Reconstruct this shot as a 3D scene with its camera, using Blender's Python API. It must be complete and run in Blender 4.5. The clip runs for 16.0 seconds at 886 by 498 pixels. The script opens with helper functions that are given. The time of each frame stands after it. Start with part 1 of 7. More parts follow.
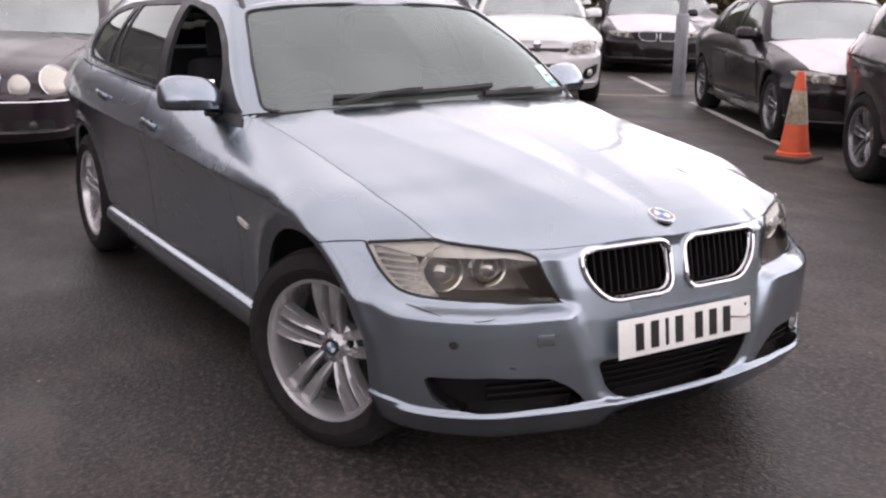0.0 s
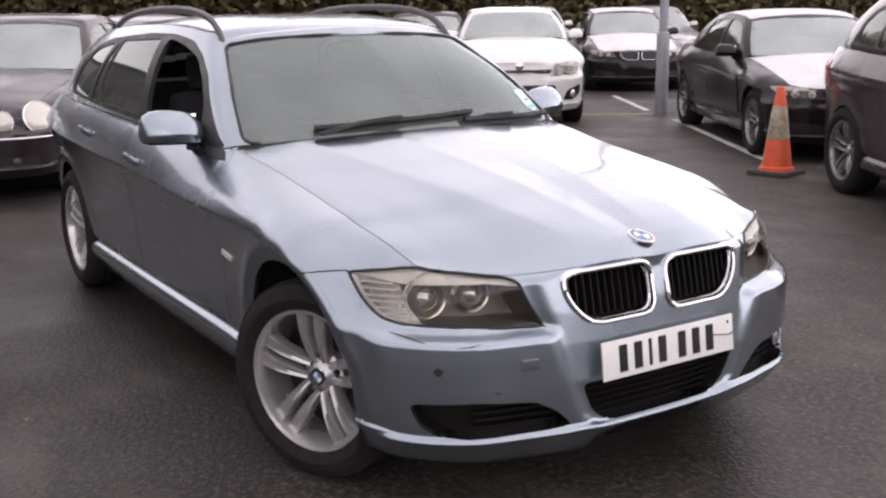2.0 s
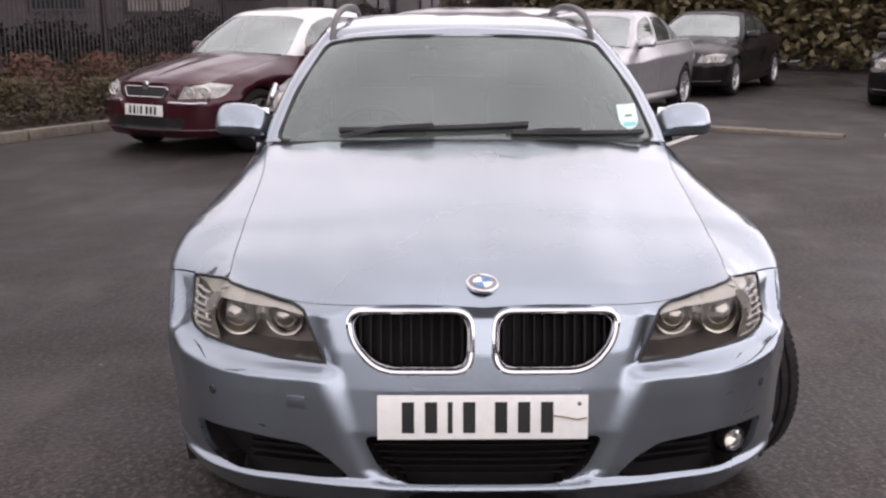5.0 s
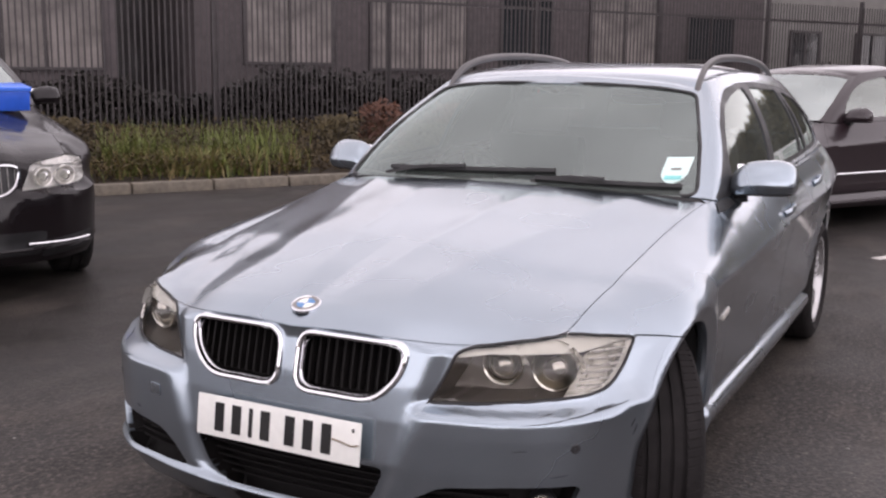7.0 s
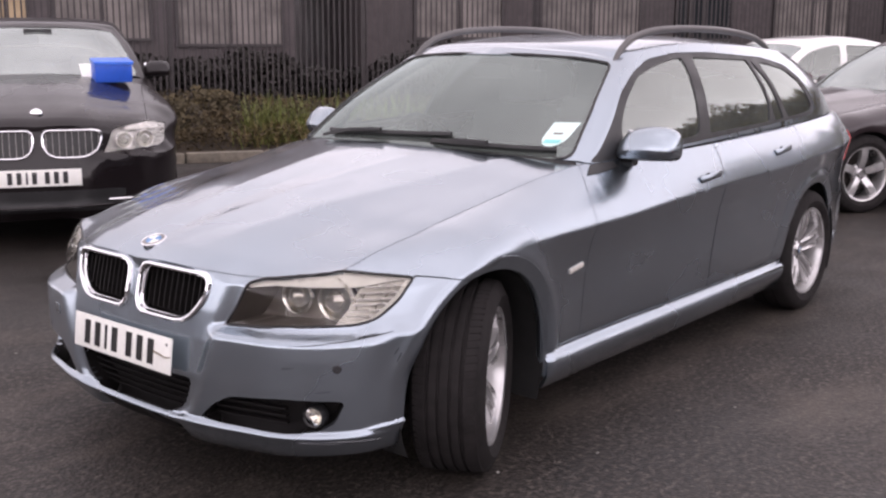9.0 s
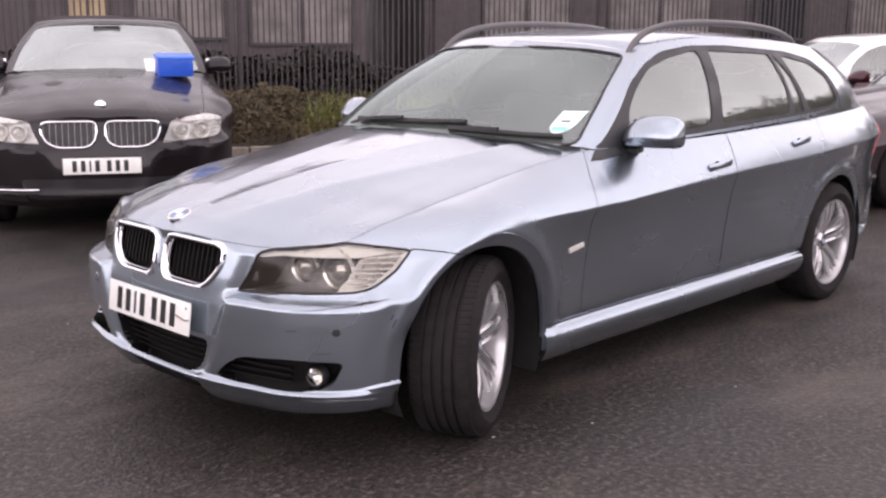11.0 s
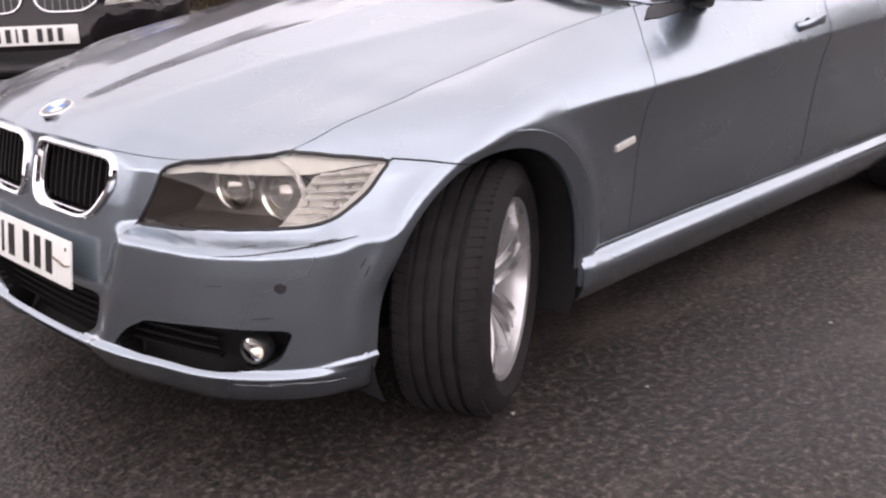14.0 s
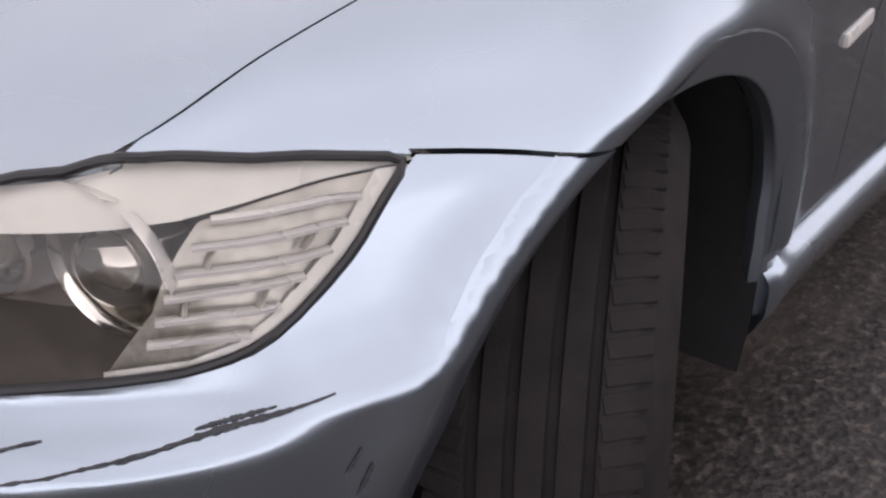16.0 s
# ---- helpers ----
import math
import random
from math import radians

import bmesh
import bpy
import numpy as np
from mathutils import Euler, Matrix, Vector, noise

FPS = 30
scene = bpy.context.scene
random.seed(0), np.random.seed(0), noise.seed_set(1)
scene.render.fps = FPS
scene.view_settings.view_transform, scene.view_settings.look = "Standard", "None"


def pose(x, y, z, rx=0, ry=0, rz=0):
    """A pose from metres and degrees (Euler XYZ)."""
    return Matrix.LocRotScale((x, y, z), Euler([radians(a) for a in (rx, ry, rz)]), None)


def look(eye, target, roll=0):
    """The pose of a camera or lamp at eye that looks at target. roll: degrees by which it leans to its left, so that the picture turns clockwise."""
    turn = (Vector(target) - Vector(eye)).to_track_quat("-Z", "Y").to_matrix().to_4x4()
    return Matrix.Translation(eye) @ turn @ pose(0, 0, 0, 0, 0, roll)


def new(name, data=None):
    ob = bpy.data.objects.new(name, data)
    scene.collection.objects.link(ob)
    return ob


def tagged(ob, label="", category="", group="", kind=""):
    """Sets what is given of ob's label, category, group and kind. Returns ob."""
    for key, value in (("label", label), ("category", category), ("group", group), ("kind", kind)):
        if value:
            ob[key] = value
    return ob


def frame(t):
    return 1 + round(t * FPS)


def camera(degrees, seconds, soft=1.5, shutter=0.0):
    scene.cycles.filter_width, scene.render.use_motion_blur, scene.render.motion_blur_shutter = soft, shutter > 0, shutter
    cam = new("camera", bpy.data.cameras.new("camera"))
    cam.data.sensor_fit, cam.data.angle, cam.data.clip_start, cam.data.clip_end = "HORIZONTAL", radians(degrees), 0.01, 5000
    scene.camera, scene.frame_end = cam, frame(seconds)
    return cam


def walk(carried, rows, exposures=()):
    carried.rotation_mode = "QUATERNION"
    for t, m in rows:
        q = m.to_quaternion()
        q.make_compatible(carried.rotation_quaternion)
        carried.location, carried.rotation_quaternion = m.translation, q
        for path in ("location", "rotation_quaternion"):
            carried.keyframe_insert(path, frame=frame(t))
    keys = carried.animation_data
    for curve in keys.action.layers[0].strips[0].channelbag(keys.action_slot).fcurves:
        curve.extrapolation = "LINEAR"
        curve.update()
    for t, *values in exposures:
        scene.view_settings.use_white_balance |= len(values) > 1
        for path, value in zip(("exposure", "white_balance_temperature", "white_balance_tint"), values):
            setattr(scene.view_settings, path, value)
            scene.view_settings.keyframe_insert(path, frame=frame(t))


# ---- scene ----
# The silver-blue estate car stands at the origin: x ahead of its front axle, y to its left.
cam = camera(46.14, 16.0, soft=2.35)
PATH = [
    (0.0, 2.869, -2.127, 1.402, 75.90, -0.73, 58.32),
    (0.5, 2.884, -2.135, 1.418, 75.97, -0.54, 57.94),
    (1.0, 2.896, -2.124, 1.417, 76.25, 0.19, 57.88),
    (1.5, 2.902, -2.109, 1.419, 76.80, 0.21, 57.40),
    (2.0, 2.895, -2.115, 1.420, 77.13, 0.77, 57.42),
    (2.5, 2.924, -2.003, 1.411, 77.02, 2.59, 60.28),
    (3.0, 3.053, -1.689, 1.410, 76.31, 2.14, 66.16),
    (3.2, 3.064, -1.543, 1.398, 76.43, 1.87, 67.60),
    (5.3, 3.212, 0.166, 1.438, 76.05, 0.66, 94.34),
    (5.5, 3.197, 0.367, 1.426, 75.18, 1.21, 97.32),
    (6.0, 3.015, 0.770, 1.403, 74.29, 0.04, 101.16),
    (6.5, 2.911, 1.186, 1.385, 77.93, -0.20, 113.05),
    (7.0, 2.902, 1.578, 1.391, 80.06, -0.70, 117.65),
    (7.5, 2.891, 1.939, 1.395, 79.40, 0.12, 122.51),
    (8.0, 2.690, 2.284, 1.367, 77.85, 0.31, 126.37),
    (8.5, 2.650, 2.599, 1.368, 78.63, 0.11, 128.41),
    (9.0, 2.580, 2.787, 1.390, 78.64, -0.24, 129.72),
    (9.2, 2.521, 2.857, 1.352, 79.03, -0.76, 131.27),
    (11.3, 2.598, 3.139, 1.361, 78.31, -0.00, 134.43),
    (11.5, 2.508, 3.094, 1.364, 77.74, 0.19, 134.67),
    (12.0, 2.291, 2.860, 1.348, 75.81, 1.04, 134.14),
    (12.5, 2.079, 2.612, 1.315, 73.71, 2.06, 131.00),
    (13.0, 1.926, 2.509, 1.238, 73.84, 0.76, 131.91),
    (13.5, 1.891, 2.464, 1.250, 70.89, 1.06, 133.72),
    (14.0, 1.803, 2.391, 1.237, 71.20, 0.64, 133.85),
    (14.5, 1.665, 2.157, 1.249, 69.57, 1.93, 131.19),
    (15.0, 1.408, 1.832, 1.222, 69.07, 3.69, 128.57),
    (15.5, 1.111, 1.511, 1.128, 65.59, 3.45, 127.60),
    (16.0, 0.857, 1.295, 1.021, 61.08, 2.11, 129.55),
]
walk(cam, [(t, pose(x, y, z, rx, ry, rz)) for t, x, y, z, rx, ry, rz in PATH],
     [(0, 0.93, 6650, 25), (3, 0.90, 6650, 25), (6, 0.98, 6620, 24), (9, 1.10, 6640, 28), (11.5, 1.30, 6720, 29), (12.5, 1.23, 6760, 28), (14.5, 1.29, 6700, 25), (16, 1.02, 6480, 23)])

# ---- light: a white overcast sky ----
world = bpy.data.worlds.new("overcast_sky")
scene.world = world
world.use_nodes = True
wn, wl = world.node_tree.nodes, world.node_tree.links
sky = wn.new("ShaderNodeTexSky")
sky.sky_type = "NISHITA"
sky.sun_disc = False
SUN_UP, SUN_ROT = radians(84), radians(20)
sky.sun_elevation, sky.sun_rotation = SUN_UP, SUN_ROT
sky.air_density, sky.dust_density, sky.ozone_density = 1.0, 0.2, 1.0
grey = wn.new("ShaderNodeHueSaturation")
grey.inputs["Saturation"].default_value = 0.05
wl.new(sky.outputs[0], grey.inputs["Color"])
# thick cloud overhead, paler towards the horizon
wc, sep, up = wn.new("ShaderNodeTexCoord"), wn.new("ShaderNodeSeparateXYZ"), wn.new("ShaderNodeMapRange")
up.inputs["From Min"].default_value, up.inputs["From Max"].default_value = 0.0, 1.0
up.inputs["To Min"].default_value, up.inputs["To Max"].default_value = 1.10, 0.93
cloud = wn.new("ShaderNodeMix")
cloud.data_type, cloud.blend_type = "RGBA", "MULTIPLY"
cloud.inputs["Factor"].default_value = 1.0
wl.new(wc.outputs["Generated"], sep.inputs[0])
wl.new(sep.outputs["Z"], up.inputs["Value"])
wl.new(grey.outputs[0], cloud.inputs["A"])
drift, tone, both = wn.new("ShaderNodeTexNoise"), wn.new("ShaderNodeMapRange"), wn.new("ShaderNodeMath")
drift.inputs["Scale"].default_value, drift.inputs["Detail"].default_value = 2.2, 5
tone.inputs["From Min"].default_value, tone.inputs["From Max"].default_value = 0.3, 0.7
tone.inputs["To Min"].default_value, tone.inputs["To Max"].default_value = 0.86, 1.14
both.operation = "MULTIPLY"
wl.new(wc.outputs["Generated"], drift.inputs["Vector"])
wl.new(drift.outputs[0], tone.inputs["Value"])
wl.new(tone.outputs[0], both.inputs[0])
wl.new(up.outputs[0], both.inputs[1])
# the cloud is thinner on the side where the sun stands behind it
side, thin, lit = wn.new("ShaderNodeVectorMath"), wn.new("ShaderNodeMapRange"), wn.new("ShaderNodeMath")
side.operation, lit.operation = "DOT_PRODUCT", "MULTIPLY"
side.inputs[1].default_value = (0.35, 0.94, 0)
thin.inputs["From Min"].default_value, thin.inputs["From Max"].default_value = -1, 1
thin.inputs["To Min"].default_value, thin.inputs["To Max"].default_value = 0.80, 1.17
wl.new(wc.outputs["Generated"], side.inputs[0])
wl.new(side.outputs["Value"], thin.inputs["Value"])
wl.new(both.outputs[0], lit.inputs[0])
wl.new(thin.outputs[0], lit.inputs[1])
wl.new(lit.outputs[0], cloud.inputs["B"])
wl.new(cloud.outputs["Result"], wn["Background"].inputs["Color"])
wn["Background"].inputs["Strength"].default_value = 0.15
sun = new("sun", bpy.data.lights.new("sun", "SUN"))
sun.data.energy, sun.data.angle, sun.data.color = 0.5, radians(170), (1.0, 0.97, 0.93)
sun.matrix_world = look((4, 11, 26), (0, 0, 0))

# ---- materials ----
def mat(name, color, rough=0.5, metal=0.0, coat=0.0, vary=0.0, scale=20.0, bump=0.0, bscale=None, second=None, spec=0.5, emit=0.0):
    """A principled material with a colour that wanders between two tones, and a fine relief."""
    m = bpy.data.materials.new(name)
    m.use_nodes = True
    n, l = m.node_tree.nodes, m.node_tree.links
    p = n["Principled BSDF"]
    p.inputs["Base Color"].default_value = (*color, 1)
    p.inputs["Roughness"].default_value = rough
    p.inputs["Metallic"].default_value = metal
    p.inputs["Coat Weight"].default_value = coat
    p.inputs["Coat Roughness"].default_value = 0.04
    p.inputs["Specular IOR Level"].default_value = spec
    if emit:
        p.inputs["Emission Color"].default_value = (*color, 1)
        p.inputs["Emission Strength"].default_value = emit
    tc = n.new("ShaderNodeTexCoord")
    if vary or second:
        big = n.new("ShaderNodeTexNoise")
        big.inputs["Scale"].default_value = scale * 0.13
        big.inputs["Detail"].default_value = 4
        small = n.new("ShaderNodeTexNoise")
        small.inputs["Scale"].default_value = scale
        small.inputs["Detail"].default_value = 6
        l.new(tc.outputs["Object"], big.inputs["Vector"])
        l.new(tc.outputs["Object"], small.inputs["Vector"])
        add = n.new("ShaderNodeMath")
        add.operation = "ADD"
        l.new(big.outputs[0], add.inputs[0])
        l.new(small.outputs[0], add.inputs[1])
        ramp = n.new("ShaderNodeMapRange")
        ramp.inputs["From Min"].default_value, ramp.inputs["From Max"].default_value = 0.7, 1.3
        l.new(add.outputs[0], ramp.inputs["Value"])
        mix = n.new("ShaderNodeMix")
        mix.data_type = "RGBA"
        a = second or tuple(c * (1 - vary) for c in color)
        b = color if second else tuple(min(1, c * (1 + vary)) for c in color)
        mix.inputs["A"].default_value, mix.inputs["B"].default_value = (*a, 1), (*b, 1)
        l.new(ramp.outputs[0], mix.inputs["Factor"])
        l.new(mix.outputs["Result"], p.inputs["Base Color"])
        rr = n.new("ShaderNodeMapRange")
        rr.inputs["From Min"].default_value, rr.inputs["From Max"].default_value = 0.35, 0.65
        rr.inputs["To Min"].default_value, rr.inputs["To Max"].default_value = max(0.02, rough * 0.8), min(1, rough * 1.2)
        l.new(big.outputs[0], rr.inputs["Value"])
        l.new(rr.outputs[0], p.inputs["Roughness"])
    if bump:
        bn = n.new("ShaderNodeTexNoise")
        bn.inputs["Scale"].default_value = bscale or scale * 3
        bn.inputs["Detail"].default_value = 5
        l.new(tc.outputs["Object"], bn.inputs["Vector"])
        bb = n.new("ShaderNodeBump")
        bb.inputs["Strength"].default_value = bump
        bb.inputs["Distance"].default_value = 0.01
        l.new(bn.outputs[0], bb.inputs["Height"])
        l.new(bb.outputs[0], p.inputs["Normal"])
    return m


def paint(name, color, metal=0.6, rough=0.32, dirt=0.12, coat=1.0, spec=0.5, flake=0.05):
    """Car paint: flakes under a clear coat, with a thin film of road dirt that dulls it in patches."""
    m = mat(name, color, rough, metal, coat=coat, vary=dirt, scale=9.0, spec=spec)
    n, l = m.node_tree.nodes, m.node_tree.links
    p = n["Principled BSDF"]
    tc = n["Texture Coordinate"]
    fl = n.new("ShaderNodeTexVoronoi")
    fl.inputs["Scale"].default_value = 900
    l.new(tc.outputs["Object"], fl.inputs["Vector"])
    bb = n.new("ShaderNodeBump")
    bb.inputs["Strength"].default_value, bb.inputs["Distance"].default_value = flake, 0.002
    l.new(fl.outputs["Distance"], bb.inputs["Height"])
    l.new(bb.outputs[0], p.inputs["Normal"])
    dull = n.new("ShaderNodeTexNoise")
    dull.inputs["Scale"].default_value, dull.inputs["Detail"].default_value = 2.5, 7
    l.new(tc.outputs["Object"], dull.inputs["Vector"])
    mr = n.new("ShaderNodeMapRange")
    mr.inputs["From Min"].default_value, mr.inputs["From Max"].default_value = 0.35, 0.75
    mr.inputs["To Min"].default_value, mr.inputs["To Max"].default_value = 0.03, 0.16
    l.new(dull.outputs[0], mr.inputs["Value"])
    l.new(mr.outputs[0], p.inputs["Coat Roughness"])
    return m


def glass(name, tint=(0.5, 0.55, 0.53), rough=0.0, ior=1.5, sky_veil=0.0, gloss=(1, 1, 1)):
    """A thin pane: tinted see-through with a mirror gloss that grows at grazing angles."""
    m = bpy.data.materials.new(name)
    m.use_nodes = True
    n, l = m.node_tree.nodes, m.node_tree.links
    n.remove(n["Principled BSDF"])
    tr, gl, mx, fr = (n.new(k) for k in ("ShaderNodeBsdfTransparent", "ShaderNodeBsdfGlossy", "ShaderNodeMixShader", "ShaderNodeFresnel"))
    tr.inputs["Color"].default_value = (*tint, 1)
    gl.inputs["Roughness"].default_value = rough
    gl.inputs["Color"].default_value = (*gloss, 1)
    fr.inputs["IOR"].default_value = ior
    l.new(fr.outputs[0], mx.inputs[0])
    base = tr
    # pale diffuse veil paints sky reflection into the glass, uneven by noise
    if sky_veil:
        df, md = n.new("ShaderNodeBsdfDiffuse"), n.new("ShaderNodeMixShader")
        df.inputs["Color"].default_value = (0.56, 0.62, 0.58, 1)
        tx = n.new("ShaderNodeTexNoise")
        tx.inputs["Scale"].default_value, tx.inputs["Detail"].default_value = 3.0, 6
        tc = n.new("ShaderNodeTexCoord")
        l.new(tc.outputs["Object"], tx.inputs["Vector"])
        mr = n.new("ShaderNodeMapRange")
        mr.inputs["From Min"].default_value, mr.inputs["From Max"].default_value = 0.3, 0.7
        mr.inputs["To Min"].default_value, mr.inputs["To Max"].default_value = sky_veil * 0.65, sky_veil * 1.35
        l.new(tx.outputs[0], mr.inputs["Value"])
        l.new(mr.outputs[0], md.inputs[0])
        l.new(tr.outputs[0], md.inputs[1])
        l.new(df.outputs[0], md.inputs[2])
        base = md
    l.new(base.outputs[0], mx.inputs[1])
    l.new(gl.outputs[0], mx.inputs[2])
    l.new(mx.outputs[0], n["Material Output"].inputs["Surface"])
    return m


M_HERO = paint("silver_blue_metallic_paint", (0.332, 0.388, 0.438), 0.97, 0.26, 0.03, flake=0.025)
M_BLACKP = paint("black_metallic_paint", (0.010, 0.0075, 0.0085), 0.0, 0.3, 0.12, 0.5, 0.1)
M_MERC = paint("dark_plum_black_paint", (0.021, 0.013, 0.016), 0.1, 0.3, 0.12, 0.75, 0.3)
M_MAROON = paint("dark_maroon_paint", (0.045, 0.007, 0.012), 0.2, 0.35, 0.12, 0.8, 0.15)
M_WHITE = paint("white_paint", (0.72, 0.72, 0.705), 0.0, 0.4, 0.04)
M_SILVER = paint("silver_metallic_paint", (0.52, 0.52, 0.53), 0.7, 0.35)
M_FILM = mat("white_protective_film", (0.72, 0.71, 0.73), 0.45, vary=0.08, scale=6, bump=0.25, bscale=14)
M_PLASTIC = mat("black_trim_plastic", (0.012, 0.012, 0.013), 0.45, vary=0.25, scale=60, bump=0.1, bscale=600)
M_SLAT = mat("satin_black_slat", (0.008, 0.007, 0.007), 0.6, vary=0.2, scale=60, spec=0.18)
# near-black, so hidden cavities stay dark by their colour rather than by shade
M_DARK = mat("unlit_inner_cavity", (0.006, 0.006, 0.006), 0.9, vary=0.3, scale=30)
M_RUBBER = mat("tyre_rubber", (0.0195, 0.0175, 0.0175), 0.88, vary=0.35, scale=25, bump=0.15, bscale=300, spec=0.18)
M_ALLOY = mat("alloy_wheel_silver", (0.56, 0.555, 0.555), 0.26, 0.7, coat=0.3, vary=0.1, scale=20)
M_CHROME = mat("chrome", (0.78, 0.78, 0.8), 0.08, 1.0, vary=0.04, scale=30)
# disc darkened by colour so the openings between the spokes look unlit
M_DISC = mat("near_black_brake_disc", (0.035, 0.030, 0.028), 0.6, 0.4, vary=0.4, scale=40)
M_STEEL = mat("brake_steel", (0.3, 0.29, 0.28), 0.45, 1.0, vary=0.25, scale=40)
M_SCREEN = glass("windscreen_glass", (0.44, 0.57, 0.51), 0.0, 2.0, 0.125, (0.88, 1.0, 0.97))
M_SIDEG = glass("side_window_glass", (0.44, 0.50, 0.47), 0.0, 2.5, 0.10, (0.94, 1.0, 0.95))
M_CLEARB = mat("clear_lamp_bowl", (0.76, 0.75, 0.74), 0.25, 0.2, vary=0.12, scale=30)
M_DKALLOY = mat("dark_alloy_wheel", (0.05, 0.05, 0.053), 0.35, 0.5, coat=0.3, vary=0.2, scale=20)
M_PSCREEN = glass("parked_windscreen_glass", (0.5, 0.6, 0.58), 0.0, 3.2, 0.27, (0.92, 1.0, 0.99))
M_LENS = glass("headlight_lens", (0.94, 0.94, 0.92), 0.0, 1.45)
M_PROJ = glass("projector_glass", (0.86, 0.86, 0.84), 0.0, 1.5)
M_RING = mat("projector_ring_grey", (0.07, 0.066, 0.06), 0.35, 0.3, vary=0.1, scale=40)
M_BEZCHR = mat("warm_chrome_reflector", (0.80, 0.77, 0.71), 0.14, 1.0, vary=0.06, scale=40)
M_PROJD = mat("projector_lens_glass", (0.42, 0.39, 0.35), 0.09, 0.8, coat=1.0, vary=0.1, scale=30, spec=1.0)
M_MIDALLOY = mat("grey_two_tone_alloy", (0.26, 0.26, 0.265), 0.3, 0.7, coat=0.3, vary=0.15, scale=20)
M_REFLECT = mat("headlight_reflector", (0.84, 0.82, 0.78), 0.3, 0.6, vary=0.05, scale=30)
M_HLBEZEL = mat("headlight_grey_bezel", (0.16, 0.14, 0.125), 0.35, 0.3, vary=0.15, scale=20)
M_CREAM = mat("indicator_cream_reflector", (0.62, 0.60, 0.55), 0.3, 0.1, vary=0.06, scale=40)
M_LAMPF = mat("clear_lamp_face", (0.66, 0.64, 0.56), 0.18, 0.2, coat=0.8, vary=0.08, scale=50)
M_INDIC = mat("indicator_grey_reflector", (0.36, 0.34, 0.30), 0.22, 0.5, vary=0.4, scale=110)
M_PLATE = mat("number_plate_white", (0.80, 0.80, 0.76), 0.35, vary=0.05, scale=40)
M_INK = mat("number_plate_black", (0.012, 0.012, 0.012), 0.4, vary=0.2, scale=60)
M_SEAT = mat("charcoal_seat_cloth", (0.02, 0.02, 0.022), 0.9, vary=0.25, scale=60, bump=0.3, bscale=400)
M_DASH = mat("dashboard_black_vinyl", (0.03, 0.03, 0.032), 0.6, vary=0.2, scale=50, bump=0.15, bscale=500)
M_RED = mat("tail_lamp_red", (0.45, 0.02, 0.02), 0.15, coat=0.8, vary=0.1, scale=40)
M_ORANGE = mat("traffic_cone_orange", (0.72, 0.11, 0.04), 0.55, vary=0.15, scale=12)
M_SLEEVE = mat("cone_reflective_sleeve", (0.54, 0.47, 0.36), 0.55, second=(0.20, 0.15, 0.09), scale=26)
M_BLUE = mat("blue_plastic", (0.02, 0.10, 0.55), 0.35, vary=0.1, scale=20)
M_LBLUE = mat("badge_blue", (0.10, 0.24, 0.46), 0.3, vary=0.05, scale=50)
M_STICK = mat("permit_paper", (0.62, 0.80, 0.76), 0.6, vary=0.06, scale=30)
M_STICKB = mat("permit_mint_print", (0.22, 0.62, 0.60), 0.6, vary=0.1, scale=60)
M_LINE = mat("worn_white_road_paint", (0.55, 0.53, 0.50), 0.7, vary=0.3, scale=25)
M_YLINE = mat("worn_yellow_road_paint", (0.50, 0.42, 0.18), 0.7, vary=0.3, scale=25)
M_KERB = mat("concrete_kerb", (0.19, 0.165, 0.13), 0.85, vary=0.3, scale=18, bump=0.4, bscale=120)
M_POST = mat("galvanised_grey_post", (0.30, 0.31, 0.33), 0.5, 0.4, vary=0.15, scale=12)
M_SOIL = mat("bark_mulch_soil", (0.036, 0.026, 0.017), 0.95, vary=0.5, scale=30, bump=0.9, bscale=60)
M_FENCE = mat("weathered_fence_steel", (0.045, 0.039, 0.040), 0.5, 0.3, vary=0.3, scale=8)
M_GRASS = mat("green_blade_leaf", (0.15, 0.185, 0.04), 0.6, vary=0.5, scale=6)
M_DRY = mat("dry_straw_blade", (0.25, 0.19, 0.08), 0.8, vary=0.4, scale=6)
M_HEDGE = mat("brown_green_shrub_leaf", (0.060, 0.044, 0.016), 0.8, vary=0.5, scale=5)
M_RUSSET = mat("russet_shrub_leaf", (0.085, 0.035, 0.02), 0.8, vary=0.5, scale=5)
M_BRICK = mat("dark_brown_brick", (0.065, 0.054, 0.055), 0.85, vary=0.35, scale=6, bump=0.3, bscale=40)
M_BARK = mat("tree_bark", (0.05, 0.042, 0.035), 0.9, vary=0.4, scale=20, bump=0.5, bscale=50)


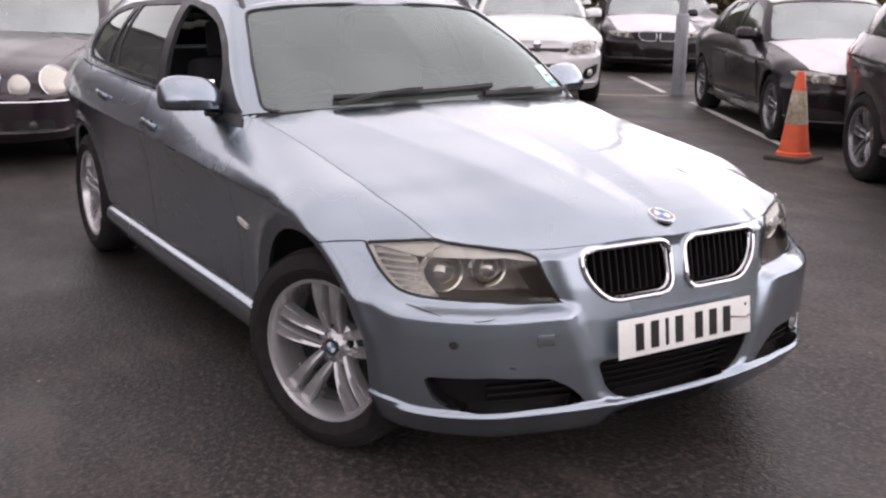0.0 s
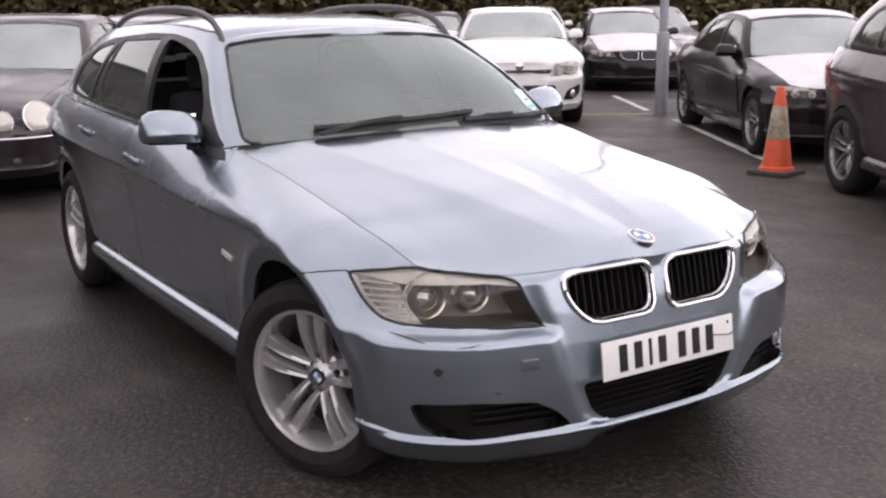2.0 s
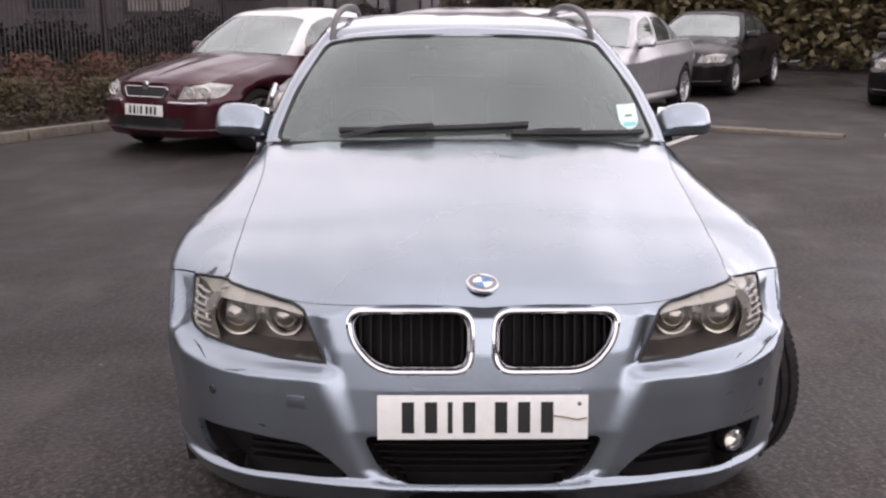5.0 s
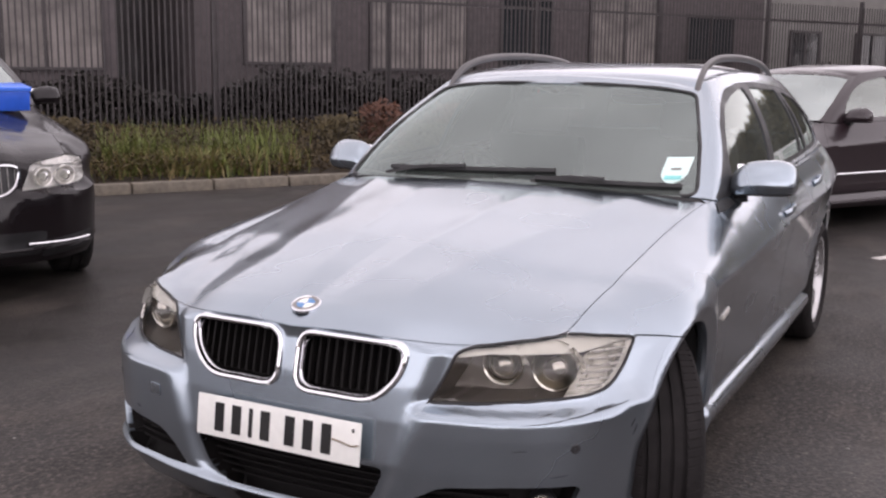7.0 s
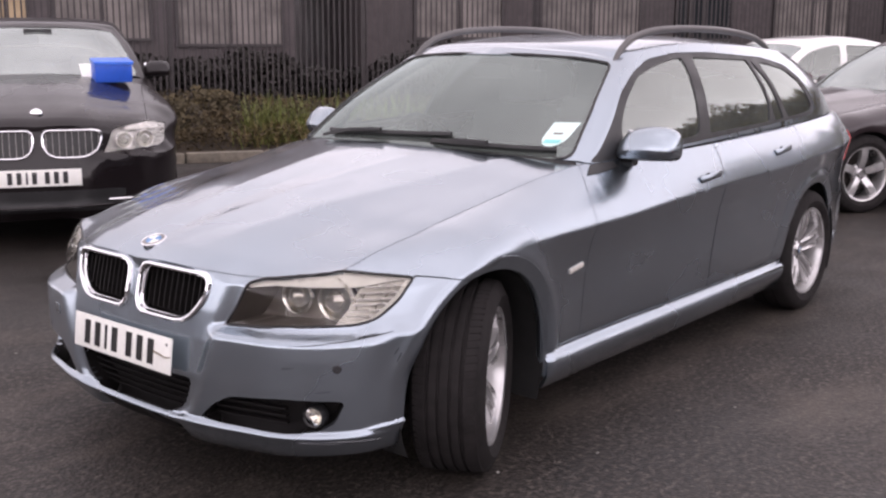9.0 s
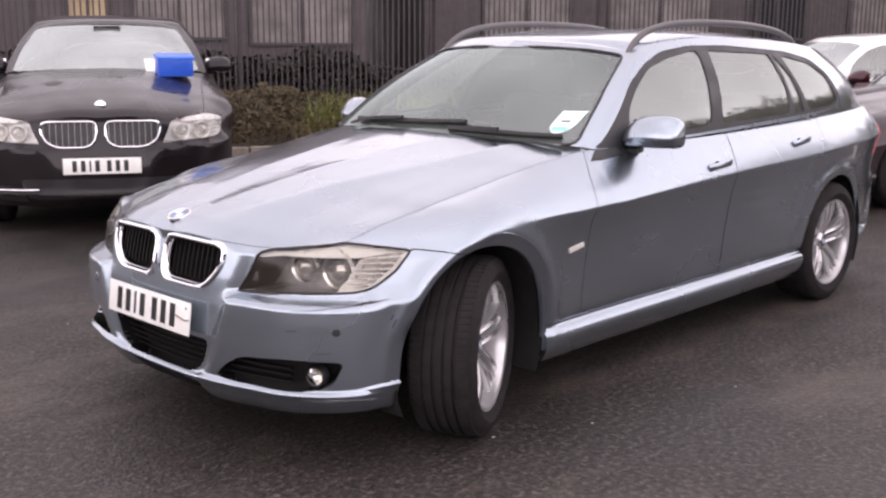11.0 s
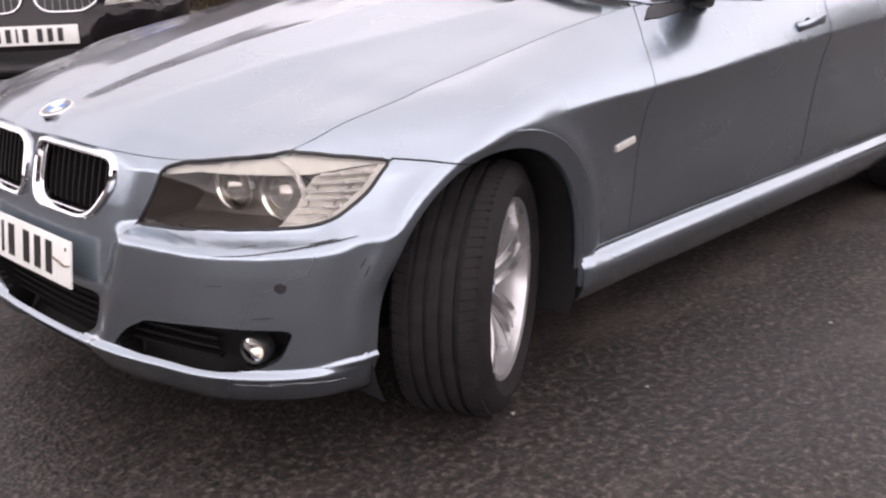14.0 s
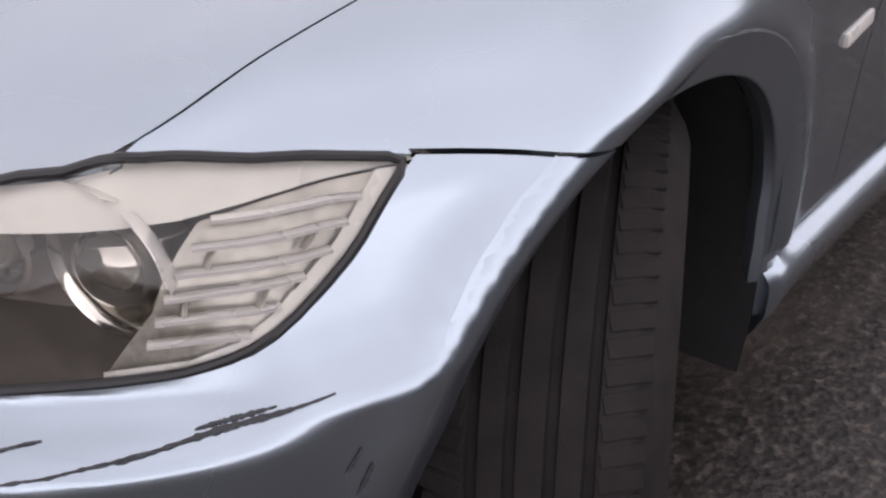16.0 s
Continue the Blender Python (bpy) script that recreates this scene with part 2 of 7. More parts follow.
def asphalt():
    """Damp tarmac: dark binder with paler stone specks, wide worn and damp patches that change the gloss."""
    m = mat("damp_asphalt", (0.05, 0.046, 0.046), 0.6, spec=0.3)
    n, l = m.node_tree.nodes, m.node_tree.links
    p = n["Principled BSDF"]
    tc = n["Texture Coordinate"]
    vo = n.new("ShaderNodeTexVoronoi")
    vo.inputs["Scale"].default_value = 75
    sp = n.new("ShaderNodeTexNoise")
    sp.inputs["Scale"].default_value, sp.inputs["Detail"].default_value = 42, 9
    sp.inputs["Roughness"].default_value = 0.75
    wide = n.new("ShaderNodeTexNoise")
    wide.inputs["Scale"].default_value, wide.inputs["Detail"].default_value = 0.55, 7
    wide.inputs["Roughness"].default_value = 0.6
    for k in (vo, sp, wide):
        l.new(tc.outputs["Object"], k.inputs["Vector"])
    r1 = n.new("ShaderNodeValToRGB")
    e = r1.color_ramp.elements
    e[0].position, e[0].color = 0.38, (0.0120, 0.0106, 0.0100, 1)
    e[1].position, e[1].color = 0.66, (0.122, 0.104, 0.090, 1)
    mid = r1.color_ramp.elements.new(0.52)
    mid.color = (0.0315, 0.0273, 0.0248, 1)
    l.new(sp.outputs[0], r1.inputs[0])
    mx = n.new("ShaderNodeMix")
    mx.data_type, mx.blend_type = "RGBA", "MULTIPLY"
    mx.inputs["Factor"].default_value = 1.0
    r2 = n.new("ShaderNodeMapRange")
    r2.inputs["From Min"].default_value, r2.inputs["From Max"].default_value = 0.3, 0.7
    r2.inputs["To Min"].default_value, r2.inputs["To Max"].default_value = 0.72, 1.35
    l.new(wide.outputs[0], r2.inputs["Value"])
    l.new(r1.outputs[0], mx.inputs["A"])
    l.new(r2.outputs[0], mx.inputs["B"])
    # pale worn patches where the stone shows, streaked along the bays
    mp = n.new("ShaderNodeMapping")
    mp.inputs["Rotation"].default_value = (0, 0, radians(31))
    mp.inputs["Scale"].default_value = (0.7, 1.6, 1.0)
    worn = n.new("ShaderNodeTexNoise")
    worn.inputs["Scale"].default_value, worn.inputs["Detail"].default_value = 1.1, 9
    worn.inputs["Roughness"].default_value = 0.72
    l.new(tc.outputs["Object"], mp.inputs["Vector"])
    l.new(mp.outputs[0], worn.inputs["Vector"])
    r4 = n.new("ShaderNodeMapRange")
    r4.inputs["From Min"].default_value, r4.inputs["From Max"].default_value = 0.505, 0.70
    r4.inputs["To Min"].default_value, r4.inputs["To Max"].default_value = 0.0, 0.72
    l.new(worn.outputs[0], r4.inputs["Value"])
    pale = n.new("ShaderNodeMix")
    pale.data_type = "RGBA"
    pale.inputs["B"].default_value = (0.108, 0.090, 0.077, 1)
    l.new(r4.outputs[0], pale.inputs["Factor"])
    l.new(mx.outputs["Result"], pale.inputs["A"])
    # tone rises steadily across the bays, from the car's right to its left
    across, tone_ramp, tone_mix = n.new("ShaderNodeVectorMath"), n.new("ShaderNodeMapRange"), n.new("ShaderNodeMix")
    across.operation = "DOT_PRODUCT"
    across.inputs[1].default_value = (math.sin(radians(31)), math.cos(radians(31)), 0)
    tone_ramp.inputs["From Min"].default_value, tone_ramp.inputs["From Max"].default_value = -2.2, 2.2
    tone_ramp.inputs["To Min"].default_value, tone_ramp.inputs["To Max"].default_value = 0.76, 1.34
    tone_mix.data_type, tone_mix.blend_type = "RGBA", "MULTIPLY"
    tone_mix.inputs["Factor"].default_value = 1.0
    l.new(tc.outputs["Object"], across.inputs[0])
    l.new(across.outputs["Value"], tone_ramp.inputs["Value"])
    l.new(pale.outputs["Result"], tone_mix.inputs["A"])
    l.new(tone_ramp.outputs[0], tone_mix.inputs["B"])
    l.new(tone_mix.outputs["Result"], p.inputs["Base Color"])
    r3 = n.new("ShaderNodeMapRange")
    r3.inputs["From Min"].default_value, r3.inputs["From Max"].default_value = 0.35, 0.65
    r3.inputs["To Min"].default_value, r3.inputs["To Max"].default_value = 0.38, 0.75
    l.new(wide.outputs[0], r3.inputs["Value"])
    l.new(r3.outputs[0], p.inputs["Roughness"])
    bb = n.new("ShaderNodeBump")
    bb.inputs["Strength"].default_value, bb.inputs["Distance"].default_value = 0.4, 0.006
    l.new(vo.outputs["Distance"], bb.inputs["Height"])
    l.new(bb.outputs[0], p.inputs["Normal"])
    return m


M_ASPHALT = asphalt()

# ---- mesh helpers ----
from mathutils.bvhtree import BVHTree
from mathutils.interpolate import poly_3d_calc


def part(name, bm, material, parent=None, label="", m=None, sharp=38, smooth=True):
    """Links a bmesh as one mesh object, under a thing or a part if given."""
    me = bpy.data.meshes.new(name)
    bm.normal_update()
    bm.to_mesh(me)
    bm.free()
    for k in material if isinstance(material, (list, tuple)) else [material]:
        me.materials.append(k)
    if smooth:
        me.shade_smooth()
        me.set_sharp_from_angle(angle=radians(sharp))
    ob = new(name, me)
    if parent:
        ob.parent = parent
    if m is not None:
        ob.matrix_basis = m
    if label:
        ob["label"] = label
    return ob


def shade_like(ob, sheet_bm, limit=0.55):
    """Gives a cut panel the smooth shading of the uncut sheet; folded edges keep their own."""
    sheet_bm.normal_update()
    sheet_bm.faces.ensure_lookup_table()
    tree_ = BVHTree.FromBMesh(sheet_bm)
    me = ob.data
    ref = []
    for v in me.vertices:
        co, fn, i, d = tree_.find_nearest(v.co)
        vs = sheet_bm.faces[i].verts
        n = Vector()
        for k, w in zip(vs, poly_3d_calc([q.co for q in vs], co)):
            n += k.normal * w
        ref.append(n.normalized())
    out = [None] * len(me.loops)
    for f in me.polygons:
        fn = f.normal.copy()
        for li in f.loop_indices:
            r = ref[me.loops[li].vertex_index]
            out[li] = r if r.dot(fn) > limit else fn
    me.normals_split_custom_set(out)


def thing(name, label, category, m=None, group=""):
    ob = new(name)
    if m is not None:
        ob.matrix_basis = m
    return tagged(ob, label, category, group)


def grid(P, flip=False, bm=None):
    """A sheet of quads over an array of points (rows, columns, 3)."""
    bm = bm or bmesh.new()
    V = [[bm.verts.new(p) for p in row] for row in P]
    for i in range(len(V) - 1):
        for j in range(len(V[0]) - 1):
            q = [V[i][j], V[i][j + 1], V[i + 1][j + 1], V[i + 1][j]]
            q = q[::-1] if flip else q
            if len({v.co.to_tuple(6) for v in q}) == 4:
                bm.faces.new(q)
            else:
                u = []
                for v in q:
                    if all((v.co - w.co).length > 1e-6 for w in u):
                        u.append(v)
                if len(u) == 3:
                    bm.faces.new(u)
    return bm


def box(sx, sy, sz, bevel=0.0, at=(0, 0, 0), bm=None, seg=2):
    """A bevelled box, its middle at the place given."""
    b = bmesh.new()
    bmesh.ops.create_cube(b, size=1.0)
    bmesh.ops.scale(b, vec=(sx, sy, sz), verts=b.verts)
    if bevel:
        bmesh.ops.bevel(b, geom=b.edges[:], offset=bevel, segments=seg, affect="EDGES", profile=0.6)
    bmesh.ops.translate(b, vec=at, verts=b.verts)
    return join(bm, b)


def join(bm, other, m=None):
    """Adds the second bmesh to the first."""
    if m is not None:
        bmesh.ops.transform(other, matrix=m, verts=other.verts)
    if bm is None:
        return other
    me = bpy.data.meshes.new("join")
    other.to_mesh(me)
    other.free()
    bm.from_mesh(me)
    bpy.data.meshes.remove(me)
    return bm


def lathe(profile, n=48, bm=None):
    """A solid of revolution about y from (radius, y) pairs."""
    P = [[(r * math.cos(2 * math.pi * k / n), y, r * math.sin(2 * math.pi * k / n)) for k in range(n + 1)] for r, y in profile]
    b = grid(P)
    bmesh.ops.remove_doubles(b, verts=b.verts, dist=1e-5)
    return join(bm, b)


def sweep(points, section, bm=None, closed=False, up=(0, 0, 1)):
    """A tube with a flat section (pairs) along a line of points."""
    pts = [Vector(p) for p in points]
    n = len(pts)
    P = []
    for i, p in enumerate(pts):
        a, b = (pts[(i - 1) % n], pts[(i + 1) % n]) if closed else (pts[max(i - 1, 0)], pts[min(i + 1, n - 1)])
        t = (b - a).normalized()
        s = t.cross(Vector(up)).normalized()
        u = s.cross(t)
        P.append([p + s * x + u * y for x, y in section] + [p + s * section[0][0] + u * section[0][1]])
    if closed:
        P.append(P[0])
    b = grid(P)
    bmesh.ops.remove_doubles(b, verts=b.verts, dist=1e-6)
    if not closed:
        bmesh.ops.holes_fill(b, edges=b.edges, sides=len(section))
    bmesh.ops.recalc_face_normals(b, faces=b.faces)
    return join(bm, b)


def ring(w, h, n=10):
    return [(w / 2 * math.cos(2 * math.pi * k / n), h / 2 * math.sin(2 * math.pi * k / n)) for k in range(n)]


def spline(pts, n):
    """n points, evenly by index, on a smooth curve through the points."""
    A = np.array(pts, float)
    A = A.reshape(len(A), -1)
    t = np.linspace(0, len(A) - 1, n)
    i = np.clip(t.astype(int), 0, len(A) - 2)
    f = (t - i)[:, None]
    p = lambda k: A[np.clip(k, 0, len(A) - 1)]
    m0, m1 = (p(i + 1) - p(i - 1)) / 2, (p(i + 2) - p(i)) / 2
    return (2 * f**3 - 3 * f**2 + 1) * p(i) + (f**3 - 2 * f**2 + f) * m0 + (3 * f**2 - 2 * f**3) * p(i + 1) + (f**3 - f**2) * m1


def rounded(poly, r, k=5):
    """A polygon with its corners rounded."""
    out = []
    n = len(poly)
    for i in range(n):
        a, b, c = Vector(poly[i - 1]), Vector(poly[i]), Vector(poly[(i + 1) % n])
        ra = min(r, (a - b).length * 0.45)
        rc = min(r, (c - b).length * 0.45)
        p, q = b + (a - b).normalized() * ra, b + (c - b).normalized() * rc
        for j in range(k + 1):
            f = j / k
            out.append(tuple((1 - f) ** 2 * p + 2 * f * (1 - f) * b + f * f * q))
    return out


def inside(x, y, poly):
    c, n = False, len(poly)
    for i in range(n):
        (x0, y0), (x1, y1) = poly[i - 1], poly[i]
        if (y0 > y) != (y1 > y) and x < (x1 - x0) * (y - y0) / (y1 - y0) + x0:
            c = not c
    return c


def carve(bm, poly, ax, test):
    """Cuts the outline of a flat polygon into a sheet, seen along one axis, and returns the faces inside it."""
    i, j = ax
    k = 3 - i - j
    xs, ys = [p[0] for p in poly], [p[1] for p in poly]
    lo, hi = (min(xs), min(ys)), (max(xs), max(ys))

    def near(f, a, b):
        u, v = [w.co[i] for w in f.verts], [w.co[j] for w in f.verts]
        return max(u) >= a[0] and min(u) <= b[0] and max(v) >= a[1] and min(v) <= b[1]

    cands = {f for f in bm.faces if near(f, lo, hi) and test(f.calc_center_median())}
    n = len(poly)
    for e in range(n):
        (x0, y0), (x1, y1) = poly[e], poly[(e + 1) % n]
        if abs(x1 - x0) + abs(y1 - y0) < 1e-7:
            continue
        a, b = (min(x0, x1) - 1e-5, min(y0, y1) - 1e-5), (max(x0, x1) + 1e-5, max(y0, y1) + 1e-5)
        nx, ny = y1 - y0, x0 - x1
        hit = []
        for f in cands:
            if f.is_valid and near(f, a, b):
                d = [(w.co[i] - x0) * nx + (w.co[j] - y0) * ny for w in f.verts]
                if min(d) < -1e-7 and max(d) > 1e-7:
                    hit.append(f)
        if not hit:
            continue
        co, no = [0, 0, 0], [0, 0, 0]
        co[i], co[j], no[i], no[j] = x0, y0, nx, ny
        g = list({*hit, *(e_ for f in hit for e_ in f.edges), *(v for f in hit for v in f.verts)})
        r = bmesh.ops.bisect_plane(bm, geom=g, dist=1e-5, plane_co=co, plane_no=no)
        cands = {f for f in cands if f.is_valid} | {x for x in r["geom"] if isinstance(x, bmesh.types.BMFace)}
    out = []
    for f in cands:
        if f.is_valid:
            c = f.calc_center_median()
            if inside(c[i], c[j], poly):
                out.append(f)
    return out


def detach(bm, faces):
    """Takes faces out of a sheet as a sheet of their own."""
    b = bmesh.new()
    made = {}
    for f in faces:
        vs = []
        for v in f.verts:
            if v not in made:
                made[v] = b.verts.new(v.co)
            vs.append(made[v])
        b.faces.new(vs)
    bmesh.ops.delete(bm, geom=faces, context="FACES")
    return b


def gap(b, w=0.0025):
    """Draws the edge of a panel back to leave a shut line."""
    bmesh.ops.remove_doubles(b, verts=b.verts, dist=w * 1.05)
    b.normal_update()
    move = {}
    for e in b.edges:
        if e.is_boundary:
            f, (p, q) = e.link_faces[0], e.verts
            d = (p.normal + q.normal).cross(q.co - p.co)
            if (q.co - p.co).length < 0.0015:
                continue
            d.normalize()
            if d.dot(f.calc_center_median() - (p.co + q.co) / 2) < 0:
                d = -d
            for v in (p, q):
                move.setdefault(v, []).append(d)
    for v, ds in move.items():
        n = sum(ds, Vector())
        if n.length > 1e-6:
            n.normalize()
            v.co += n * w / max(0.5, n.dot(ds[0]))
    return b


def returns(b, depth=0.012, test=None):
    """Folds the open edges of a sheet inwards, so that it shows a thickness."""
    b.normal_update()
    edges = [e for e in b.edges if e.is_boundary and (test is None or test((e.verts[0].co + e.verts[1].co) / 2))]
    no = {v: v.normal.copy() for e in edges for v in e.verts}
    r = bmesh.ops.extrude_edge_only(b, edges=edges)
    new_v = [x for x in r["geom"] if isinstance(x, bmesh.types.BMVert)]
    old = {v.co.to_tuple(5): n for v, n in no.items()}
    for v in new_v:
        v.co -= old.get(v.co.to_tuple(5), Vector()) * depth
    return b


def sunk(b, depth):
    """Moves a sheet inwards along its normals."""
    b.normal_update()
    d = [(v, v.normal.copy()) for v in b.verts]
    for v, n in d:
        v.co -= n * depth
    return b


def smooth(a, b, x):
    t = np.clip((x - a) / (b - a), 0, 1)
    return t * t * (3 - 2 * t)

# ---- the shell of a car ----
# Half outline at the widest height (x, y), and for each of its points the inset and height of the
# upper edge (bonnet edge, then window line) and the height of the shoulder.
OUTLINE = [(0.800, 0), (0.797, 0.15), (0.783, 0.32), (0.745, 0.48), (0.695, 0.630), (0.578, 0.770), (0.43, 0.858), (0.2, 0.902), (0, 0.905),
           (-0.3, 0.901), (-0.48, 0.898), (-0.66, 0.896), (-0.78, 0.896), (-1.4, 0.9), (-2.3, 0.9), (-2.8, 0.89), (-3.2, 0.85), (-3.5, 0.76), (-3.66, 0.55), (-3.72, 0.3), (-3.735, 0)]
TOP = [(0.070, 0.715), (0.070, 0.722), (0.078, 0.715), (0.112, 0.703), (0.138, 0.712), (0.124, 0.732), (0.188, 0.762), (0.213, 0.798), (0.210, 0.832),
       (0.196, 0.885), (0.178, 0.917), (0.157, 0.941), (0.139, 0.948), (0.084, 0.957), (0.082, 0.975), (0.092, 0.99), (0.1, 1.0), (0.09, 1.0), (0.08, 1.0), (0.07, 0.99), (0.07, 0.99)]
SHOULDER = [0.69, 0.69, 0.69, 0.68, 0.66, 0.64, 0.66, 0.70, 0.73, 0.748, 0.75, 0.755, 0.757, 0.785, 0.81, 0.83, 0.85, 0.86, 0.86, 0.86, 0.86]
BOTTOM = [0.175, 0.175, 0.178, 0.182, 0.188, 0.195, 0.2, 0.2, 0.2, 0.19, 0.185, 0.185, 0.185, 0.185, 0.19, 0.2, 0.21, 0.21, 0.21, 0.21, 0.21]
# (height, inset) of the nose's middle, the bumper's corners, the flanks and the tail
P_MID = np.array([(0.17, 0.10), (0.19, 0.072), (0.21, 0.045), (0.225, 0.026), (0.240, 0.009), (0.247, 0.002), (0.252, 0.0), (0.257, 0.004), (0.265, 0.018), (0.28, 0.018), (0.40, 0.008), (0.51, 0.02), (0.6, 0.036), (0.70, 0.06), (0.8, 0.09)])
P_CORNER = np.array([(0.17, 0.072), (0.185, 0.056), (0.20, 0.043), (0.22, 0.029), (0.24, 0.0165), (0.254, 0.0065), (0.260, 0.001), (0.264, 0.001), (0.268, 0.005), (0.275, 0.0165), (0.28, 0.0165), (0.31, 0.0135), (0.40, 0.0085), (0.49, 0.0065), (0.534, 0.0075), (0.541, 0.011), (0.546, 0.020), (0.555, 0.048), (0.566, 0.068), (0.62, 0.077), (0.70, 0.090), (0.8, 0.11)])
P_WING = np.array([(0.17, 0.070), (0.19, 0.050), (0.21, 0.038), (0.235, 0.026), (0.258, 0.0155), (0.264, 0.0110), (0.269, 0.0105), (0.2725, 0.0125), (0.276, 0.0185), (0.30, 0.0182), (0.40, 0.0140), (0.495, 0.0085), (0.536, 0.007), (0.543, 0.011), (0.549, 0.019), (0.562, 0.036), (0.584, 0.055), (0.64, 0.084), (0.70, 0.110), (0.8, 0.14)])
P_SIDE = np.array([(0.17, 0.10), (0.19, 0.078), (0.215, 0.050), (0.228, 0.034), (0.233, 0.029), (0.240, 0.030), (0.282, 0.038), (0.290, 0.045), (0.298, 0.056), (0.312, 0.060), (0.320, 0.058), (0.327, 0.047), (0.4, 0.036), (0.5, 0.029), (0.6, 0.022), (0.68, 0.014), (0.74, 0.004), (0.8, 0.0), (1.0, 0.0)])
# flank of the doors: a sill with a tucked lower half, and a hollow under the shoulder crease
P_DOOR = np.array([(0.17, 0.098), (0.19, 0.079), (0.21, 0.066), (0.232, 0.055), (0.250, 0.0475), (0.264, 0.0432), (0.274, 0.0415), (0.287, 0.0430), (0.298, 0.048), (0.307, 0.059), (0.314, 0.069), (0.320, 0.071), (0.327, 0.069), (0.334, 0.060), (0.36, 0.056), (0.45, 0.049), (0.55, 0.042), (0.63, 0.034), (0.69, 0.025), (0.735, 0.015), (0.765, 0.007), (0.79, 0.0), (1.0, 0.0)])
P_TAIL = np.array([(0.17, 0.1), (0.22, 0.04), (0.3, 0.01), (0.45, 0.0), (0.6, 0.005), (0.65, 0.03), (0.8, 0.05), (1.0, 0.07)])
# Window line and roof edge (x, y, z), from the windscreen's middle round to the tail
BELT = [(-0.50, 0, 0.985), (-0.535, 0.35, 0.98), (-0.60, 0.60, 0.968), (-0.678, 0.716, 0.955), (-0.80, 0.772, 0.945), (-1.4, 0.795, 0.958), (-2.3, 0.795, 0.978), (-2.9, 0.775, 0.993),
        (-3.25, 0.72, 1.003), (-3.45, 0.64, 1.003), (-3.58, 0.45, 1.003), (-3.62, 0, 1.0)]
ROOF = [(-1.13, 0, 1.362), (-1.145, 0.25, 1.352), (-1.18, 0.43, 1.337), (-1.235, 0.548, 1.318), (-1.34, 0.575, 1.347), (-1.75, 0.592, 1.378), (-2.3, 0.590, 1.372), (-2.8, 0.57, 1.345),
        (-3.1, 0.53, 1.315), (-3.22, 0.47, 1.30), (-3.27, 0.3, 1.30), (-3.28, 0, 1.31)]
NS = 161
ARCH_R = 0.408  # crest of the rolled edge round a wheel opening


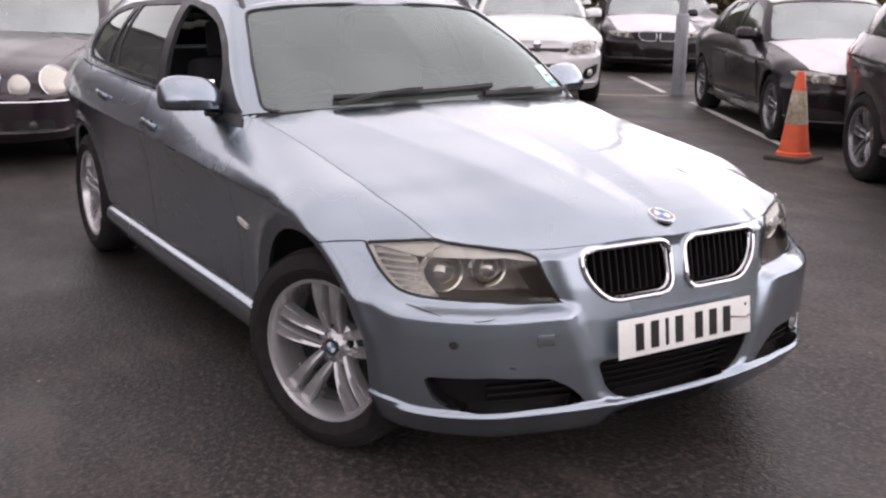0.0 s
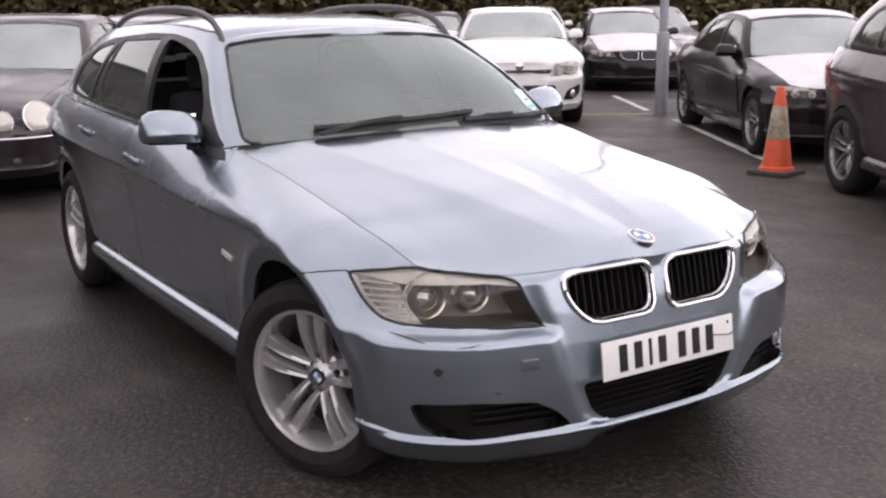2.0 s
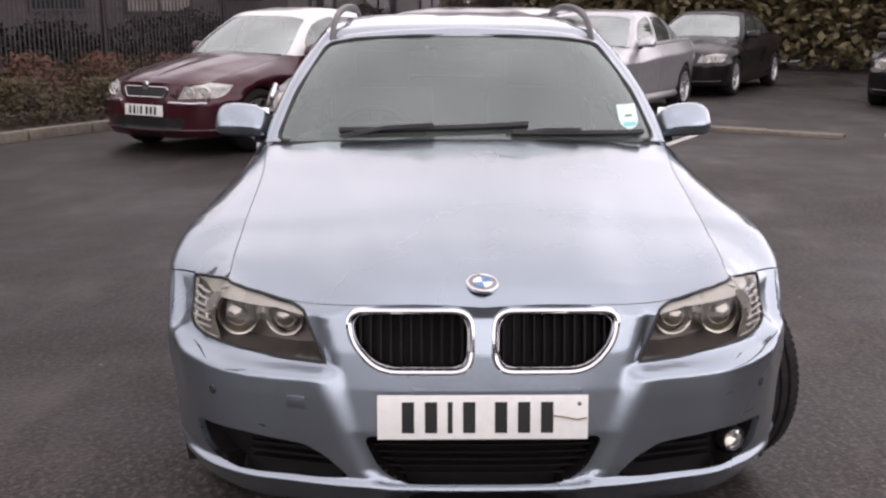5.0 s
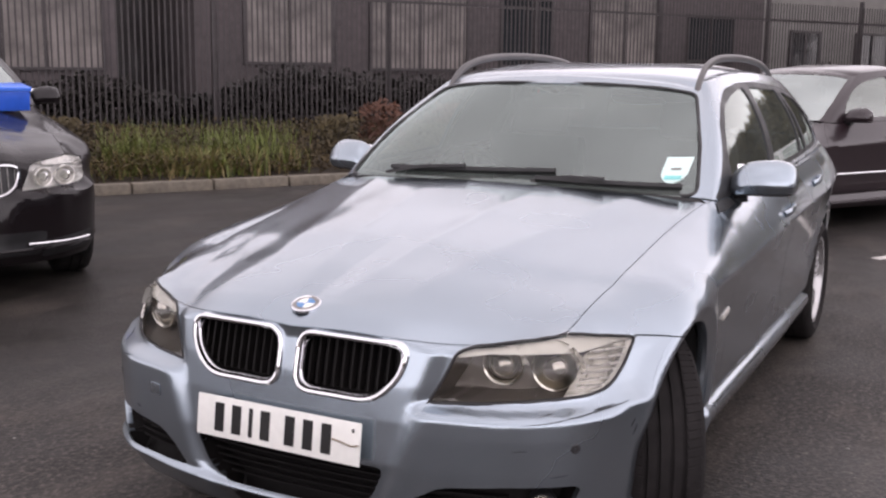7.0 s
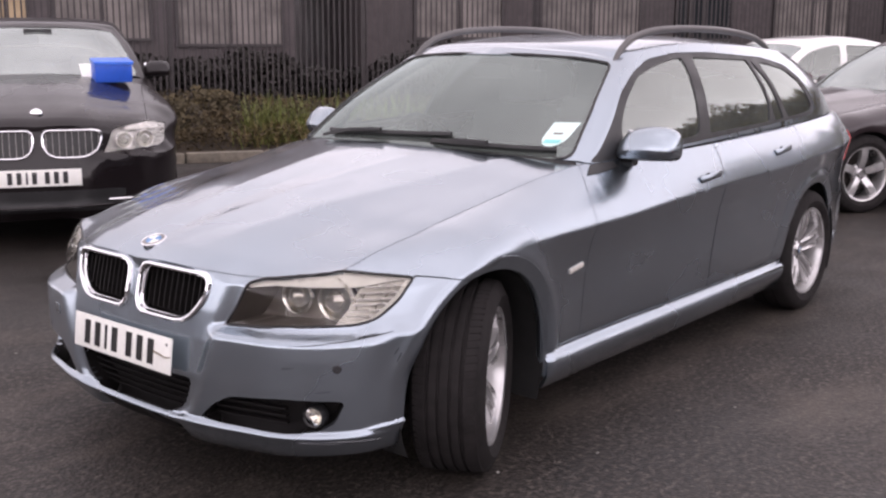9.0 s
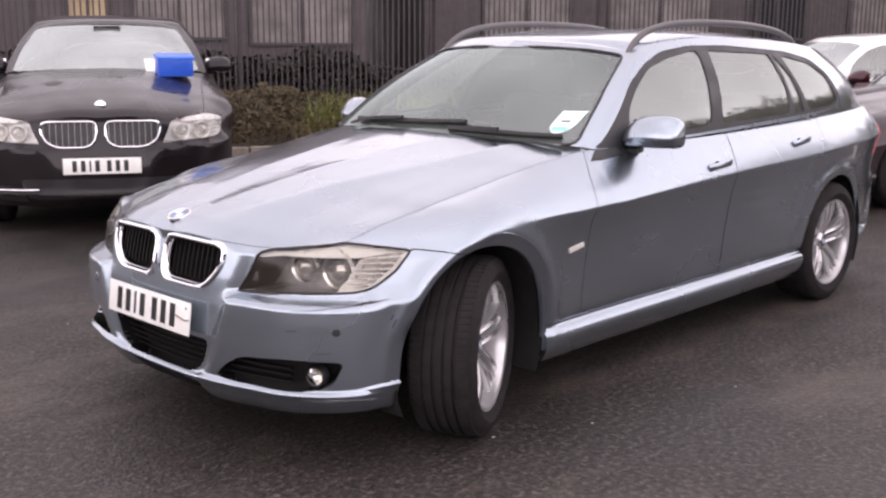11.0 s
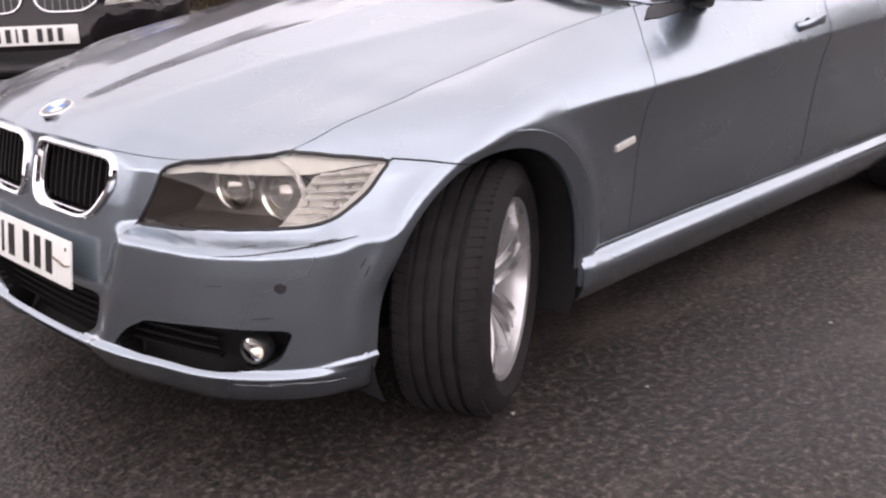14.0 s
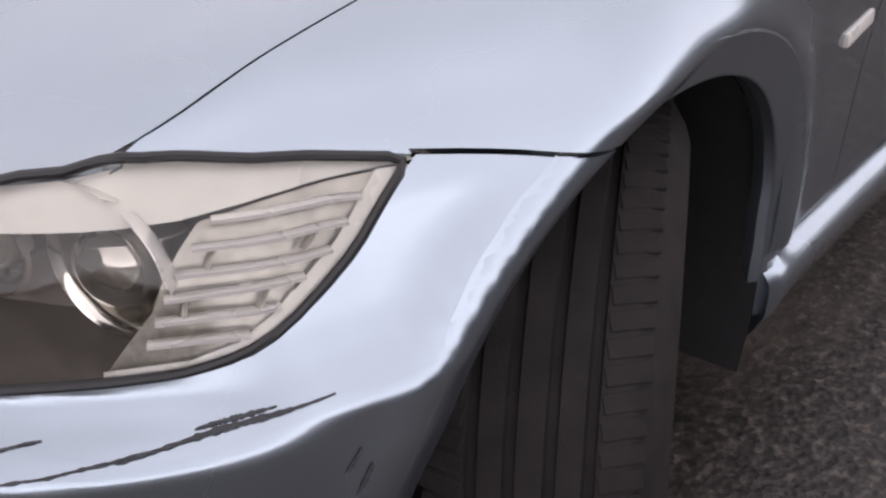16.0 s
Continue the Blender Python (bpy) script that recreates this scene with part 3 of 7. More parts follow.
class Shape:
    """The sheets of one car's body, from the lists above bent to its own length, width and height."""

    def __init__(self, wheelbase=2.76, front=0.80, rear=0.975, half=0.9, nose=1.0, roof=1.40, cowl=0.0, screen=0.0, saloon=0.0, crown=0.028, hero=False, fine=1.0):
        self.k = wheelbase / 2.76, front / 0.80, rear / 0.975, half / 0.9, nose, (roof - 0.97 * nose) / (1.40 - 0.97)
        self.hero, self.cowl, self.screen, self.saloon = hero, cowl, screen, saloon
        n = int(NS * fine)
        O, T = spline(OUTLINE, n), spline(TOP, n)
        sh, bo = spline(SHOULDER, n)[:, 0], spline(BOTTOM, n)[:, 0]
        d = np.gradient(O, axis=0)
        nrm = np.stack([-d[:, 1], d[:, 0]], 1) * -1
        nrm /= np.linalg.norm(nrm, axis=1)[:, None]
        nrm[0], nrm[-1] = (1, 0), (-1, 0)
        # the bonnet's side edge runs straight back from the corner by the headlight
        j0 = int(round(5 * (n - 1) / (len(OUTLINE) - 1)))
        j1 = j0 + int(14 * fine)
        ya, yb = (O[j, 1] - nrm[j, 1] * T[j, 0] for j in (j0, j1))
        for j in range(j0, j1):
            T[j, 0] = (O[j, 1] - (ya + (yb - ya) * (j - j0) / (j1 - j0))) / nrm[j, 1]
        nl, nu = int((56 if hero else 44) * fine), int(16 * fine)
        rows = []
        wf, wr = smooth(0.03, 0.30, nrm[:, 0]), smooth(0.3, 0.75, -nrm[:, 0])
        x = O[:, 0]
        low = np.clip(np.concatenate([np.linspace(0, 0.28, nl * 2 // 5), np.linspace(0.28, 1, nl - nl * 2 // 5 + 1)[1:]]), 0, 1)

        def inset(z):
            yv = np.interp(z, (0.25, 0.30, 0.39, 0.56, 0.70), (0.225, 0.285, 0.325, 0.385, 0.43)) if hero else 0.215 + (z - 0.27) * 0.40
            mid = 1 - (smooth(yv - 0.016, yv + 0.038, np.abs(O[:, 1])) if hero else smooth(yv - 0.03, yv + 0.05, np.abs(O[:, 1])))
            turn = 1 - smooth(0.35, 0.75, nrm[:, 0])
            corner = np.interp(z, *P_CORNER.T) * (1 - turn) + np.interp(z - 0.02 * turn, *P_WING.T) * turn
            f = corner * (1 - mid) + (np.interp(z, *P_MID.T) + 0.014) * mid
            door = smooth(0.12, 0.45, -x) if hero else 0.0
            side = np.interp(z, *P_SIDE.T) * (1 - door) + np.interp(z + (0.79 - sh) * smooth(0.45, 0.70, z), *P_DOOR.T) * door
            v = f * wf + np.interp(z, *P_TAIL.T) * wr + side * (1 - wf - wr)
            if hero:
                r = np.hypot(x - 0.05, z - 0.325)
                v = v * (1 - 0.96 * (1 - smooth(0.385, 0.435, r)) * smooth(0.42, 0.52, z) * smooth(0.0, 0.1, x))
            for cx in (0, -2.76):
                r = np.hypot(x - cx - (0.05 if cx == 0 and hero else 0), z - 0.325)
                if hero and cx == 0:
                    v = v - 0.012 * np.exp(-((np.maximum(r - ARCH_R, 0) / 0.036) ** 2)) * smooth(0.26, 0.34, z) * (1 - 0.5 * wf)
                    v = v + 0.5 * np.clip(ARCH_R - r, 0, 0.06) * smooth(0.17, 0.23, z) * (1 - 0.5 * wf)
                else:
                    v = v - 0.015 * np.exp(-(((r - 0.388) / 0.027) ** 2)) * smooth(0.28, 0.4, z) * (1 - 0.6 * wf)
            return v

        for f in low:
            z = bo + (sh - bo) * f
            rows.append(np.column_stack([O - nrm * inset(z)[:, None], z]))
        i0, e = inset(sh), 1 - (0.86 * smooth(-0.05, 0.85, -x) if hero else smooth(0.15, 0.75, -x))
        for a in np.linspace(0, 1, nu)[1:]:
            an = a * math.pi / 2
            fw = 0.65 * smooth(0.06, 0.28, x)
            gi = ((1 - math.cos(an)) * (1 - fw) + a * fw) * e + a * (1 - e)
            gz = (math.sin(an) * (1 - fw) + (a + 0.08 * math.sin(math.pi * a)) * fw) * e + (a + (0.03 if hero else 0.07) * math.sin(math.pi * a)) * (1 - e)
            z = sh + (T[:, 1] - sh) * gz
            rows.append(np.column_stack([O - nrm * (i0 + (T[:, 0] - i0) * gi)[:, None], z]))
        S = np.array(rows)
        self.n, self.top = n, S[-1]
        idx = lambda i: int(round(i * (n - 1) / (len(OUTLINE) - 1)))
        self.junc, self.corner = idx(5), idx(11)
        self.side = S
        # bonnet: a patch between the shell's upper edge, the cowl and the middle line
        fr, sd = self.top[: self.junc + 1], self.top[self.junc : self.corner + 1]
        nv, nu2 = len(fr), 40
        v, u = np.linspace(0, 1, nv), np.linspace(0, 1, nu2)
        tt = np.linspace(0, 1, len(sd))
        sd = np.stack([np.interp(u, tt, sd[:, c]) for c in range(3)], 1)
        back = np.column_stack([-0.475 - 0.19 * v**2.2 + (sd[-1, 0] + 0.665) * v, sd[-1, 1] * v, 0.988 - (0.988 - sd[-1, 2]) * v**2])
        ctr = np.column_stack([np.interp(u, [0, 1], [fr[0, 0], back[0, 0]]), 0 * u, np.interp(u, [0, 0.05, 0.12, 0.25, 0.45, 0.7, 1], [fr[0, 2], 0.756, 0.783, 0.824, 0.876, 0.933, 0.988])])
        P = np.zeros((nu2, nv, 3))
        for a in range(nu2):
            for b in range(nv):
                for c in range(3):
                    w = v[b] if c < 2 else v[b] ** 2.0
                    q = v[b]
                    P[a, b, c] = (1 - w) * ctr[a, c] + w * sd[a, c] + (1 - u[a]) * fr[b, c] + u[a] * back[b, c]
                    P[a, b, c] -= (1 - u[a]) * ((1 - w) * fr[0, c] + w * fr[-1, c]) + u[a] * ((1 - w) * back[0, c] + w * back[-1, c])
                # two pairs of creases run from the nose, spreading towards the windscreen
                xx, yy = P[a, b, 0], P[a, b, 1]
                fade = smooth(0.03, 0.22, u[a])
                for y0, slope, h, w in ((0.064, 0.13, 0.0028 * (1 - smooth(0.75, 1.0, u[a])), 0.075), (0.225, 0.24, 0.0050, 0.15)):
                    d = abs(yy - y0 - slope * (0.67 - xx)) / w
                    P[a, b, 2] += h * fade * max(0.0, 1 - d) ** 2
        self.bonnet = P
        # greenhouse
        g0, g1 = np.array(BELT, float), np.array(ROOF, float)
        if saloon:
            for g, xe, x0 in ((g0, -3.62, -2.0), (g1, -3.28, -1.7)):
                kx = g[:, 0] < x0
                g[kx, 0] = x0 + (g[kx, 0] - x0) * (1 - saloon * (0.36 if g is g0 else 0.55))
        g0, g1 = spline(g0, int(141 * fine)), spline(g1, int(141 * fine))
        G = []
        for f in np.linspace(0, 1, int(22 * fine)):
            p = g0 * (1 - f) + g1 * f
            dd = np.gradient(p, axis=0)
            nn = np.stack([-dd[:, 1], dd[:, 0]], 1) * -1
            nn /= np.linalg.norm(nn, axis=1)[:, None] + 1e-9
            nn[0], nn[-1] = (1, 0), (-1, 0)
            p[:, :2] += nn * 0.03 * math.sin(math.pi * f) ** 0.9
            p[:, 2] += 0.012 * math.sin(math.pi * f)
            G.append(p)
        self.green = np.array(G)
        e1 = self.green[-1]
        ci = int(round(3 * (len(e1) - 1) / (len(ROOF) - 1)))
        ce = int(round(9 * (len(e1) - 1) / (len(ROOF) - 1)))
        fr, sd, bk = e1[: ci + 1], e1[ci : ce + 1], e1[ce:][::-1]
        nv, nu3 = len(fr), len(sd)
        v, u = np.linspace(0, 1, nv), np.linspace(0, 1, nu3)
        bk = np.stack([np.interp(v, np.linspace(0, 1, len(bk)), bk[:, c]) for c in range(3)], 1)
        R = np.zeros((nu3, nv, 3))
        top = sd[:, 2] + crown * np.sin(np.pi * np.clip(u * 0.9 + 0.1, 0, 1)) ** 0.7 + 0.012
        mix0, mix1 = smooth(0.16, 0, u), smooth(0.86, 1, u)
        for a in range(nu3):
            for b in range(nv):
                xx = (fr[b, 0] * (1 - u[a]) + bk[b, 0] * u[a]) + (sd[a, 0] - (sd[0, 0] * (1 - u[a]) + sd[-1, 0] * u[a])) 
                yy = sd[a, 1] * (v[b] + (fr[b, 1] / fr[-1, 1] - v[b]) * (1 - u[a]))
                zz = top[a] + (sd[a, 2] - top[a]) * v[b] ** 2.6
                zz = zz * (1 - mix0[a] - mix1[a]) + fr[b, 2] * mix0[a] + bk[b, 2] * mix1[a]
                R[a, b] = xx, yy, zz
        self.roof = R
        # deck between the shell's upper edge and the window line, behind the cowl
        a, b = self.top[self.corner :], g0[int(round(3 * (len(g0) - 1) / (len(BELT) - 1))) :]
        m = max(len(a), len(b))
        t = np.linspace(0, 1, m)
        a, b = (np.stack([np.interp(t, np.linspace(0, 1, len(q)), q[:, c]) for c in range(3)], 1) for q in (a, b))
        self.deck = np.array([a * (1 - f) + b * f - np.array([0, 0, 0.004]) * f for f in np.linspace(0, 1, 6)])

    def bend(self, p):
        """A point of the first car's body to this car's proportions."""
        kw, kf, kr, ky, kz, kt = self.k
        x, y, z = p
        x = x * kf if x > 0 else x * kw if x > -2.76 else -2.76 * kw + (x + 2.76) * kr
        up = max(0.0, min(1.0, (z - 0.6) / 0.4))
        fwd = max(0.0, min(1.0, (x + 2.6) / 1.0)) * max(0.0, min(1.0, 1 - x / 0.6))
        x += self.cowl * up * fwd
        if z > 0.97:
            x += self.screen * min(1, (z - 0.97) / 0.35) * fwd
        z = z * kz if z < 0.97 else 0.97 * kz + (z - 0.97) * kt
        return Vector((x, y * ky, z))

    def sheet(self, P, flip=False, both=True):
        """A sheet on the left side joined to its mirror image, welded along the middle."""
        P = np.asarray(P)
        b = grid([[self.bend(p) for p in r] for r in P], flip)
        if both:
            Q = P * np.array([1, -1, 1])
            grid([[self.bend(p) for p in r] for r in Q], not flip, b)
        bmesh.ops.remove_doubles(b, verts=b.verts, dist=2e-5)
        b.normal_update()
        mid = Vector((-1.4, 0, 0.45))
        if sum((f.calc_center_median() - mid).dot(f.normal) * f.calc_area() for f in b.faces) < 0:
            bmesh.ops.reverse_faces(b, faces=b.faces)
            b.normal_update()
        return b


def wheel(parent, x, y, out, steer=0.0, R=0.316, rim=0.222, width=0.225, style="twin", tread=False, fine=1, alloy=None):
    """An alloy wheel with its tyre; out: +1 on the left side of the car, -1 on the right."""
    m = pose(x, y, R, 0, 0, steer + (0 if out > 0 else 180))
    w = width / 2
    alloy = alloy or M_ALLOY
    n = 72 * fine
    # y is outwards
    b = lathe([(rim - 0.014, -w + 0.02), (rim - 0.02, w - 0.05), (rim - 0.012, w - 0.022), (rim - 0.008, w - 0.012), (rim + 0.004, w - 0.008), (rim + 0.006, w - 0.014)], n)
    spokes = 5
    face = w - 0.062
    if style == "twin":
        legs = [(a, s) for a in range(spokes) for s in (-1, 1)]
    else:
        legs = [(a, 0) for a in range(spokes if style == "five" else 7)]
        spokes = spokes if style == "five" else 7
    def spoke(s):
        """One straight leg; a twin leg runs beside its neighbour and widens towards the rim."""
        r0, r1 = 0.045, rim - 0.008
        P = []
        for f in np.linspace(0, 1, 10):
            r = r0 + (r1 - r0) * f
            off = s * (0.0235 + 0.0115 * f)
            hw = (0.0112 + 0.0130 * f) if s else (0.030 + 0.006 * f)
            dep = face + 0.034 * f + 0.012 * math.sin(math.pi * f) - 0.002 * f * f
            mid = -0.005 if s else 0.003
            sec = [(-hw, dep - 0.040), (-hw, dep - 0.006), (-hw + 0.0035, dep), (0, dep + mid), (hw - 0.0035, dep), (hw, dep - 0.006), (hw, dep - 0.040)]
            P.append([(r, yy, off + q) for q, yy in sec])
        g = grid(P)
        g.normal_update()
        if sum(f.normal.y for f in g.faces) < 0:
            bmesh.ops.reverse_faces(g, faces=g.faces)
        return g

    b = lathe([(0.001, face + 0.004), (0.030, face + 0.004), (0.036, face - 0.003), (0.060, face - 0.010), (0.078, face - 0.022), (0.082, face - 0.05)], 40, b)
    bmesh.ops.recalc_face_normals(b, faces=b.faces)
    wh = part("wheel", b, alloy, parent, m=m, sharp=40)
    made = {}
    for a, q in legs:
        turn = Matrix.Rotation(-2 * math.pi * (a + 0.25) / spokes, 4, "Y")
        if q not in made:
            made[q] = part("spoke", spoke(q), alloy, wh, m=turn, sharp=40)
        else:
            o = new("spoke", made[q].data)
            o.parent, o.matrix_basis = wh, turn
    # tyre with grooves
    sw = [(rim - 0.004, -w + 0.02), (rim + 0.012, -w + 0.004), (rim + 0.04, -w - 0.008), (R - 0.035, -w - 0.002), (R - 0.012, -w + 0.012), (R - 0.003, -w + 0.028)]
    pr = list(sw)
    gr = [-0.052, -0.018, 0.018, 0.052] if tread else [-0.03, 0.03]
    for g in gr:
        pr += [(R, g - 0.006), (R - 0.008, g - 0.004), (R - 0.008, g + 0.004), (R, g + 0.006)]
    pr += [(r, -yy) for r, yy in reversed(sw)]
    t = lathe(pr, n)
    bmesh.ops.recalc_face_normals(t, faces=t.faces)
    part("tyre", t, M_RUBBER, wh, "worn black rubber tyre", sharp=30)
    if tread:
        k = 84
        tb = bmesh.new()
        for sgn in (-1, 1):
            for q in range(k):
                a = 2 * math.pi * q / k
                bb = box(0.0185, 0.040, 0.006, 0.0012, seg=1)
                mm = Matrix.Rotation(-a, 4, "Y") @ Matrix.Translation((0, sgn * 0.079, R - 0.0045)) @ Matrix.Rotation(sgn * 0.22, 4, "Z") @ Matrix.Rotation(sgn * -0.16, 4, "X")
                tb = join(tb, bb, mm)
        tagged(part("tread", tb, M_RUBBER, wh, sharp=30), kind="stuff")
    d = lathe([(0.001, face - 0.07), (0.155, face - 0.07), (0.155, face - 0.095), (0.001, face - 0.095)], 36)
    part("brake_disc", d, M_DISC, wh)
    c = lathe([(0.001, face + 0.008), (0.027, face + 0.007), (0.030, face + 0.003)], 24)
    part("hub_cap", c, M_CHROME, wh)
    if fine > 1:
        part("cap_ring", lathe([(0.026, face + 0.0075), (0.018, face + 0.0085), (0.001, face + 0.0085)], 24), M_INK, wh)
        for k in range(4):
            q = bmesh.new()
            a0 = math.pi / 2 * k
            q.faces.new([q.verts.new((0, face + 0.0092, 0))] + [q.verts.new((0.017 * math.cos(a0 + t), face + 0.0092, 0.017 * math.sin(a0 + t))) for t in np.linspace(0, math.pi / 2, 7)][::-1])
            part("cap_quadrant", q, M_LBLUE if k % 2 else M_PLATE, wh, smooth=False)
    if tread or fine > 1:
        for q in range(5):
            a = 2 * math.pi * (q + 0.25) / 5
            at = (0.058 * math.cos(a), face - 0.012, 0.058 * math.sin(a))
            # near-black disc round the bolt paints in the darkness of its hole
            pocket = lathe([(0.001, 0.003), (0.0125, 0.003), (0.0145, 0.0045), (0.015, -0.008)], 18)
            bmesh.ops.translate(pocket, vec=at, verts=pocket.verts)
            part("bolt_hole_shade", pocket, M_DARK, wh)
            nb = lathe([(0.001, 0.008), (0.006, 0.008), (0.0075, 0.0), (0.0075, -0.015)], 6)
            bmesh.ops.translate(nb, vec=at, verts=nb.verts)
            part("wheel_bolt", nb, M_STEEL, wh, sharp=20)
    # near-black disc closes the view through the spokes, standing in for shade there
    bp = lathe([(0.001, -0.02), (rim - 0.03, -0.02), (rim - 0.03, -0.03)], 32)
    part("backing_disc", bp, M_DARK, wh)
    return wh


def number_plate(parent, m, w=0.52, h=0.111):
    """A white plate whose characters are plain dark bars."""
    b = box(0.006, w, h, 0.002)
    pl = part("number_plate", b, M_PLATE, parent, "white number plate with dark bars", m=m)
    cw, chh = w * 0.094, h * 0.70
    ys = [0.204, 0.146, 0.098, 0.050, -0.030, -0.088, -0.146]
    for q, y in enumerate(ys):
        bar = box(0.002, (0.012 if q == 2 else cw * 0.62) * w / 0.52, chh, 0.0, (0.0035, -y * w / 0.52 * 0.98 + 0.03 * w, 0))
        part("character_bar", bar, M_INK, pl, smooth=False)
    return pl

# ---- building a car from its shape ----
HEADLIGHT = [(0.392, 0.562), (0.425, 0.625), (0.452, 0.692), (0.50, 0.708), (0.56, 0.730), (0.62, 0.742), (0.674, 0.745), (0.679, 0.7308), (0.70, 0.7262), (0.723, 0.7210), (0.767, 0.7092), (0.806, 0.7022), (0.804, 0.680), (0.798, 0.641), (0.793, 0.612), (0.778, 0.593), (0.745, 0.581), (0.70, 0.578), (0.64, 0.576), (0.52, 0.567)]
SLIM = [(0.392, 0.602), (0.425, 0.645), (0.452, 0.688), (0.56, 0.712), (0.674, 0.728), (0.767, 0.722), (0.806, 0.716), (0.800, 0.690), (0.770, 0.655), (0.70, 0.634), (0.64, 0.624), (0.52, 0.608)]  # narrow lamp of the newer cars
KIDNEY = rounded([(0.029, 0.710), (0.027, 0.558), (0.262, 0.556), (0.330, 0.625), (0.340, 0.704)], 0.05, 6)
INTAKE = rounded([(-0.304, 0.392), (-0.262, 0.300), (-0.205, 0.262), (0.205, 0.262), (0.262, 0.300), (0.304, 0.392)], 0.03, 4)
FOG = rounded([(0.335, 0.278), (0.42, 0.274), (0.64, 0.272), (0.700, 0.278), (0.738, 0.304), (0.762, 0.372), (0.61, 0.378), (0.45, 0.362), (0.39, 0.330)], 0.02, 3)
DLO = rounded([(-0.705, 0.945), (-2.30, 0.998), (-2.90, 1.022), (-2.96, 1.06), (-2.90, 1.19), (-2.76, 1.272), (-2.5, 1.312), (-1.9, 1.342), (-1.6, 1.341), (-1.37, 1.316), (-1.204, 1.261), (-1.05, 1.186), (-0.88, 1.056), (-0.78, 0.982)], 0.05, 5)
WIN_F = rounded([(-0.935, 0.978), (-1.555, 0.998), (-1.655, 1.320), (-1.58, 1.320), (-1.40, 1.292), (-1.235, 1.252), (-1.084, 1.172), (-0.975, 1.085)], 0.05, 5)
WIN_R = rounded([(-1.65, 1.000), (-2.30, 1.013), (-2.335, 1.10), (-2.30, 1.305), (-1.735, 1.322)], 0.02, 3)
WIN_V = rounded([(-2.365, 1.014), (-2.475, 1.018), (-2.42, 1.20), (-2.345, 1.298), (-2.335, 1.298)], 0.01, 2)
WIN_Q = rounded([(-2.53, 1.022), (-2.86, 1.036), (-2.915, 1.07), (-2.86, 1.185), (-2.73, 1.255), (-2.50, 1.288), (-2.42, 1.29)], 0.03, 4)
SCREEN = rounded([(-0.703, 0.966), (-0.64, 0.962), (-0.3, 0.94), (0.3, 0.94), (0.64, 0.962), (0.703, 0.966), (0.653, 1.125), (0.555, 1.299), (0.43, 1.320), (0.2, 1.332), (-0.2, 1.332), (-0.43, 1.320), (-0.555, 1.299), (-0.653, 1.125)], 0.03, 4)


def mirrored(poly):
    return [(-a, b) for a, b in reversed(poly)]


def arch(cx, cz, r, fwd=1.0):
    """A wheel opening: round above, straight down below the hub."""
    return [(cx + fwd * r * max(math.cos(a), 0) + r * min(math.cos(a), 0), cz + r * math.sin(a)) for a in np.linspace(0, math.pi, 40)] + [(cx - r * 1.03, 0.05), (cx + fwd * r, 0.05)]


def side_test(s):
    return lambda c: c.y * s > 0.3


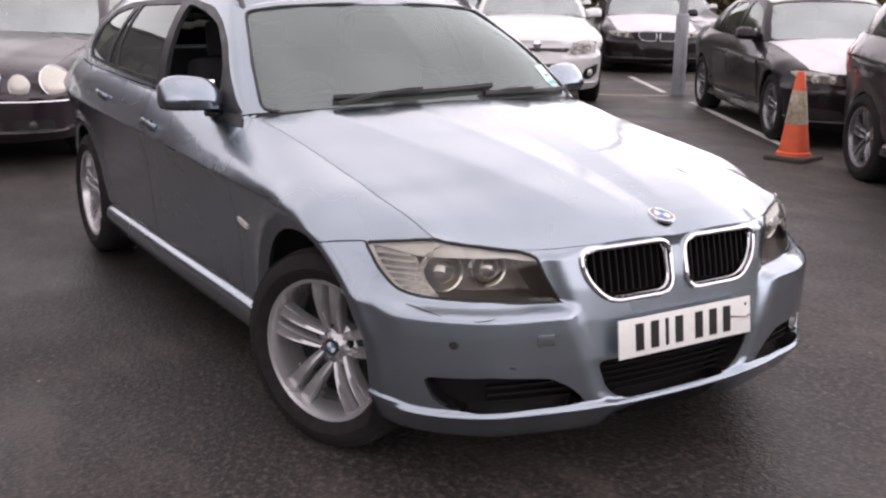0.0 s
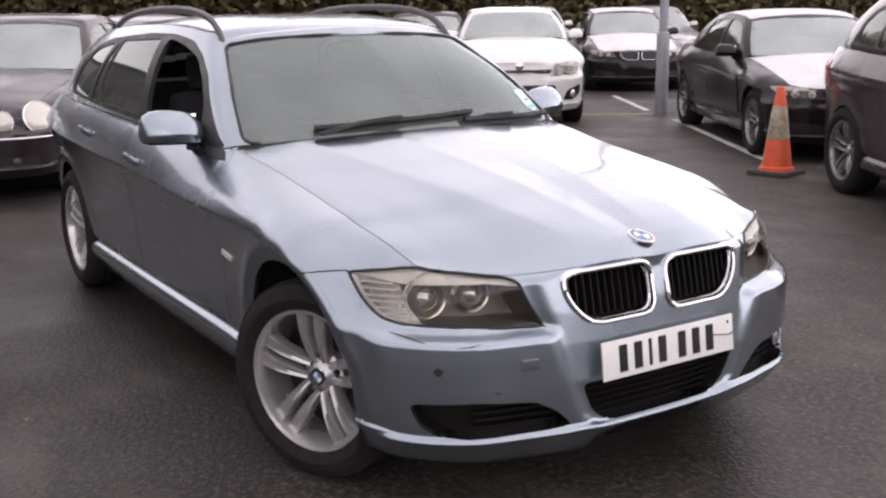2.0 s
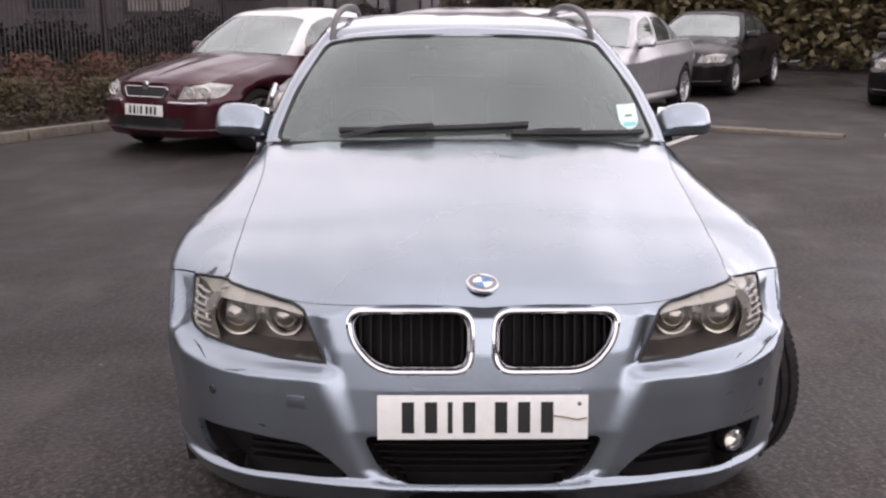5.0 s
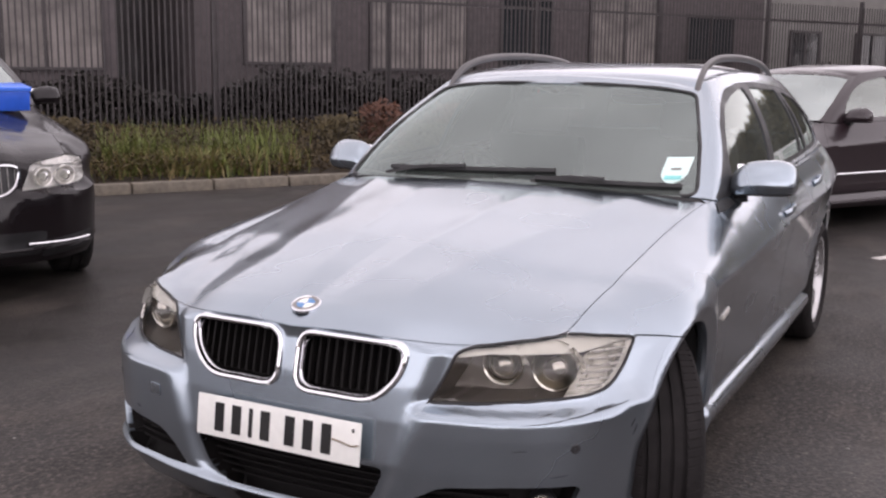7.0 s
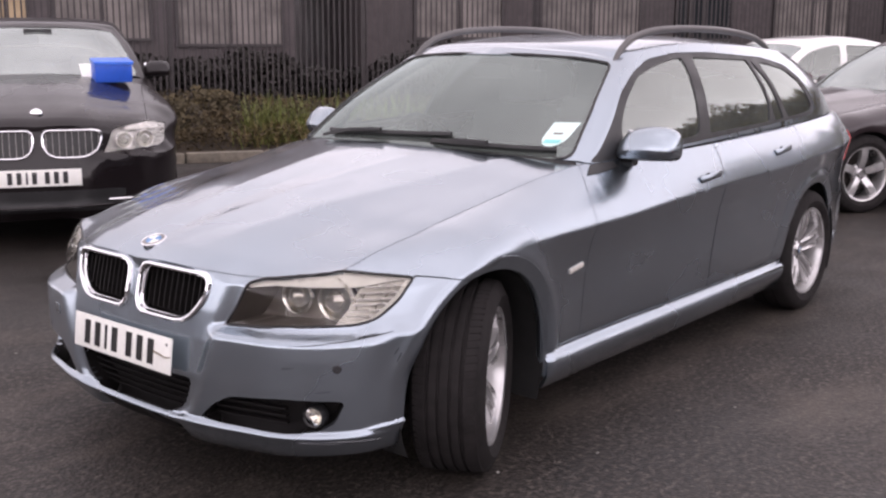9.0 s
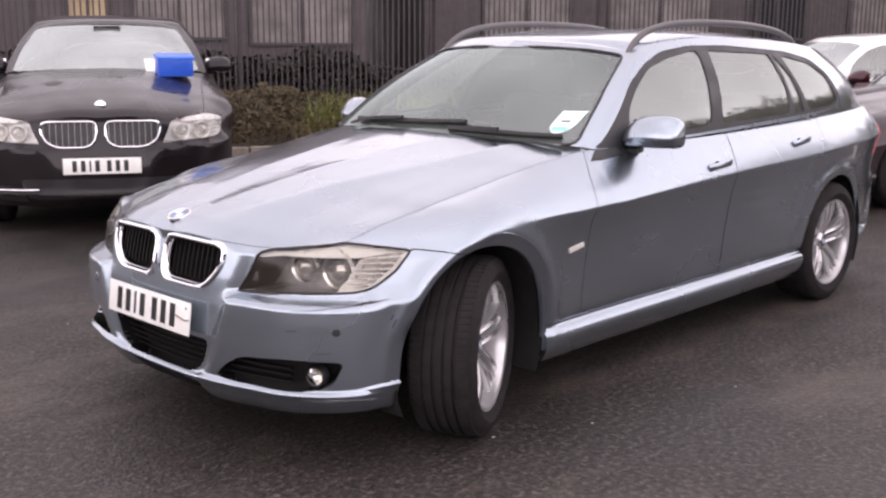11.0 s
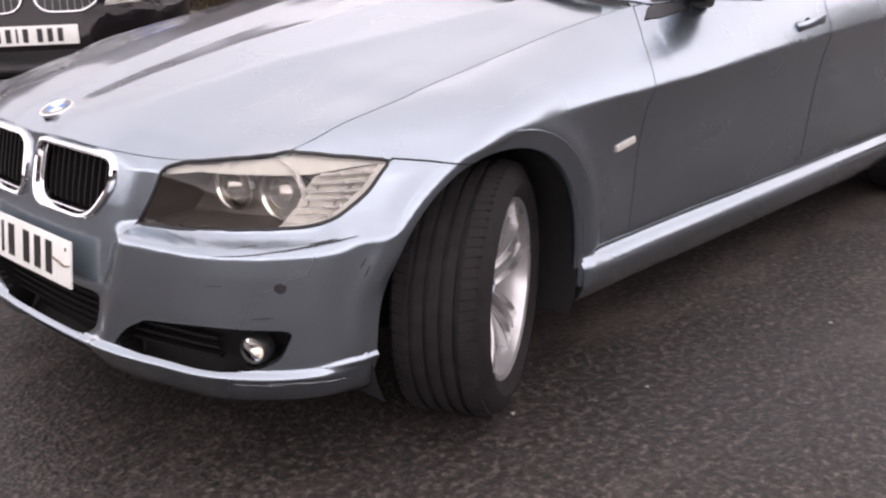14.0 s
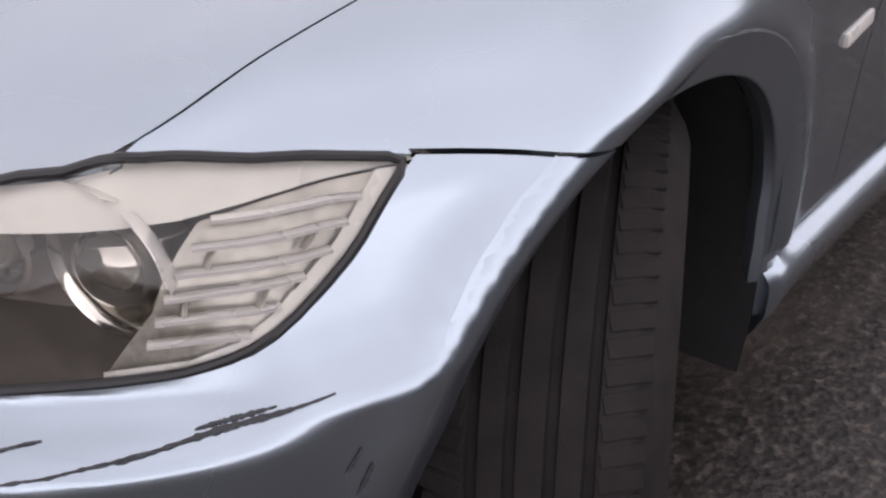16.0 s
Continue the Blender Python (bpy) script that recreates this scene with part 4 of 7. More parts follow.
def build_body(car, S, body_mat, roof_mat=None, bonnet_mat=None, lights=None, glass_f=None, glass_r=None, pillar=None, detail=True, cut_lamps=True):
    """Cuts the shell into body, bonnet, doors, glass and openings. Returns a ray tree of the shell for placing small parts."""
    roof_mat, bonnet_mat = roof_mat or body_mat, bonnet_mat or body_mat
    glass_f, glass_r = glass_f or M_SCREEN, glass_r or M_SIDEG
    bend2 = lambda poly: [tuple(S.bend((x, 0, z)).xz) for x, z in poly]
    bendf = lambda poly: [tuple(S.bend((0.6, y, z)).yz) for y, z in poly]
    sh = S.sheet(S.side, True)
    tree = BVHTree.FromBMesh(sh)
    kw = S.k[0]
    for s in (1, -1):
        for cx in (0, -2.76 * kw):
            f = carve(sh, arch(cx + (0.05 if S.hero and cx == 0 else 0), 0.325, 0.378 if S.hero and cx == 0 else 0.352, 0.95 if S.hero and cx == 0 else 1.0), (0, 2), side_test(s))
            bmesh.ops.delete(sh, geom=f, context="FACES")
    pieces = {}
    for s in (1, -1):
        mir = (lambda p: p) if s > 0 else mirrored
        ft = lambda c, s=s: c.x > 0.15 and c.y * s > -0.05
        if cut_lamps:
            pieces["head", s] = detach(sh, carve(sh, mir(bendf(lights or HEADLIGHT)), (1, 2), lambda c, s=s: c.x > 0.27 and c.y * s > 0.2))
        if detail:
            pieces["kid", s] = detach(sh, carve(sh, mir(KIDNEY), (1, 2), ft))
            pieces["fog", s] = detach(sh, carve(sh, mir(FOG), (1, 2), ft))
            slit = [(0.318, 0.7020), (0.318, 0.7060), (0.255, 0.6980), (0.186, 0.6845), (0.10, 0.664), (0.10, 0.660), (0.186, 0.6805), (0.255, 0.6940)]
            bmesh.ops.delete(sh, geom=carve(sh, slit, (0, 2), lambda c, s=s: c.y * s > 0.6), context="FACES")
        d1 = bend2([(-0.545, 0.336), (-0.541, 0.70), (-0.570, 0.80), (-0.595, 0.858), (-0.632, 0.905), (-0.68, 0.96), (-0.70, 1.2), (-1.62, 1.2), (-1.605, 0.9), (-1.575, 0.336)])
        d2 = bend2([(-1.575, 0.336), (-1.605, 0.9), (-1.62, 1.2), (-2.56, 1.2), (-2.52, 0.9), (-2.46, 0.70), (-2.35, 0.52), (-2.27, 0.336)])
        pieces["door_f", s] = detach(sh, carve(sh, d1, (0, 2), side_test(s)))
        pieces["door_r", s] = detach(sh, carve(sh, d2, (0, 2), side_test(s)))
    if detail:
        pieces["intake", 0] = detach(sh, carve(sh, INTAKE, (1, 2), lambda c: c.x > 0.15))
    returns(sh, 0.018, lambda c: c.x > 0.3 and c.z < 0.4 and detail)
    clean = S.sheet(S.side, True)
    body = part("body", returns(sh, 0.014, lambda c: not (c.x > 0.28 and c.z < 0.4 and detail)), body_mat, car)
    for s in (1, -1):
        for k in ("door_f", "door_r"):
            dr = part("door", returns(gap(pieces.pop((k, s)), 0.003), 0.02), body_mat, car)
            if S.hero:
                shade_like(dr, clean)
        if S.hero:
            # dark strips behind the shut lines, whose colour supplies the gaps' darkness
            for line in (((-0.545, 0.35), (-0.541, 0.70), (-0.570, 0.80), (-0.595, 0.858), (-0.630, 0.903)), ((-1.575, 0.35), (-1.605, 0.9), (-1.606, 0.93)), ((-2.27, 0.35), (-2.35, 0.52), (-2.46, 0.70), (-2.52, 0.9), (-2.525, 0.94))):
                pts = [on_flank(tree, x, z, s) for x, z in spline(line, 16)]
                part("shut_line_backing", sweep([p - n * 0.012 for p, n in pts], ring(0.012, 0.012, 6)), M_DARK, car)
    if S.hero:
        shade_like(body, clean)
    clean.free()
    bn = S.sheet(S.bonnet, True)
    part("bonnet", returns(gap(bn, 0.0025 if S.hero else 0.004), 0.02), bonnet_mat, car)
    # greenhouse
    gh = S.sheet(S.green, True)
    scr = detach(gh, carve(gh, bendf(SCREEN), (1, 2), lambda c: c.x > (-1.45 + S.cowl + S.screen) * kw))
    rg = detach(gh, carve(gh, [(-0.62, 1.03 * S.k[4]), (0.62, 1.03 * S.k[4]), (0.5, 1.25 * S.k[4]), (-0.5, 1.25 * S.k[4])], (1, 2), lambda c: c.x < -2.0 * kw))
    wins = []
    dlo = []
    for s in (1, -1):
        for name, poly in (("door_window", WIN_F), ("door_window", WIN_R), ("vent_window", WIN_V), ("quarter_window", WIN_Q)):
            if S.saloon and name == "quarter_window":
                continue
            wins.append((name, poly, detach(gh, carve(gh, bend2(poly if not S.saloon else [(min(-0.9, x * 0.97), z) for x, z in poly]), (0, 2), side_test(s)))))
        if not S.saloon:
            dlo.append(detach(gh, carve(gh, bend2(DLO), (0, 2), side_test(s))))
    gh = returns(gh, 0.02)
    part("pillar_frame", gh, pillar or body_mat, car)
    part("windscreen", sunk(scr, 0.004), glass_f, car, "clear tinted windscreen").visible_shadow = False
    if rg.faces:
        part("rear_window", sunk(rg, 0.004), glass_r, car).visible_shadow = False
    for d in dlo:
        part("window_surround", returns(sunk(d, 0.003), 0.02), M_PLASTIC, car, "black window surround")
    for name, poly, b in wins:
        if len(b.faces):
            yield_open = S.hero and poly is WIN_F and b.verts[:][0].co.y < 0
            if yield_open:
                # this window is wound down: only a strip of glass shows over the door
                bmesh.ops.delete(b, geom=[f for f in b.faces if f.calc_center_median().z > 1.012], context="FACES")
            if len(b.faces):
                part(name, sunk(b, 0.008), glass_r, car).visible_shadow = False
        else:
            b.free()
    part("roof", S.sheet(S.roof, True), roof_mat, car)
    part("belt_deck", S.sheet(S.deck, True), body_mat, car)
    # floor pan and wheel wells
    x0, x1, hw = S.bend((0.62, 0, 0)).x, S.bend((-3.55, 0, 0)).x, 0.80 * S.k[3]
    fl = bmesh.new()
    fl = box(1.7 * kw, 2 * hw - 0.06, 0.02, 0, (-1.38 * kw, 0, 0.225), fl)
    fl = box(x0 + 0.0 - 0.36, 1.0, 0.02, 0, ((x0 + 0.36) / 2, 0, 0.215), fl)
    fl = box(0.72, 1.0, 0.02, 0, (0, 0, 0.235), fl)
    fl = box(0.76, 1.0, 0.02, 0, (-2.76 * kw, 0, 0.235), fl)
    fl = box(abs(x1 + 2.76 * kw + 0.38), 1.4, 0.02, 0, ((x1 - 2.76 * kw - 0.38) / 2, 0, 0.24), fl)
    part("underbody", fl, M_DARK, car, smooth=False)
    # liners take the cavity colour, which holds the shade of the wheel wells
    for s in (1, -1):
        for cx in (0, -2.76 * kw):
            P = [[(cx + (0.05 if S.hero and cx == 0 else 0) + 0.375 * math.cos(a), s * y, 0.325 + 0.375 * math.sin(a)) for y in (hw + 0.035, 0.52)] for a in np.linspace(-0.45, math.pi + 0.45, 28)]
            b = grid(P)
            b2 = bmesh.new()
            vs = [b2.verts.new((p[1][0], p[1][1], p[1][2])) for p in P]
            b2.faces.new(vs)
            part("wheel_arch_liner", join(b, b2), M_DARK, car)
    return tree, pieces


def on_flank(tree, x, z, s):
    h = tree.ray_cast(Vector((x, s * 2.0, z)), Vector((0, -s, 0)))
    return h[0], h[1]


def on_nose(tree, y, z):
    h = tree.ray_cast(Vector((3.0, y, z)), Vector((-1, 0, 0)))
    return h[0], h[1]


def cabin(car, S, k=1.0):
    """Seats, dashboard and wheel, seen dimly through the glass."""
    kw = S.k[0]
    z0 = 0.30
    def seat(x, y):
        b = box(0.50, 0.50, 0.16, 0.05, (x, y, z0 + 0.14))
        bk = box(0.14, 0.48, 0.62, 0.06)
        b = join(b, bk, Matrix.Translation((x - 0.30, y, z0 + 0.48)) @ Matrix.Rotation(radians(-18), 4, "Y"))
        st = part("seat", b, M_SEAT, car, "dark cloth seat")
        h = box(0.09, 0.26, 0.17, 0.04)
        part("headrest", join(None, h, Matrix.Translation((x - 0.43, y, z0 + 0.86)) @ Matrix.Rotation(radians(-10), 4, "Y")), M_SEAT, st)
    for y in (0.36, -0.36):
        seat(-1.42 * kw + S.cowl * 0.5, y)
    b = box(0.5, 1.25, 0.18, 0.05, (-2.3 * kw, 0, z0 + 0.15))
    b = join(b, box(0.15, 1.25, 0.6, 0.06), Matrix.Translation((-2.58 * kw, 0, z0 + 0.48)) @ Matrix.Rotation(radians(-20), 4, "Y"))
    part("rear_bench", b, M_SEAT, car, "dark cloth rear bench")
    d = box(0.62, 1.36 * S.k[3], 0.22, 0.07, (-0.86 * kw + S.cowl, 0, 0.84 * S.k[4]))
    d = box(0.3, 0.42, 0.06, 0.03, (-1.0 * kw + S.cowl, -0.36, 0.95 * S.k[4]), d)
    part("dashboard", d, M_DASH, car, "black vinyl dashboard")
    pts = [(0.17 * math.cos(a), 0.17 * math.sin(a), 0) for a in np.linspace(0, 2 * math.pi, 29)[:-1]]
    w = sweep(pts, ring(0.028, 0.028, 8), closed=True)
    w = box(0.30, 0.05, 0.02, 0.008, (0, 0, 0), w)
    w = box(0.12, 0.12, 0.04, 0.015, (0, 0, 0), w)
    part("steering_wheel", w, M_DASH, car, m=pose(-1.10 * kw + S.cowl, -0.36, 0.90 * S.k[4], 0, -65, 0))
    m = box(0.02, 0.22, 0.06, 0.012)
    part("interior_mirror", m, M_DASH, car, m=pose(-1.12 + S.cowl + S.screen, 0, 1.26 * S.k[4], 0, 15, 0))


def door_mirror(car, S, s, material, at=(-0.93, 0.772, 1.0)):
    """A painted mirror head on a black foot."""
    x, y, z = S.bend(at) if not S.hero else at
    # section across the car: flat sloping top, creased front face, tucked underside
    sec = [(-0.050, 0.058), (-0.034, 0.064), (-0.014, 0.061), (0.008, 0.050), (0.028, 0.034), (0.045, 0.012), (0.056, -0.012), (0.053, -0.024), (0.040, -0.043), (0.020, -0.052), (-0.050, -0.057)]
    P = []
    for f, kx, kz, up in ((0.0, 0.02, 0.02, -0.026), (0.015, 0.50, 0.42, -0.026), (0.06, 0.74, 0.66, -0.018), (0.15, 0.92, 0.88, -0.008), (0.30, 1.0, 1.03, 0.001), (0.5, 1.0, 1.08, 0.004), (0.70, 0.99, 1.09, 0.005), (0.84, 0.94, 1.03, 0.003), (0.93, 0.85, 0.90, 0.0), (0.975, 0.70, 0.70, -0.002), (0.993, 0.5, 0.46, -0.003), (1.0, 0.02, 0.02, -0.004)):
        row = [((q + 0.05) * kx - 0.05 - 0.03 * f * f + 0.015, s * (f - 0.5) * 0.235, r * kz + up) for q, r in sec]
        P.append(row + [row[0]])
    b = grid(P, flip=s < 0)
    bmesh.ops.remove_doubles(b, verts=b.verts, dist=1e-5)
    bmesh.ops.recalc_face_normals(b, faces=b.faces)
    lower = detach(b, [f for f in b.faces if f.calc_center_median().z < -0.043])
    hd = part("door_mirror", b, material, car, m=pose(x, s * y + s * 0.10, z, 0, 0, s * 4), sharp=34)
    part("lower_shell", lower, M_PLASTIC, hd, "black lower shell")
    g = box(0.004, 0.19, 0.11, 0.0015, (-0.033, 0, 0.0))
    part("mirror_glass", g, M_CHROME, hd)
    f = sweep([(-0.01, -s * 0.05, -0.062), (-0.005, -s * 0.12, -0.07), (0.0, -s * 0.185, -0.075)], ring(0.07, 0.035, 10))
    part("mirror_foot", f, M_PLASTIC, hd)
    return hd


def headlight(car, sheet_bm, s, S, hero=False, slim=False):
    """Clear cover over a dark bowl with two round reflectors and a ribbed cream indicator."""
    base = sheet_bm.copy()
    face = BVHTree.FromBMesh(sheet_bm)
    lens = gap(sheet_bm, 0.006) if hero else returns(gap(sheet_bm, 0.006), 0.012)
    hl = part("headlight", lens, M_LENS, car, "clear headlight with twin round reflectors")
    hl.visible_shadow = False
    if hero:
        rim_pts = []
        for y, z in rounded(HEADLIGHT, 0.012, 2):
            h = (None,)
            for k in range(1, 24):
                h = face.ray_cast(Vector((3, s * (y + (0.62 - y) * 0.01 * k), z + (0.64 - z) * 0.02 * k)), Vector((-1, 0, 0)))
                if h[0]:
                    break
            if h[0] and (not rim_pts or (h[0] - rim_pts[-1]).length > 0.004):
                rim_pts.append(h[0] - h[1] * 0.004)
        part("lens_seal", sweep(rim_pts, ring(0.0085, 0.0085, 8), closed=True, up=(1, 0, 0)), M_PLASTIC, hl, "black rubber lens seal")
    bz = lambda y, z: tuple(S.bend((0.6, y, z)).yz)

    def area(poly, depth, material, name, label):
        b = base.copy()
        p = [bz(*q) for q in poly]
        keep = set(carve(b, p if s > 0 else mirrored(p), (1, 2), lambda c: True))
        b.normal_update()
        bmesh.ops.delete(b, geom=[f for f in b.faces if f not in keep or (hero and f.normal.x < 0.18 and f.calc_area() < 1e-4)], context="FACES")
        if b.faces:
            part(name, sunk(b, depth), material if hero or slim else M_CLEARB, hl, label)
        else:
            b.free()

    area([(0.452, 0.679), (0.53, 0.694), (0.60, 0.692), (0.72, 0.688), (0.75, 0.694), (0.83, 0.704), (0.88, 0.85), (0.44, 0.85)] if hero else [(0.53, 0.690), (0.60, 0.690), (0.72, 0.684), (0.83, 0.692), (0.88, 0.85), (0.50, 0.85)], 0.010, M_CREAM, "brow", "cream light brow")
    if hero:
        area([(0.685, 0.55), (0.722, 0.625), (0.729, 0.686), (0.75, 0.692), (0.83, 0.702), (0.90, 0.71), (0.90, 0.55)], 0.014, M_INDIC, "indicator", "smoky grey indicator with pale ribs")
        area([(0.790, 0.697), (0.789, 0.672), (0.787, 0.650), (0.785, 0.634), (0.780, 0.617), (0.767, 0.600), (0.744, 0.590), (0.70, 0.586), (0.70, 0.54), (0.90, 0.54), (0.90, 0.697)], 0.005, M_CREAM, "indicator_border", "pale border of the indicator")
    else:
        area([(0.675, 0.55), (0.725, 0.684), (0.83, 0.688), (0.90, 0.70), (0.90, 0.55)], 0.018, M_CREAM, "indicator", "grey indicator with pale ribs")
    deep = 0.15 if hero else 0.07
    bmesh.ops.translate(base, vec=(-deep, 0, 0), verts=base.verts)
    rim_e = [e for e in base.edges if e.is_boundary]
    r = bmesh.ops.extrude_edge_only(base, edges=rim_e)
    bmesh.ops.translate(base, vec=(deep - 0.004, 0, 0), verts=[v for v in r["geom"] if isinstance(v, bmesh.types.BMVert)])
    part("bowl", base, M_HLBEZEL if hero or slim else M_CLEARB, hl, "grey headlight bowl")

    def at(y, z, depth):
        q = bz(y, z)
        h = face.ray_cast(Vector((3, s * q[0], q[1])), Vector((-1, 0, 0)))
        return (h[0] - h[1] * depth) if h[0] else None

    for k in range(6 if hero else 4):
        z = 0.6055 + k * 0.0158 if hero else 0.604 + k * 0.025
        y0, y1 = (0.722 + 0.0025 * k, float(np.interp(z, (0.60, 0.62, 0.65, 0.69), (0.768, 0.781, 0.787, 0.790)))) if hero else (0.675 + (z - 0.56) * 0.36, 0.742 + (z - 0.594) * 0.80)
        fall = 0.004 * (k > 2) if hero else 0
        pts = [at(y, z - fall * (y - y0) / (y1 - y0), 0.005 if hero else 0.008) for y in np.linspace(y0, y1, 8)]
        pts = [p for p in pts if p]
        if len(pts) > 2:
            w = (0.0045, 0.0016) if hero else (0.008, 0.0018)
            part("rib", sweep(pts, [(-w[0], -w[1]), (w[0], -w[1]), (w[0], w[1]), (-w[0], w[1])]), M_REFLECT, hl)
            if hero:
                for y in (y0 + 0.012, y1 - 0.010):
                    a, c = at(y, z + 0.0015, 0.006), at(y, z + 0.0138, 0.006)
                    if a and c and k in (1, 3):
                        part("rib_web", sweep([a, c], [(-0.0035, -0.0008), (0.0035, -0.0008), (0.0035, 0.0008), (-0.0035, 0.0008)], up=(1, 0, 0)), M_INDIC, hl)
    for x, y, r in ((0.497, 0.652, 0.058), (0.527, 0.520, 0.052)):
        r *= 0.55 if slim else 1
        p = Vector((x, s * y, 0.636)) if hero else at(y, 0.650 if slim else 0.626, 0.04)
        if p:
            m = pose(*p, 0, 0, -90 + s * 12)
            rim_ = lathe([(r - 0.010, -0.012), (r - 0.008, -0.002), (r - 0.004, 0.006), (r, 0.008), (r + 0.003, 0.005), (r + 0.004, -0.03)], 40)
            part("reflector_ring", rim_, M_BEZCHR if hero else M_REFLECT, hl, m=m)
            bowl_ = lathe([(r - 0.008, -0.002), (r * 0.84, -0.016), (r * 0.66, -0.030), (r * 0.60, -0.034), (0.001, -0.036)], 36)
            part("reflector", bowl_, M_BEZCHR if hero else M_REFLECT, hl, m=m)
            ball = lathe([(r * 0.66, -0.030), (r * 0.66, -0.006), (r * 0.62, 0.002), (r * 0.50, 0.012), (r * 0.3, 0.019), (0.001, 0.022)], 32)
            part("projector_lens", ball, M_PROJD if hero else M_PROJ, hl, m=m)
            if hero:
                # pale reflector wings above and outboard of each projector; diffuse colour supplies the glint
                for a0, a1 in ((0.10, 0.95), (1.10, 2.1)):
                    P = [[(q * math.cos(a if s < 0 else math.pi - a), yy, q * math.sin(a)) for q, yy in ((r * 1.04, 0.010), (r * 1.16, 0.002), (r * 1.30, 0.010), (r * 1.42, 0.026))] for a in np.linspace(a0, a1, 10)]
                    w = grid(P)
                    w.normal_update()
                    if sum(f.normal.y for f in w.faces) < 0:
                        bmesh.ops.reverse_faces(w, faces=w.faces)
                    part("reflector_wing", w, M_REFLECT, hl, "pale reflector facet with its glint in the colour", m=m)
    return hl

# ---- ground ----
U, V = Vector((math.cos(radians(-31)), math.sin(radians(-31)), 0)), Vector((math.sin(radians(31)), math.cos(radians(31)), 0))


def bay(u, w, z=0.0):
    """A place by metres along the parking bays (u) and across them (w)."""
    return U * u + V * w + Vector((0, 0, z))


def strip(name, a, b, width, material, z, label):
    a, b = Vector(a), Vector(b)
    d = (b - a).normalized()
    s = Vector((-d.y, d.x, 0)) * width / 2
    n = max(2, int((b - a).length / 0.25))
    P = []
    for i in range(n + 1):
        p = a + (b - a) * i / n
        j = 0.006 * (random.random() - 0.5)
        P.append([p + s * (1 + j * 8) + Vector((0, 0, z)), p - s * (1 - j * 8) + Vector((0, 0, z))])
    g = grid(P, True)
    bmesh.ops.recalc_face_normals(g, faces=g.faces)
    for f in g.faces:
        if f.normal.z < 0:
            f.normal_flip()
    return tagged(part(name, g, material, smooth=False), label, "road marking", kind="structure")


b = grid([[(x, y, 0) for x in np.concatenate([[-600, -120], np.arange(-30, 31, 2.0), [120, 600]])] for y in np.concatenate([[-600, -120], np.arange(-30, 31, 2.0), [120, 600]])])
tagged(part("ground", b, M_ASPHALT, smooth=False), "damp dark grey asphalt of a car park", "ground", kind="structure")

# ---- markings, kerbs, planting bed, fence, buildings ----
strip("bay_line", (-5.45, 0.90, 0), (-9.05, 3.03, 0), 0.09, M_LINE, 0.004, "worn white bay line on the asphalt")
strip("bay_line", (-3.75, 5.75, 0), (-7.0, 7.78, 0), 0.09, M_LINE, 0.004, "worn white bay line on the asphalt")
strip("bay_line", (-8.1, 8.35, 0), (-10.4, 9.75, 0), 0.09, M_LINE, 0.004, "worn white bay line on the asphalt")
strip("bay_line", bay(-10.84, 1.0), bay(-10.78, 2.95), 0.07, M_YLINE, 0.004, "faded yellow line on the asphalt")
strip("bay_line", bay(-12.5, -0.2), bay(-10.2, -0.1), 0.09, M_LINE, 0.004, "worn white bay line on the asphalt")


def kerb_run(u0, u1, w, along=True, width=0.14, height=0.11, length=0.9):
    """A row of concrete kerb stones with open joints."""
    run = tagged(new("kerb"), "pale concrete kerb stones", "kerb", kind="structure")
    n = int(abs(u1 - u0) / length)
    b = box(length - 0.012, width, height + 0.05, 0.018, (0, 0, (height - 0.05) / 2))
    first = part("kerb_stone", b, M_KERB, run)
    for i in range(n):
        u = u0 + (u1 - u0) / n * (i + 0.5)
        m = Matrix.Translation(bay(u, w) if along else bay(w, u)) @ pose(0, 0, random.uniform(-0.006, 0.006), 0, 0, (-31 if along else 59) + random.uniform(-0.4, 0.4))
        o = first if i == 0 else new("kerb_stone", first.data)
        o.parent, o.matrix_basis = run, m
    return run


W_KERB = -8.45
kerb_run(-14.0, 6.0, W_KERB)
kerb_run(-3.2, -0.5, -9.75, along=False, width=0.22, height=0.05)
# soil of the bed: one low uneven mound behind the kerb
P = []
for u in np.arange(-14, 6.01, 0.4):
    row = []
    for k, w in enumerate(np.linspace(W_KERB - 0.06, -11.6, 9)):
        z = 0.07 + 0.30 * math.sin(math.pi / 2 * k / 8) + 0.05 * noise.noise(Vector((u * 0.8, w * 0.8, 0)))
        row.append(bay(u, w, z))
    P.append(row)
g = grid(P)
bmesh.ops.recalc_face_normals(g, faces=g.faces)
tagged(part("planting_bed", g, M_SOIL), "dark mulched soil of a planting bed", "planting bed", kind="structure")


